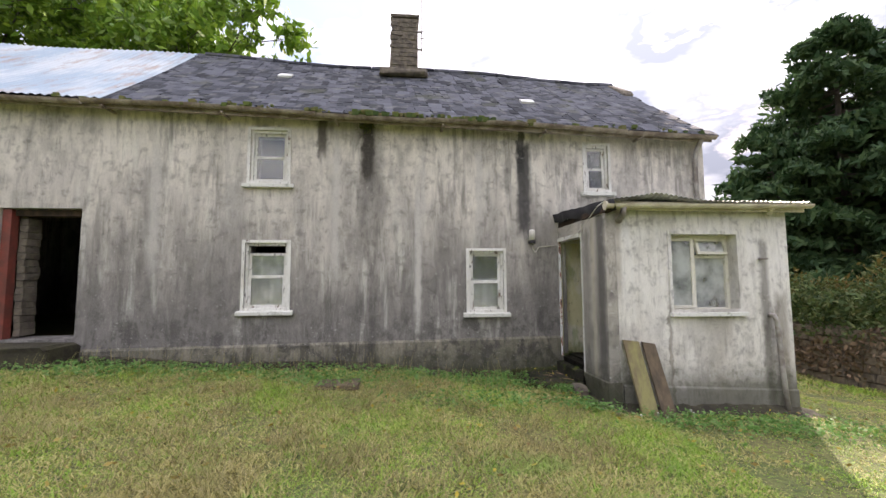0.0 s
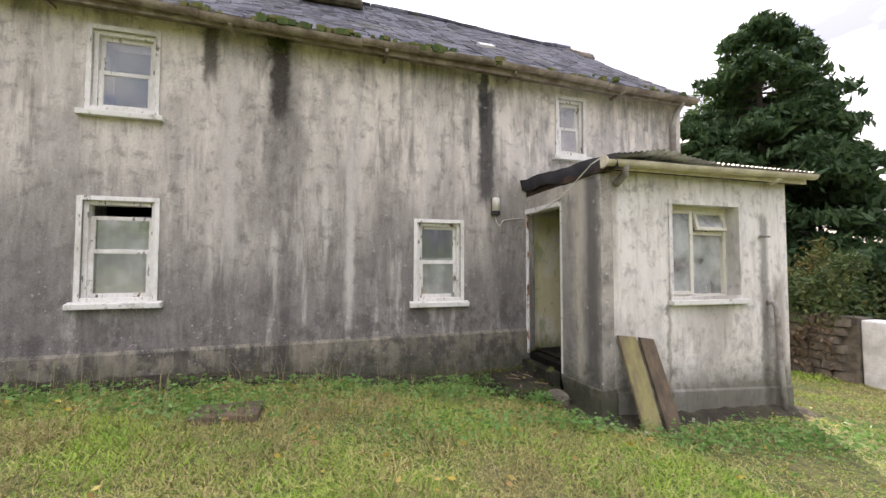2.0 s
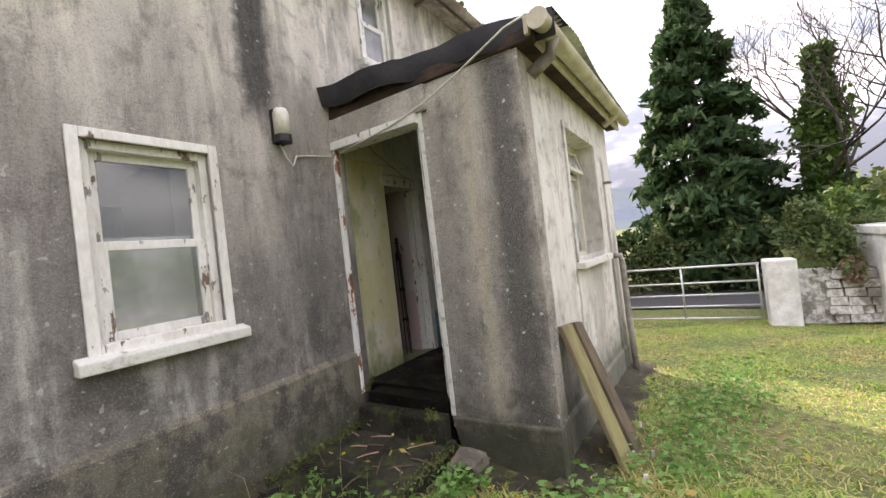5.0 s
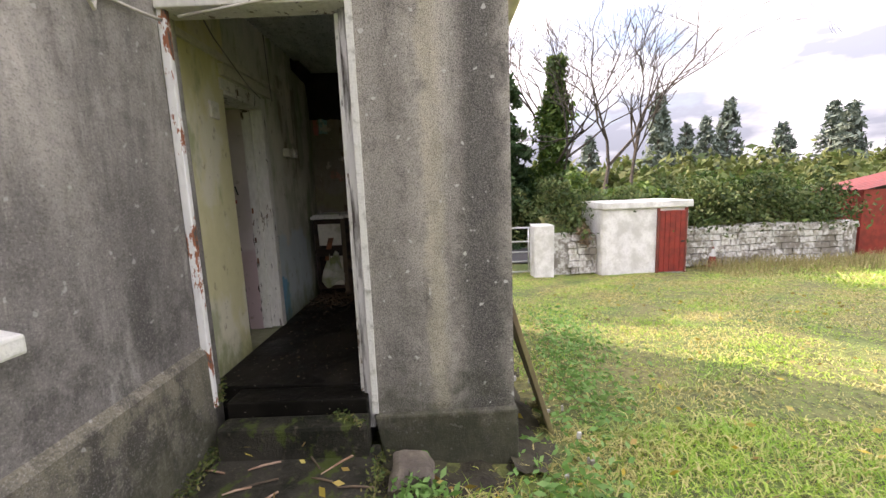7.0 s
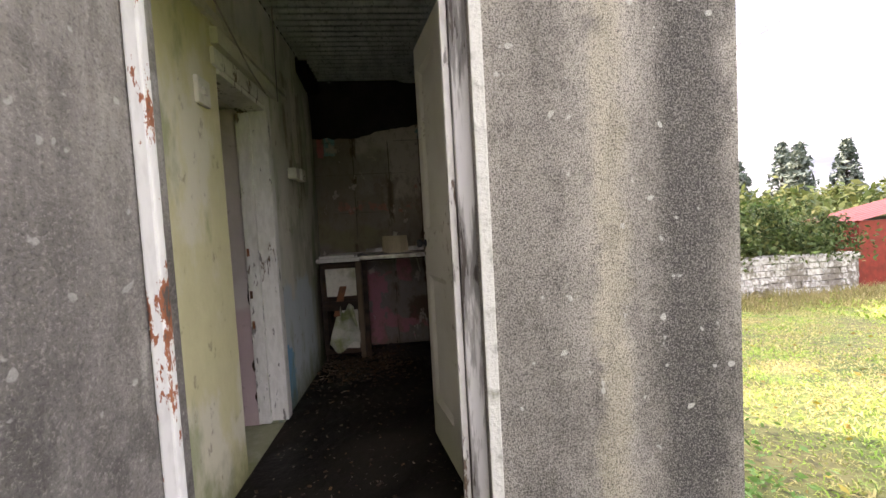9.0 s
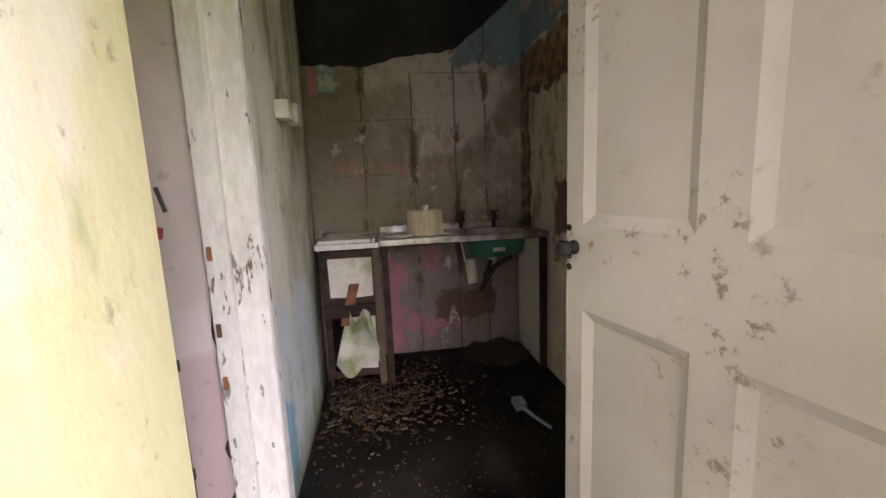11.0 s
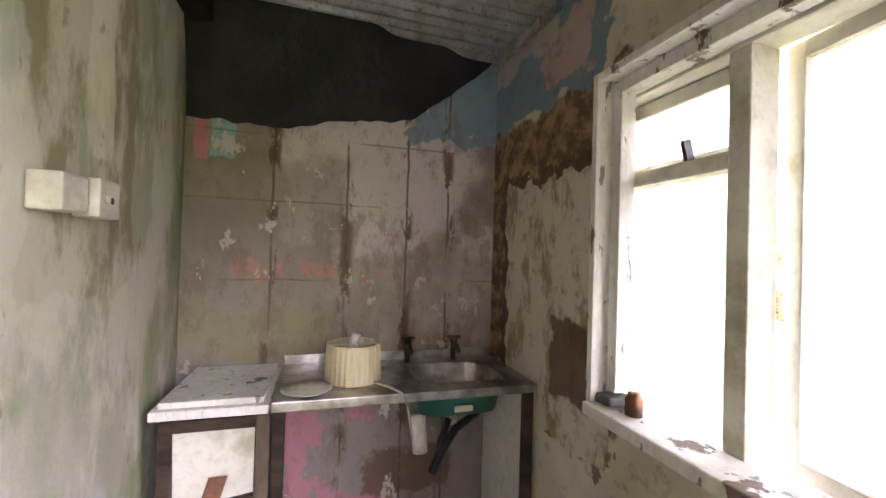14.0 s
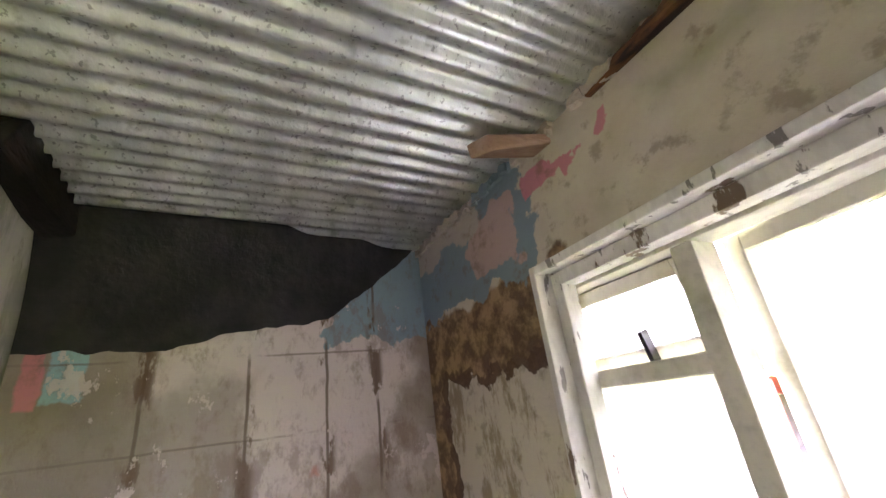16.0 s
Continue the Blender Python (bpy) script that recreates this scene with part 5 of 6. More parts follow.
for y in (6.27, 6.03):
    part("tap", Mesh().tube([(6.03, y, T), (6.03, y, T + 0.09)], 0.014, 8).tube([(6.03, y, T + 0.075), (5.98, y, T + 0.085), (5.94, y, T + 0.06)], 0.011, 8).tube([(6.03, y, T + 0.09), (6.03, y, T + 0.12)], 0.022, 8).box((6.02, y - 0.035, T + 0.11), (6.04, y + 0.035, T + 0.122)), M_brass, sk, "tarnished tap", smooth=True)
part("end_panel", Mesh().box((5.62, 5.825, FZ + 0.02), (6.05, 5.845, T - 0.04)), M_cream, sk, "pale end board", bevel=0.003)
part("leg", Mesh().box((5.59, 5.81, FZ), (5.63, 5.85, T - 0.036)), M_rottimber, sk, bevel=0.004)
part("leg", Mesh().box((5.60, 6.80, FZ), (5.64, 6.84, T - 0.036)), M_rottimber, sk, bevel=0.004)
part("rail", Mesh().box((5.66, 5.85, T - 0.05), (5.68, 6.8, T - 0.012)), M_rottimber, sk)

cb = thing("cupboard", (5.85, 7.05, FZ), "rotting kitchen cupboard with torn door panels", "cupboard")
CY0, CY1 = 6.86, 7.20
part("body", Mesh().box((5.66, CY1 - 0.02, FZ), (6.08, CY1, T - 0.05)).box((5.66, CY0, FZ), (6.08, CY0 + 0.02, T - 0.05)).box((6.06, CY0 + 0.02, FZ), (6.08, CY1 - 0.02, T - 0.05)).box((5.66, CY0 + 0.02, 1.05), (6.06, CY1 - 0.02, 1.07)), M_rottimber, cb, jitter=0.004)
part("top", Mesh().box((5.60, 6.85, T - 0.045), (6.09, 7.22, T - 0.012)).box((5.62, 6.87, T - 0.01), (6.07, 7.2, T + 0.012)), M_white, cb, "flaking white cupboard top", bevel=0.005, jitter=0.006)
for z0, z1, nm in ((1.07, T - 0.06, "upper_door"), (FZ + 0.07, 1.03, "lower_door")):
    dr = part(nm, frame_ring(CY0 - 0.0, CY1, z0, z1, 0.04, -5.66, -5.635), M_rottimber, cb)
    me = dr.data
    for v in me.vertices:
        x, y, z = v.co
        v.co = (-y, x, z)
    part("door_panel", Mesh().grid(lambda y, z: (5.655 - 0.012 * math.sin(y * 23 + z * 9), y, z), np.linspace(CY0 + (0.04 if nm == "upper_door" else 0.03), CY1 - (0.04 if nm == "upper_door" else 0.16), 10), np.linspace(z0 + 0.04, z1 - 0.04, 8)), M_cream, dr, "warped cream panel", smooth=True)
part("rail", Mesh().box((5.62, CY0, 1.03), (5.66, CY1, 1.07)), M_rottimber, cb, "rotten middle rail", jitter=0.006)
part("corner_strip", Mesh().box((5.615, CY0 - 0.012, FZ), (5.66, CY0 + 0.03, T - 0.05)), M_plank2, cb, "stained pale strip", jitter=0.006)
solo("torn_cloth", Mesh().grid(lambda u, v: (5.60 - 0.035 * math.sin(v * 5 + u * 4) - 0.02 * math.sin(u * 11), 6.98 + (u - 0.4) * 0.26 * (0.5 + 0.6 * v), 1.02 - 0.34 * v + 0.04 * math.sin(u * 7)), np.linspace(0, 1, 14), np.linspace(0, 1, 14)), M_cloth, "mouldy torn cloth hanging from the cupboard", "cloth", smooth=True)
solo("torn_strip", Mesh().grid(lambda u, v: (5.625 - 0.02 * math.sin(v * 6), 7.04 - 0.06 * u + 0.07 * v, 1.2 - 0.26 * v), np.linspace(0, 1, 5), np.linspace(0, 1, 10)), M_rust, "orange torn strip of lining paper", "paper", smooth=True)

ls = thing("lampshade", (5.80, 6.55, T), "cream pleated drum lampshade standing on the sink", "lampshade")
sh = Mesh()
n_ = 64
for r0, r1 in ((0.115, 0.108), (0.111, 0.104)):
    s = len(sh.v)
    for z, r in ((0.002, r0), (0.155, r1)):
        sh.v += [(5.80 + (r + 0.003 * (j % 2)) * math.cos(6.28318 * j / n_), 6.55 + (r + 0.003 * (j % 2)) * math.sin(6.28318 * j / n_), T + z) for j in range(n_)]
    sh.f += [(s + j, s + (j + 1) % n_, s + n_ + (j + 1) % n_, s + n_ + j) for j in range(n_)]
part("shade", sh, M_shade, ls)
part("holder", Mesh().tube([(5.80, 6.55, T + 0.10), (5.80, 6.55, T + 0.16), (5.80, 6.54, T + 0.19)], [0.012, 0.018, 0.02], 10).tube([(5.70, 6.55, T + 0.145), (5.90, 6.55, T + 0.145)], 0.003, 5).tube([(5.80, 6.45, T + 0.145), (5.80, 6.65, T + 0.145)], 0.003, 5), M_whiteplastic, ls, "white bulb holder", smooth=True)
part("flex", Mesh().tube([(5.70, 6.47, T + 0.012), (5.62, 6.42, T + 0.015), (5.57, 6.38, T + 0.005), (5.555, 6.36, T - 0.06), (5.56, 6.34, T - 0.16)], 0.005, 6), M_whiteplastic, ls, "white flex", smooth=True)
solo("plate", Mesh().lathe((5.66, 6.73, T + 0.002), [(0.001, 0.004), (0.06, 0.004), (0.092, 0.016), (0.094, 0.019), (0.06, 0.009), (0.001, 0.009)], 26), M_cream, "mossy cream plate on the sink drainer", "plate", smooth=True)
soc = thing("wall_socket", (5.07, 7.2, 2.08), "yellowed double socket box hanging off the wall", "socket")
part("box", Mesh().box((5.0, 7.165, 2.055), (5.09, 7.224, 2.13)), M_whiteplastic, soc, bevel=0.006)
part("faceplate", Mesh().box((5.10, 7.15, 2.05), (5.19, 7.2, 2.135)).box((5.125, 7.146, 2.085), (5.135, 7.15, 2.1)), M_whiteplastic, soc, bevel=0.005)
part("pin_hole", Mesh().tube([(5.15, 7.1495, 2.09), (5.15, 7.148, 2.09)], 0.008, 8), M_black, soc)
sw = thing("light_switch", (3.87, 7.22, 2.26), "old yellowed light switch on the plaster", "switch")
part("backplate", Mesh().box((3.82, 7.205, 2.21), (3.92, 7.224, 2.32)), M_cream, sw, bevel=0.005)
part("rocker", Mesh().box((3.85, 7.195, 2.25), (3.88, 7.205, 2.28)), M_whiteplastic, sw, bevel=0.002)
wr = thing("hanging_wire", (4.3, 7.1, 2.8), "thin wire drooping from the roof beside the doorway", "wire")
part("wire", Mesh().tube([(3.6, 7.18, 2.95), (3.9, 7.18, 2.72), (4.3, 7.17, 2.52), (4.5, 7.17, 2.47)], 0.005, 5).tube([(4.5, 7.1, 2.95), (4.62, 7.14, 2.7), (4.75, 7.18, 2.5)], 0.004, 5), M_downpipe, wr)
solo("dish_brush", Mesh().tube([(4.95, 6.06, FZ + 0.02), (5.05, 6.1, FZ + 0.02), (5.16, 6.14, FZ + 0.025)], [0.008, 0.01, 0.01], 8).box((5.15, 6.11, FZ + 0.005), (5.24, 6.17, FZ + 0.04)), simple("pale_blue_plastic", (0.25, 0.36, 0.40), (0.18, 0.26, 0.3), 12, 0.5), "pale blue dish brush lying on the wet floor", "brush")
solo("mud_heap", Mesh().lathe((5.95, 6.05, FZ - 0.01), [(0.26, 0.0), (0.2, 0.03), (0.1, 0.05), (0.001, 0.06)], 18), M_soil, "low heap of mud under the sink", "mud", smooth=True, jitter=0.06)
rng = random.Random(11)
deb = Mesh()
for i in range(1700):
    if i < 1300:
        x, y = 5.45 + rng.gauss(0, 0.22), 6.92 + rng.gauss(0, 0.2)
    else:
        x, y = rng.uniform(3.5, 6.0), rng.uniform(5.85, 7.15)
    if y > 7.19 or x > 6.05 or y < 5.83:
        continue
    s_, an = rng.uniform(0.005, 0.028) * (0.62 if i < 1300 else 0.35), rng.uniform(0, 6.28)
    z = FZ + 0.002 + rng.uniform(0, 0.035 if i < 1300 else 0.004)
    ca, sa, w = math.cos(an) * s_, math.sin(an) * s_, rng.uniform(0.25, 0.6)
    lo = [(x - ca + sa * w, y - sa - ca * w, z), (x + ca + sa * w, y + sa - ca * w, z), (x + ca - sa * w, y + sa + ca * w, z), (x - ca - sa * w, y - sa + ca * w, z)]
    deb.hexa(lo + [(px, py, pz + s_ * 0.15 + rng.uniform(0, 0.006)) for px, py, pz in lo])
solo("floor_debris", deb, M_debris, "soaked scraps of plaster, leaves and wood on the floor", "debris", "stuff")
jr = thing("sill_jar", (5.17, 5.73, 1.505), "small jar and rag on the window sill", "jar")
part("jar", Mesh().lathe((5.10, 5.74, 1.506), [(0.001, 0), (0.026, 0), (0.028, 0.05), (0.02, 0.06), (0.02, 0.07), (0.001, 0.07)], 12), M_rust, jr, smooth=True)
part("rag", Mesh().box((5.15, 5.70, 1.506), (5.22, 5.79, 1.54)), M_dark, jr, bevel=0.01, jitter=0.02)

# folded tripod in the inner doorway
tp = thing("tripod", (4.43, 7.5, 0.52), "folded black camera tripod leaning in the doorway", "tripod")
TX, TY = 4.42, 7.46
for dx, dy in ((-0.024, 0.014), (0.022, 0.016), (0.0, -0.024)):
    lg = part("leg", Mesh().tube([(TX + dx * 1.4 + 0.015, TY + dy * 1.2, 0.52), (TX + dx + 0.008, TY + dy, 1.10), (TX + dx, TY + dy, 1.68)], [0.0055, 0.007, 0.009], 8), M_black, tp)
    for z in (0.9, 1.25):
        part("clamp", Mesh().tube([(TX + dx + 0.008, TY + dy, z), (TX + dx + 0.007, TY + dy, z + 0.03)], 0.014, 8), M_black, lg)
part("centre_hub", Mesh().tube([(TX, TY, 1.60), (TX, TY, 1.70), (TX, TY, 1.74)], [0.024, 0.026, 0.014], 12), M_black, tp)
part("red_collar", Mesh().tube([(TX, TY - 0.03, 1.64), (TX, TY - 0.036, 1.67)], 0.015, 8), M_red, tp, "red badge")
part("head", Mesh().tube([(TX, TY, 1.74), (TX, TY, 1.80)], 0.017, 10).box((TX - 0.022, TY - 0.02, 1.80), (TX + 0.022, TY + 0.02, 1.815)).box((TX - 0.013, TY - 0.014, 1.815), (TX + 0.013, TY + 0.014, 1.865)), M_black, tp, bevel=0.004)
part("pan_handle", Mesh().tube([(TX + 0.03, TY - 0.03, 1.78), (TX + 0.045, TY - 0.04, 1.71)], 0.006, 8), M_black, tp)

# clods and crumbled render along the foot of the house
rng = random.Random(15)
clod = Mesh()
for i in range(420):
    x, y = rng.uniform(-4.9, 3.1), 7.06 - abs(rng.gauss(0, 0.14))
    if x > 2.3 and y > 6.1:
        continue
    s_ = rng.uniform(0.012, 0.06)
    z = gz(x, y)
    clod.hexa([(x + dx * s_ * rng.uniform(0.6, 1.2), y + dy * s_ * rng.uniform(0.6, 1.2), z - 0.02 + dz * s_ * rng.uniform(0.7, 1.6)) for dz in (0, 1) for dx, dy in ((-1, -1), (1, -1), (1, 1), (-1, 1))])
solo("foot_rubble", clod, M_soil, "dark crumbled soil and render at the wall foot", "rubble", "stuff")

# ---- yard ----
def gate_run(p0, p1):
    """A five-bar tubular field gate between two points on the ground."""
    a, b = Vector((*p0, gz(*p0))), Vector((*p1, gz(*p1)))
    g = thing("field_gate", tuple((a + b) / 2), "galvanised tubular steel field gate standing closed", "gate")
    up = Vector((0, 0, 1))
    for i, h in enumerate((0.12, 0.38, 0.62, 0.88, 1.22)):
        part("rail", Mesh().tube([a + up * h, b + up * h], 0.02 if i < 4 else 0.024, 8), M_gate, g, smooth=True)
    for t in (0.01, 0.5, 0.99):
        p = a.lerp(b, t)
        part("upright", Mesh().tube([p + up * 0.1, p + up * 1.24], 0.02, 8), M_gate, g, smooth=True)
    return g


gate_run((10.75, 6.35), (11.05, 3.62))
for x, y in ((10.7, 6.62), (11.1, 3.3)):
    z = gz(x, y)
    solo("gate_pier", Mesh().box((x - 0.25, y - 0.25, z - 0.2), (x + 0.25, y + 0.25, z + 1.28)), M_whitewash, "whitewashed square gate pier", "gate pier", group="gate piers", bevel=0.04, jitter=0.02)

# whitewashed stone wall and shed
rng = random.Random(21)


def wall_line(t):
    return (11.15 + 0.10 * t, 3.0 - t)


rub = Mesh()
for t in np.arange(0.0, 8.4, 0.5):
    x, y = wall_line(t)
    z = gz(x, y)
    rub.box((x + 0.06, y - 0.5, z - 0.3), (x + 0.42, y + 0.0, z + 1.02))
ywall = solo("wall_yard", rub, M_limestone, "patchily whitewashed rubble stone wall under a bank of shrubs", "wall", "structure")
shed = thing("outhouse", (11.3, 0.6, gz(11.3, 0.6)), "small whitewashed outhouse with rounded corners", "outhouse")
z = gz(11.3, 0.5)
sx0, sx1, sy0, sy1 = 10.85, 12.4, -0.22, 1.9
part("wall", Mesh().box((sx0, sy0, z - 0.2), (sx1, sy1, z + 1.62)), M_whitewash, shed, bevel=0.10, jitter=0.03)
part("roof", Mesh().box((sx0 - 0.05, sy0 - 0.05, z + 1.60), (sx1, sy1 + 0.02, z + 1.76)), M_whitewash, shed, "concrete slab roof", bevel=0.02, jitter=0.01)
dd = part("door", Mesh().box((sx0 - 0.035, -0.1, z + 0.02), (sx0 + 0.02, 0.52, z + 1.52)), M_red, shed, "red painted plank door", bevel=0.006)
for y in np.arange(-0.1, 0.5, 0.124):
    part("plank", Mesh().box((sx0 - 0.05, y + 0.005, z + 0.03), (sx0 - 0.036, y + 0.119, z + 1.51)), M_red, dd)
part("door_frame", Mesh().box((sx0 - 0.045, 0.522, z), (sx0 + 0.02, 0.57, z + 1.58)).box((sx0 - 0.045, -0.15, z), (sx0 + 0.02, -0.105, z + 1.58)), M_rededge, shed, "red-brown frame")
part("latch", Mesh().box((sx0 - 0.07, -0.08, z + 0.75), (sx0 - 0.05, 0.0, z + 0.79)), M_black, dd)

cx, cy = 11.55, -1.25
cz = gz(cx, cy)
co = thing("traffic_cone", (cx, cy, cz), "faded orange traffic cone by the wall", "traffic cone")
part("base", Mesh().box((cx - 0.2, cy - 0.2, cz), (cx + 0.2, cy + 0.2, cz + 0.04)), M_red, co, bevel=0.01)
part("body", Mesh().lathe((cx, cy, cz + 0.04), [(0.15, 0), (0.105, 0.22), (0.07, 0.42), (0.035, 0.68), (0.001, 0.68)], 16), M_red, co, smooth=True)
part("sleeve", Mesh().lathe((cx, cy, cz + 0.04), [(0.11, 0.22), (0.075, 0.42)], 16), M_whitewash, co, "white reflective sleeve", smooth=True)

# red barn across the lawn
bx, by = 12.6, -6.2
bz = gz(bx, by) - 0.1
barn = thing("red_barn", (bx, by, bz), "open red-painted hay shed with a rusty red roof", "barn")
part("end_wall", Mesh().box((bx, by - 0.12, bz), (bx + 1.5, by + 0.12, bz + 1.9)), M_red, barn)
part("front_post", Mesh().box((bx - 0.12, by - 0.75, bz), (bx + 0.06, by + 0.13, bz + 1.95)), M_red, barn, "broad red front post", bevel=0.01)
part("front_post", Mesh().box((bx - 0.1, by - 4.2, bz), (bx + 0.05, by - 4.0, bz + 2.7)), M_red, barn)
# Back wall coloured dark so the barn's opening looks shaded.
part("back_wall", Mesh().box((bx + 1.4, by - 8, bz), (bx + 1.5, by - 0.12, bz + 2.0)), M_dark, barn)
part("far_wall", Mesh().box((bx, by - 8.1, bz), (bx + 1.5, by - 8, bz + 1.9)), M_rededge, barn)
rf = Mesh().grid(lambda y, x: (x, y, bz + 1.95 + 0.85 * (1 - abs((y - (by - 4)) / 4.2)) + 0.02 * math.sin(x * 2 * math.pi / 0.2)), np.linspace(by + 0.2, by - 8.2, 9), np.arange(bx - 0.2, bx + 1.6, 0.05))
part("roof", rf, M_red, barn, "faded red corrugated roof", smooth=True)

# stone wall beside the gate, toward the house
rub2 = Mesh()
for t in np.arange(0.0, 12.0, 0.6):
    x, y = 10.55 - 0.02 * t, 6.95 + t
    z = gz(x, y)
    rub2.box((x - 0.14, y - 0.05, z - 0.3), (x + 0.3, y + 0.55, z + 1.3))
bwall = solo("wall_boundary", rub2, M_stone, "dark overgrown rubble stone boundary wall", "wall", "structure", jitter=0.05)


# ---- plants ----
def np_mesh(name, verts, quads, tris, mat):
    """One mesh out of arrays."""
    me = bpy.data.meshes.new(name)
    loops = np.concatenate([quads.ravel(), tris.ravel()]).astype(np.int32)
    starts = np.concatenate([np.arange(len(quads)) * 4, len(quads) * 4 + np.arange(len(tris)) * 3]).astype(np.int32)
    me.vertices.add(len(verts))
    me.vertices.foreach_set("co", verts.astype(np.float32).ravel())
    me.loops.add(len(loops))
    me.loops.foreach_set("vertex_index", loops)
    me.polygons.add(len(starts))
    me.polygons.foreach_set("loop_start", starts)
    me.update(calc_edges=True)
    me.validate()
    me.materials.append(mat)
    return me


R = np.random.default_rng(4)


def blades(x, y, h, w, lean):
    n = len(x)
    an, ld = R.uniform(0, 6.283, n), R.uniform(0, 6.283, n)
    z = ground_z(x, y) - 0.03
    dx, dy = np.cos(an) * w, np.sin(an) * w
    lx, ly = np.cos(ld) * lean * h, np.sin(ld) * lean * h
    v = np.empty((n, 5, 3))
    v[:, 0] = np.stack([x - dx, y - dy, z], 1)
    v[:, 1] = np.stack([x + dx, y + dy, z], 1)
    v[:, 2] = np.stack([x + dx * 0.8 + lx * 0.35, y + dy * 0.8 + ly * 0.35, z + h * 0.6], 1)
    v[:, 3] = np.stack([x - dx * 0.8 + lx * 0.35, y - dy * 0.8 + ly * 0.35, z + h * 0.6], 1)
    v[:, 4] = np.stack([x + lx, y + ly, z + h * np.maximum(0.35, 1 - 0.45 * lean)], 1)
    b = np.arange(n)[:, None] * 5
    return v.reshape(-1, 3), b + np.array([[0, 1, 2, 3]]), b + np.array([[3, 2, 4]])


def clear(x, y):
    """Where grass may grow: off the buildings, the slab and the road."""
    ok = ~((y > 6.80 + 0.08 * np.sin(x * 5) + 0.06 * np.sin(x * 13)) & (x < 6.4) & (x > -11.2))
    ok &= ~((x > 3.0) & (x < 6.5) & (y > 5.12 + 0.08 * np.sin(x * 7)) & (np.sin(x * 31 + y * 17) > -0.8))
    ok &= ~((x > 3.22) & (x < 6.3) & (y > 5.36))
    ok &= ~((x > 2.5) & (x < 3.4) & (y > 6.05))
    ok &= ~((x > 13.0 + 0.05 * y) & (x < 16.6 + 0.05 * y))
    ok &= ~((x < -5.0) & (y > 6.4))
    return ok


def wave(x, y, s, o):
    return np.sin(x * s + o) * np.cos(y * s * 1.3 + o * 2) * 0.5 + np.sin(x * s * 2.3 + y * s * 1.7 + o * 3) * 0.35 + np.sin(x * s * 5.1 - y * s * 4.3 + o) * 0.2


def grass_field(name, x0, x1, y0, y1, n, hmin, hmax, label, mat, wid=0.004):
    x, y = R.uniform(x0, x1, n), R.uniform(y0, y1, n)
    keep = clear(x, y)
    x, y = x[keep], y[keep]
    t = np.clip(0.45 + 0.55 * wave(x, y, 1.9, 1.0), 0, 1)
    h = (hmin + (hmax - hmin) * t) * R.uniform(0.5, 1.3, len(x))
    v, q, t3 = blades(x, y, h, R.uniform(0.5, 1.5, len(x)) * wid, R.uniform(0.5, 2.4, len(x)))
    return tagged(new(name, np_mesh(name, v, q, t3, mat)), label, "grass", "", "stuff")


grass_field("grass", -9, 3.6, -1.5, 7.0, 230000, 0.03, 0.13, "rough green grass with straw-coloured tufts", M_grass, 0.0042)
grass_field("grass", 3.0, 11.6, -8.0, 7.5, 190000, 0.02, 0.065, "short trodden lawn scattered with leaves", M_grass, 0.005)
grass_field("grass", -9, 13, -20, -1.5, 30000, 0.08, 0.2, "rough grass farther from the house", M_grass, 0.012)
grass_field("grass", 6.4, 11.2, 7.0, 16, 14000, 0.06, 0.16, "grass beside the gable", M_grass, 0.008)
M_straw = island("straw_blades", [(0.42, 0.34, 0.17), (0.34, 0.30, 0.13), (0.22, 0.22, 0.07), (0.48, 0.40, 0.22)], 0.7, translucent=True)
cxs, cys = R.uniform(-5, 2.6, 190), R.uniform(1.2, 6.0, 190)
xx, yy = np.repeat(cxs, 80) + R.normal(0, 0.14, 15200), np.repeat(cys, 80) + R.normal(0, 0.14, 15200)
kk = clear(xx, yy)
v, q, t3 = blades(xx[kk], yy[kk], R.uniform(0.06, 0.24, kk.sum()), R.uniform(0.0015, 0.004, kk.sum()), R.uniform(0.5, 2.0, kk.sum()))
tagged(new("straw_grass", np_mesh("straw_grass", v, q, t3, M_straw)), "tufts of dry straw-coloured grass", "grass", "", "stuff")
xx, yy = R.uniform(-4.8, 2.4, 420), R.uniform(5.2, 6.75, 420)
v, q, t3 = blades(xx, yy, R.uniform(0.25, 0.6, 420), R.uniform(0.0015, 0.003, 420), R.uniform(0.05, 0.5, 420))
tagged(new("seed_stalks", np_mesh("seed_stalks", v, q, t3, M_straw)), "tall dry seed stalks before the house wall", "grass", "", "stuff")
xx, yy = R.uniform(8.5, 11.6, 9000), R.uniform(-7.5, -0.6, 9000)
kk = xx > 9.6 + 0.2 * yy * 0
v, q, t3 = blades(xx[kk], yy[kk], R.uniform(0.15, 0.45, kk.sum()) * np.clip((xx[kk] - 9.4) / 1.5, 0.2, 1), R.uniform(0.003, 0.007, kk.sum()), R.uniform(0.2, 0.8, kk.sum()))
tagged(new("dry_stalks", np_mesh("dry_stalks", v, q, t3, M_straw)), "pale dry stalks along the yard wall", "grass", "", "stuff")


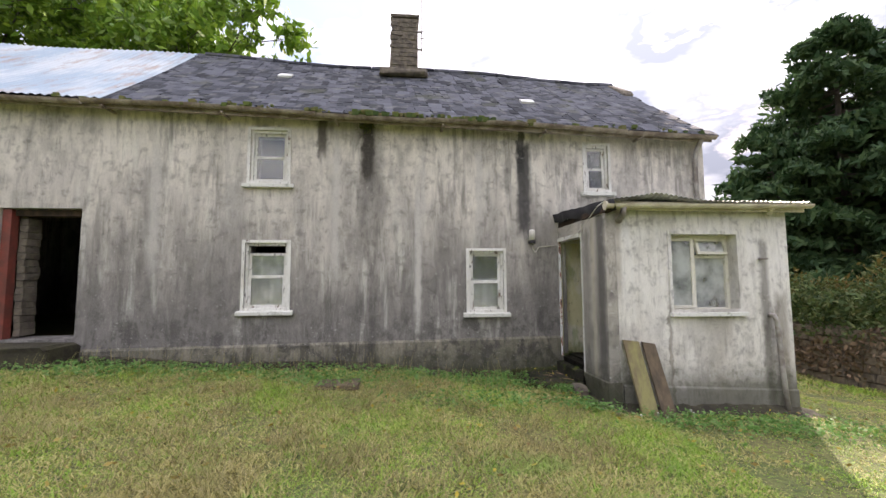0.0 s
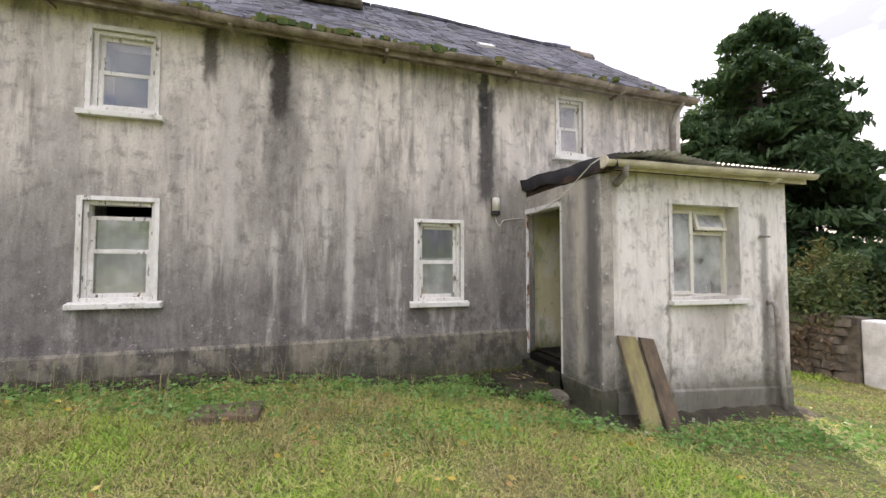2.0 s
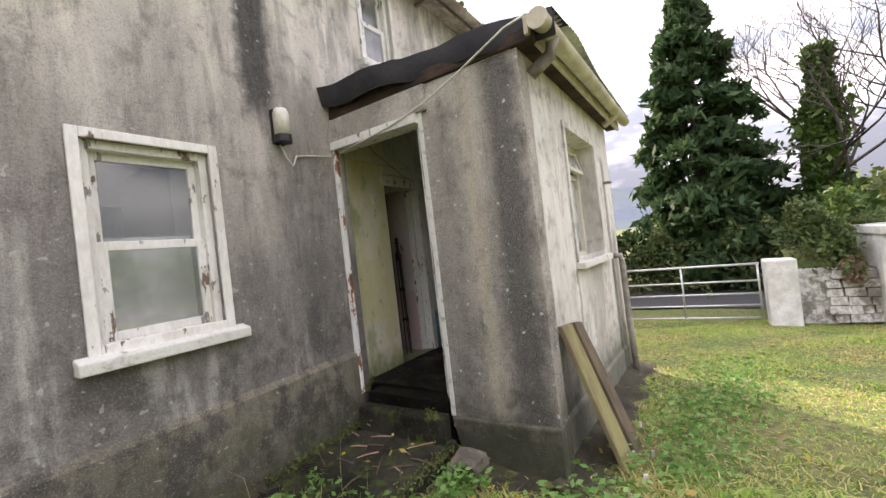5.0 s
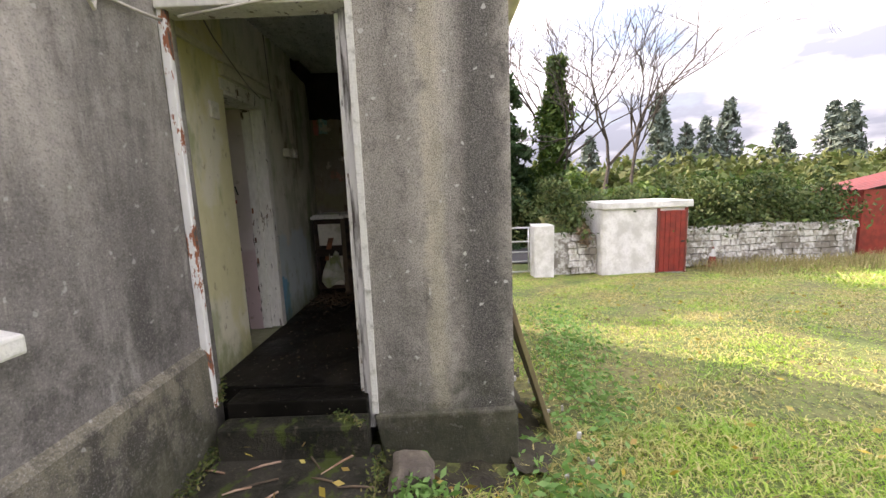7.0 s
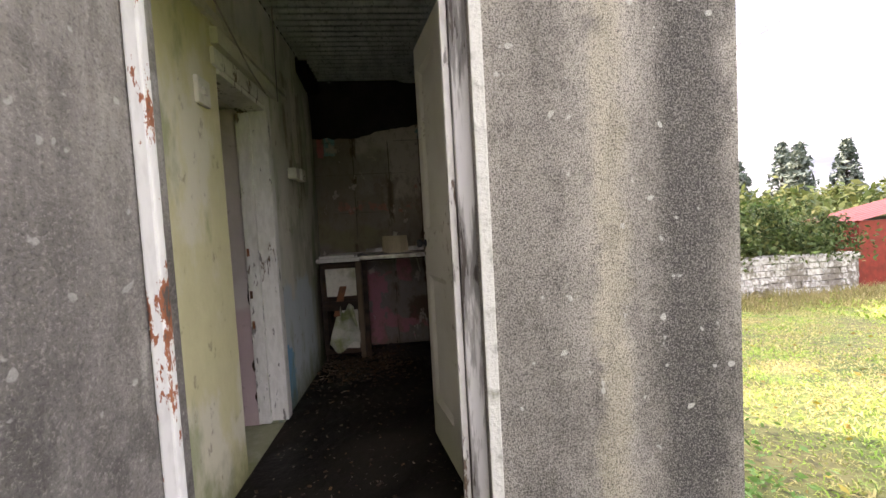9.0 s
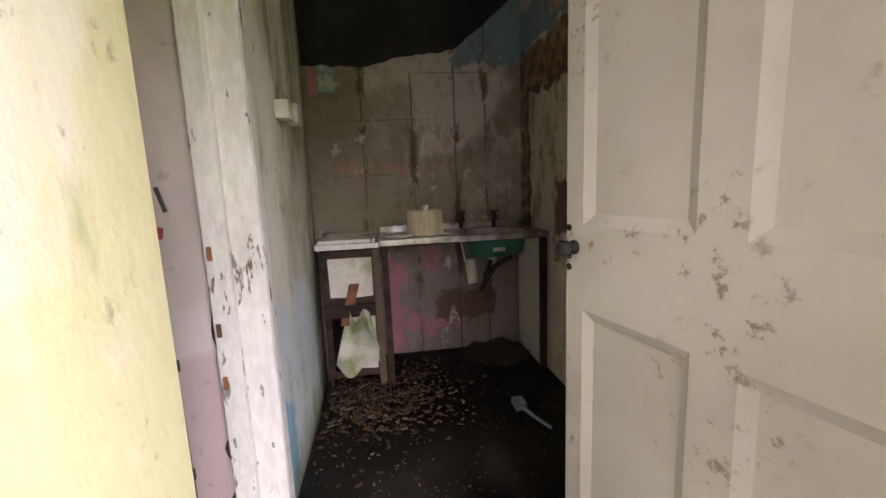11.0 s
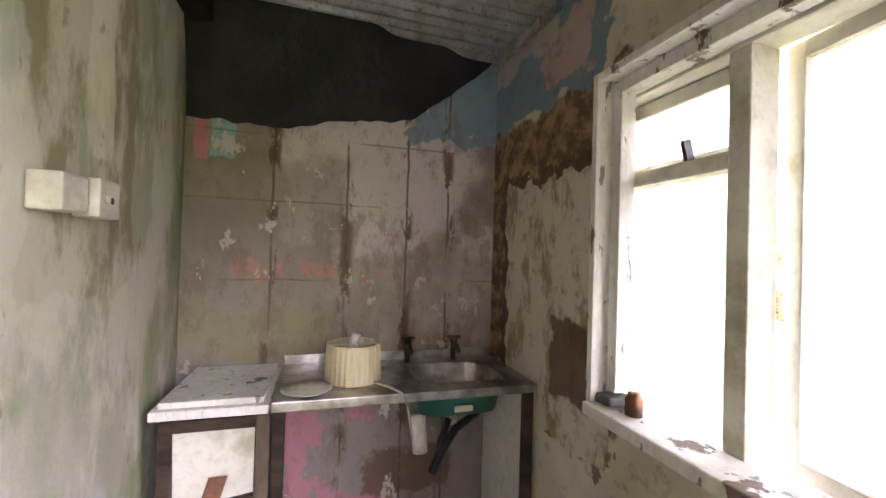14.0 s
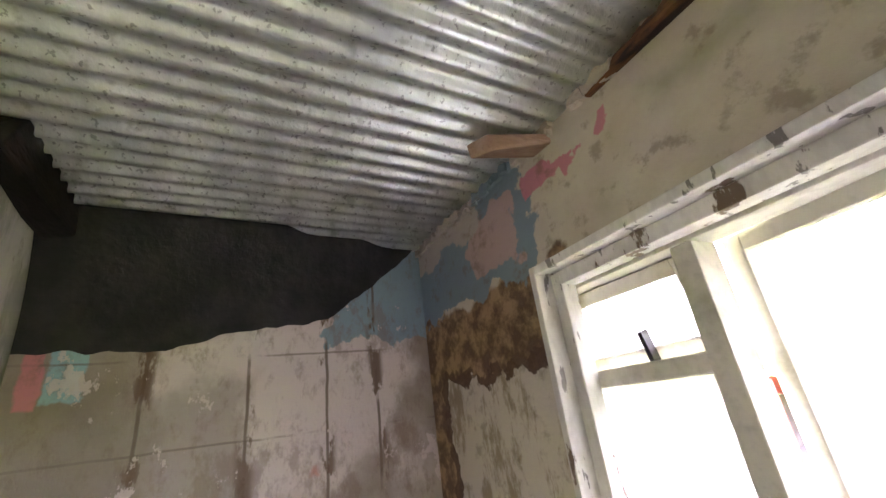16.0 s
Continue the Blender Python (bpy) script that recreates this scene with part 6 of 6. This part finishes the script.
def leaf_cloud(points, size, flat=0.0, droop=0.0, narrow=0.45):
    """Small leaf-shaped quads (two triangles folded) at the points."""
    n = len(points)
    a = R.normal(0, 1, (n, 3))
    a[:, 2] = a[:, 2] * (1 - flat) - droop
    a /= np.linalg.norm(a, axis=1)[:, None]
    b = np.cross(a, R.normal(0, 1, (n, 3)))
    b /= np.linalg.norm(b, axis=1)[:, None] + 1e-6
    s = (size * R.uniform(0.5, 1.4, n))[:, None]
    v = np.empty((n, 4, 3))
    v[:, 0] = points - a * s
    v[:, 1] = points + b * s * narrow
    v[:, 2] = points + a * s
    v[:, 3] = points - b * s * narrow
    return v.reshape(-1, 3), np.arange(n)[:, None] * 4 + np.array([[0, 1, 2, 3]]), np.zeros((0, 3), int)


# bare earth at the wall feet, moss on the slab, litter
bed = Mesh().grid(lambda x, q: (x, 7.08 - 0.36 * (1 - q), gz(x, 7.0) + 0.005 + 0.06 * q + 0.05 * noise.noise((x * 6, q * 4, 0)) - 0.05 * (1 - q)), np.arange(-5.0, 2.3, 0.06), np.linspace(0, 1, 7))
bed.grid(lambda x, q: (x, 5.40 - 0.34 * (1 - q), gz(x, 5.2) + 0.005 + 0.05 * q + 0.05 * noise.noise((x * 6, q * 4, 3)) - 0.05 * (1 - q)), np.arange(3.1, 6.5, 0.06), np.linspace(0, 1, 7))
bed.grid(lambda x, q: (x, 6.15 - 0.75 * (1 - q), gz(x, 5.8) - 0.01 + 0.05 * noise.noise((x * 6, q * 6, 5))), np.arange(2.6, 3.34, 0.06), np.linspace(0, 1, 14))
solo("soil_bed", bed, M_soil, "dark bare earth strewn along the wall feet", "soil", "structure", smooth=True)
pm = []
for (xa, ya, za), (xb, yb, zb), n_, sp in (((2.3, 6.15, 0.24), (3.2, 6.15, 0.24), 900, 0.03), ((2.3, 6.15, 0.24), (2.3, 7.05, 0.24), 700, 0.03), ((2.3, 7.05, 0.27), (3.25, 7.06, 0.3), 900, 0.03), ((3.16, 6.22, 0.44), (3.27, 6.4, 0.45), 160, 0.02), ((1.2, 7.06, 0.3), (2.4, 7.07, 0.26), 500, 0.05), ((3.3, 7.08, 0.52), (3.5, 7.19, 0.56), 260, 0.02)):
    f = R.uniform(0, 1, (n_, 1))
    pm.append(np.array([[xa, ya, za]]) * (1 - f) + np.array([[xb, yb, zb]]) * f + R.normal(0, sp, (n_, 3)) * np.array([[1, 1, 0.6]]))
pm = np.concatenate(pm)
tagged(new("moss_patches", np_mesh("moss_patches", *leaf_cloud(pm, 0.012, 0.3), M_moss)), "green moss on the slab edges and wall foot", "moss", "", "stuff")
rng = random.Random(61)
for i in range(16):
    x, y = rng.uniform(2.5, 3.15), rng.uniform(6.2, 7.0)
    an, ln = rng.uniform(0, 3.14), rng.uniform(0.05, 0.16)
    dx, dy = math.cos(an) * ln, math.sin(an) * ln
    solo("twig", Mesh().tube([(x - dx, y - dy, 0.262), (x, y + 0.006, 0.268), (x + dx * 0.8, y + dy * 0.9, 0.264)], [0.005, 0.006, 0.003], 5), M_plank2 if i % 3 else M_brokentimber, "broken twig lying on the wet slab", "twig", group="twigs on the slab")
for i in range(9):
    x, y, w = rng.uniform(2.7, 4.6), rng.uniform(4.85, 5.3), rng.uniform(0.01, 0.022)
    z = gz(x, y) + 0.035
    solo("plaster_chip", Mesh().box((x, y, z - 0.03), (x + w, y + w * 1.3, z + 0.012)), M_limestone, "pale chip of fallen plaster on the soil", "plaster chip", group="plaster chips by the wall", bevel=0.004, jitter=0.006)

# weeds, fallen leaves
pts = []
for cx_, cy_, n_, r_ in ((-4.4, 6.3, 900, 0.7), (-2.6, 6.5, 800, 0.8), (-0.8, 6.0, 900, 0.6), (0.9, 6.5, 700, 0.7), (2.0, 6.2, 700, 0.5), (4.2, 4.7, 700, 0.5), (5.4, 4.4, 800, 0.6), (3.0, 5.2, 500, 0.4), (1.5, 5.2, 600, 0.7), (2.2, 6.75, 500, 0.25), (2.9, 5.9, 400, 0.2), (-3.6, 6.75, 900, 0.9), (0.0, 6.8, 900, 1.0)):
    p = np.stack([R.normal(cx_, r_, n_), R.normal(cy_, r_ * 0.35, n_), np.zeros(n_)], 1)
    p = p[clear(p[:, 0], p[:, 1])]
    p[:, 2] = ground_z(p[:, 0], p[:, 1]) + R.uniform(0.02, 0.13, len(p))
    pts.append(p)
pts = np.concatenate(pts)
tagged(new("weeds", np_mesh("weeds", *leaf_cloud(pts, 0.028, 0.7), M_weed)), "low green weeds along the foot of the walls", "weeds", "", "stuff")
p = np.stack([R.uniform(-4, 9, 900), R.uniform(0, 7, 900), np.zeros(900)], 1)
p = p[clear(p[:, 0], p[:, 1])]
p[:, 2] = ground_z(p[:, 0], p[:, 1]) + R.uniform(0.02, 0.08, len(p))
q2 = np.stack([R.normal(3.05, 0.25, 70), R.normal(6.1, 0.5, 70), np.zeros(70)], 1)
q2[:, 2] = np.where((q2[:, 0] > 2.55) & (q2[:, 1] > 6.1) & (q2[:, 1] < 7.07), 0.385, ground_z(q2[:, 0], q2[:, 1]) + 0.05)
q2 = q2[(q2[:, 0] < 3.08) & (q2[:, 1] < 7.0)]
tagged(new("fallen_leaves", np_mesh("fallen_leaves", *leaf_cloud(np.concatenate([p, q2]), 0.03, 0.85), M_leaf)), "yellow and brown fallen leaves", "leaves", "", "stuff")


def foliage(name, parent, pts, size, mat, label="", **kw):
    ob = new(name, np_mesh(name, *leaf_cloud(pts, size, **kw), mat))
    if parent is not None:
        ob.parent = parent
        ob.matrix_parent_inverse = Matrix.Translation(-Vector(parent.location))
    return tagged(ob, label)


def conifer(x, y, h, r, n, label, base=0.8, size=0.2, tilt=0.35, mat=None, bulge=0.75):
    """A spruce: tapered trunk, drooping whorls of boughs, needles in sprays along them."""
    z = gz(x, y)
    t = thing("conifer_tree", (x, y, z), label, "tree")
    tr = Mesh().tube([(x, y, z - 0.2), (x, y, z + h * 0.5), (x, y, z + h * 0.97)], [0.28, 0.17, 0.02], 9)
    pts = []
    nb = int(h * 17)
    for i in range(nb):
        f = (i + R.uniform(0, 1)) / nb
        zz = z + base + (h - base) * f
        L = r * (1 - f) ** bulge * R.uniform(0.7, 1.12) + 0.25
        an = R.uniform(0, 6.283)
        tip = np.array([math.cos(an) * L, math.sin(an) * L, -tilt * L + 0.15])
        tr.tube([(x, y, zz), (x + tip[0] * 0.5, y + tip[1] * 0.5, zz + tip[2] * 0.3), (x + tip[0], y + tip[1], zz + tip[2])], [0.04, 0.025, 0.008], 4, False)
        m = max(8, int(n / nb * (0.3 + 1.4 * (1 - f))))
        s = R.uniform(0.15, 1.08, m) ** 0.7
        side = R.normal(0, 0.16 + 0.22 * L * 0.35, m) * (0.35 + s * 0.6)
        pts.append(np.stack([x + tip[0] * s - math.sin(an) * side, y + tip[1] * s + math.cos(an) * side, zz + tip[2] * s ** 1.5 - np.abs(side) * 0.35 + R.normal(0, 0.09, m)], 1))
    part("trunk", tr, M_bark, t)
    foliage("crown", t, np.concatenate(pts), size, mat or M_conifer, droop=0.5, narrow=0.35)
    return t


def branchy(x, y, h, lean, seed, label, levels=5, spread=0.55, leaves=0, mat=None, size=0.1, ivy=0.0, r0=0.12):
    """A broadleaf tree: forking limbs, bare or with leaves at the twigs; ivy clothes the stem up to that height."""
    rg = random.Random(seed)
    z = gz(x, y)
    t = thing("ivy_clad_tree" if ivy else ("leafy_tree" if leaves else "bare_tree"), (x, y, z), label, "tree")
    m, tips, stem = Mesh(), [], []

    def grow(p, d, length, rad, lev):
        mid = p + d * length * 0.5 + Vector((rg.gauss(0, 1), rg.gauss(0, 1), rg.gauss(0, 0.5))) * length * 0.05
        end = p + d * length
        m.tube([p, mid, end], [rad, rad * 0.85, rad * 0.68], 6 if lev < 2 else 4, False)
        stem.append((p, end, rad))
        if lev >= levels:
            tips.append(end)
            return
        if lev >= levels - 2:
            tips.append(mid)
        for i in range(3 if (lev > 0 and rg.random() < 0.65) else 2):
            nd = (d + Vector((rg.gauss(0, spread), rg.gauss(0, spread), rg.gauss(0.12, spread * 0.5)))).normalized()
            grow(end if i == 0 or rg.random() < 0.5 else mid, nd, length * rg.uniform(0.62, 0.9), rad * 0.62, lev + 1)

    grow(Vector((x, y, z - 0.1)), Vector((lean[0], lean[1], 1)).normalized(), h * 0.27, r0, 0)
    part("trunk", m, M_bark, t)
    if leaves:
        tp_ = np.array([tuple(p) for p in tips])
        pts = tp_[R.integers(0, len(tp_), leaves)] + R.normal(0, 0.28, (leaves, 3))
        foliage("crown", t, pts, size, mat or M_green)
    if ivy:
        n = 9000
        f = R.uniform(0, 1, n)
        an, rr = R.uniform(0, 6.283, n), (0.25 + 0.75 * np.abs(R.normal(0, 0.6, n))) * (1.0 - 0.8 * f) * 0.95 + 0.12
        lump = 1 + 0.35 * np.sin(f * 17 + an * 2)
        pts = np.stack([x + lean[0] * ivy * f + np.cos(an) * rr * lump, y + lean[1] * ivy * f + np.sin(an) * rr * lump, z + ivy * f], 1)
        foliage("ivy", t, pts, 0.13, M_ivy, "dense green ivy")
    return t


def shrub_row(name, p0, p1, h, w, n, mat, label, size=0.09, z_add=0.0, tags="hedge"):
    """A row of shrubs with an uneven top: leaves set around many stems."""
    f = R.uniform(0, 1, n)
    x, y = p0[0] + (p1[0] - p0[0]) * f, p0[1] + (p1[1] - p0[1]) * f
    L = math.hypot(p1[0] - p0[0], p1[1] - p0[1])
    top = h * (0.75 + 0.25 * np.sin(f * L * 2.1 + h) * np.cos(f * L * 0.9) + 0.12 * np.sin(f * L * 6.3))
    u = R.normal(0, 0.42, n)
    k_ = R.uniform(0, 1, n) ** 0.6
    nx, ny = -(p1[1] - p0[1]) / L, (p1[0] - p0[0]) / L
    ww = w * (1 - 0.55 * k_) * (1 + 0.3 * np.sin(f * L * 3.7 + k_ * 5))
    pts = np.stack([x + nx * u * ww, y + ny * u * ww, ground_z(x, y) + z_add + top * k_ + R.normal(0, 0.05, n)], 1)
    inside = (pts[:, 0] < 12.6) & (pts[:, 0] > 10.2) & (pts[:, 1] > -0.5) & (pts[:, 1] < 2.1) & (pts[:, 2] < gz(11.3, 0.5) + 1.85)
    return tagged(new(name, np_mesh(name, *leaf_cloud(pts[~inside], size), mat)), label, tags, "", "stuff")


conifer(17.9, 13.9, 12.9, 5.0, 60000, "large dark spruce behind the boundary wall", 0.6, 0.19, 0.08, bulge=0.55)
conifer(16.0, 15.0, 8.8, 3.8, 22000, "lower dark spruce beside the tall one", 0.4, 0.22, 0.12, bulge=0.55)
conifer(20.5, 14.2, 11.5, 4.6, 20000, "dark spruce standing close to its neighbour", 0.6, 0.26)
conifer(19.2, 4.3, 11.2, 2.9, 32000, "tall dark conifer beyond the road", 0.5, 0.22, 0.3)
branchy(18.6, 1.2, 11.5, (0.0, -0.05), 5, "bare tree with its stem thickly clad in ivy", 6, 0.5, ivy=7.5)
branchy(18.8, -0.9, 12.0, (0.1, -0.22), 12, "leafless tree with fine spreading branches", 7, 0.5)
branchy(19.6, 0.4, 12.5, (0.0, 0.06), 31, "leafless tree with fine upright branches", 7, 0.45)
branchy(19.5, -2.4, 10.0, (0.0, -0.15), 17, "small leafless tree by the hedge", 6, 0.5)
shrub_row("hedge", (17.3, 22), (17.0, 1.5), 2.6, 1.6, 26000, M_hedge, "clipped dark roadside hedge", 0.10)
shrub_row("hedge", (17.0, 1.5), (16.5, -16), 2.5, 2.0, 12000, M_hedge, "overgrown roadside hedge", 0.12)
bank = Mesh().grid(lambda t, q: (wall_line(t)[0] + 0.3 + 1.5 * q, wall_line(t)[1], gz(*wall_line(t)) + 0.9 + 0.5 * math.sin(q * 2.6) + 0.1 * math.sin(t * 3)), np.linspace(-0.1, 8.3, 24), np.linspace(0, 1, 6))
solo("earth_bank", bank, M_ground, "earth bank behind the yard wall", "bank", "structure", smooth=True)
shrub_row("shrubs", (11.75, 3.0), (12.6, -5.3), 1.35, 1.5, 26000, M_hedge, "dense green shrubs growing over the yard wall", 0.06, 0.95, "shrubs")
shrub_row("shrubs", (12.6, 2.2), (13.6, -5.2), 1.7, 1.6, 12000, M_ivy, "taller green shrubs behind the yard wall", 0.08, 0.85, "shrubs")
shrub_row("brush", (11.15, 2.4), (11.25, 1.9), 0.4, 0.4, 600, M_twig, "brown dead creeper hanging over the wall", 0.06, 0.75, "creeper")
shrub_row("shrubs", (10.6, 6.9), (10.3, 17.5), 1.5, 1.3, 20000, M_hedge, "dark shrubs and creeper on the boundary wall", 0.06, 1.0, "shrubs")
shrub_row("shrubs", (11.6, 8.0), (11.4, 18), 1.6, 1.3, 9000, M_autumn, "russet and yellow autumn shrubs behind the wall", 0.07, 1.3, "shrubs")
shrub_row("brush", (10.35, 7.2), (10.15, 15), 1.1, 0.5, 6000, M_twig, "brown brambles over the stone wall", 0.06, 0.1, "brambles")
rg = random.Random(2)
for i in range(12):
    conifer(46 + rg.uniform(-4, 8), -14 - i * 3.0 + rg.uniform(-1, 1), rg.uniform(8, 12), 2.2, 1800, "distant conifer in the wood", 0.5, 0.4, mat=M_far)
shrub_row("woodland", (30, 6), (34, -50), 4.2, 5, 16000, M_thicket, "distant green and orange autumn woodland", 0.35, 0, "woodland")
shrub_row("woodland", (26, -6), (24, -45), 2.7, 4, 12000, M_thicket, "distant green thicket", 0.28, 0, "woodland")
# Added tree rows outside the view, there for the windows to reflect.
shrub_row("woodland", (24, -40), (-30, -38), 6.0, 5, 16000, M_green, "added trees out of view, mirrored in the window panes", 0.4, 0, "woodland")
shrub_row("woodland", (-30, -38), (-32, 10), 5.0, 5, 9000, M_green, "added trees out of view, mirrored in the window panes", 0.4, 0, "woodland")
for i, (x, y, h) in enumerate(((-10.2, 17.0, 12.5), (-12.2, 17.2, 15.5), (-14.6, 17.0, 17.5), (-17.0, 17.0, 18.0))):
    branchy(x, y, h, (0.02, 0.0), 40 + i, "bright green leafy tree behind the house", 5, 0.5, 16000, M_green, 0.17, r0=0.2)
shrub_row("brush", (-11.2, 15.2), (-16.5, 14.5), 9.2, 2.2, 9000, M_twig, "brown dead brush behind the barn", 0.2, 0, "brush")
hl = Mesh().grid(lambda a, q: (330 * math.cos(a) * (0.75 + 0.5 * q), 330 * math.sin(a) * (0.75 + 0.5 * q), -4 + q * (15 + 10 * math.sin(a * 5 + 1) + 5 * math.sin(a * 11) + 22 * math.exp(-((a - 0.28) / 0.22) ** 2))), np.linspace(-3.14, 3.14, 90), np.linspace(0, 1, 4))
solo("backdrop_hills", hl, M_hill, "distant hills tinted blue-green for haze", "hills", "structure", smooth=True)

# ---- slates, stones: pieces ----
rng = random.Random(77)
SW, ROWS_S = 0.30, 24
variants = []
for i in range(6):
    w, l = SW * rng.uniform(0.9, 0.985), 0.36
    variants.append(Mesh().hexa([(0, 0, 0), (w, 0, 0), (w, l, 0), (0, l, 0), (rng.uniform(0, 0.02), 0, 0.032), (w - rng.uniform(0, 0.02), 0, 0.032), (w, l, 0.006), (0, l, 0.006)]).data("slate", M_slate))
rest = Mesh()
count = 0
for r_ in range(ROWS_S):
    s = r_ / ROWS_S
    off = (r_ % 2) * SW / 2
    i = 0
    x = -4.95 - 0.35 * s + off
    while x < XR + 0.02 - SW * 0.5:
        if rng.random() > 0.012:
            p, q = Vector(slope(x, s - 0.01, 0.008)), Vector(slope(x, min(1.03, s + 0.07), 0.008))
            fy = (q - p).normalized()
            fx = Vector((1, 0, -0.024)).normalized()
            fz = fx.cross(fy).normalized()
            skew = rng.gauss(0, 0.025) if rng.random() < 0.85 else rng.gauss(0, 0.14)
            slip = -0.03 * abs(rng.gauss(0, 1))
            M = Matrix(((fx.x, fy.x, fz.x, p.x), (fx.y, fy.y, fz.y, p.y), (fx.z, fy.z, fz.z, p.z), (0, 0, 0, 1))) @ pose(0, slip, 0.004 * (i % 2) + 0.002, 2.5 + rng.uniform(0, 2.5), 0, math.degrees(skew))
            if r_ < 8 and count < 300:
                ob = new("slate", variants[rng.randrange(6)])
                ob.parent = roof
                ob.matrix_basis = M
                count += 1
            else:
                b = len(rest.v)
                rest.v += [tuple(M @ v.co) for v in variants[rng.randrange(6)].vertices]
                rest.f += [tuple(b + k_ for k_ in qd) for qd in ((0, 3, 2, 1), (4, 5, 6, 7), (0, 1, 5, 4), (1, 2, 6, 5), (2, 3, 7, 6), (3, 0, 4, 7))]
        x += SW
        i += 1
far = new("slates", rest.data("slates", M_slate_far))
far.parent = roof
far["kind"] = "stuff"

stone_meshes = []
for i in range(5):
    stone_meshes.append(Mesh().hexa([(-0.5, -0.5, -0.5), (0.5, -0.45, -0.5), (0.48, 0.5, -0.45), (-0.5, 0.5, -0.5), (-0.45, -0.42, 0.45), (0.42, -0.46, 0.5), (0.44, 0.42, 0.44), (-0.42, 0.46, 0.5)]).data("stone", M_limestone, 0.09, False, 0.05))
count = 0
t = 0.35
for lev in range(6):
    t = 0.35 + rng.uniform(0, 0.1)
    while t < 8.2:
        w = rng.uniform(0.16, 0.34)
        x, y = wall_line(t)
        if not (-0.22 < y - w and y < 1.95) and count < 260:
            ob = new("stone", stone_meshes[rng.randrange(5)])
            ob.parent = ywall
            ob.matrix_basis = Matrix.LocRotScale((x + 0.03, y - w / 2, gz(x, y) + 0.1 + lev * 0.165), Euler((0, rng.gauss(0, 0.06), rng.gauss(0, 0.06))), (rng.uniform(0.2, 0.26), w * 0.97, 0.16))
            count += 1
        t += w
dark_stones = []
for i in range(5):
    dark_stones.append(Mesh().hexa([(-0.5, -0.5, -0.5), (0.5, -0.45, -0.5), (0.48, 0.5, -0.45), (-0.5, 0.5, -0.5), (-0.45, -0.42, 0.45), (0.42, -0.46, 0.5), (0.44, 0.42, 0.44), (-0.42, 0.46, 0.5)]).data("stone", M_stone, 0.09, False, 0.05))
for lev in range(7):
    t = rng.uniform(0, 0.2)
    while t < 7:
        w = rng.uniform(0.18, 0.4)
        x, y = 10.38 - 0.02 * t, 6.95 + t
        ob = new("stone", dark_stones[rng.randrange(5)])
        ob.parent = bwall
        ob.matrix_basis = Matrix.LocRotScale((x, y + w / 2, gz(x, y) + 0.08 + lev * 0.18), Euler((0, rng.gauss(0, 0.06), rng.gauss(0, 0.06))), (rng.uniform(0.16, 0.24), w * 0.96, 0.17))
        t += w
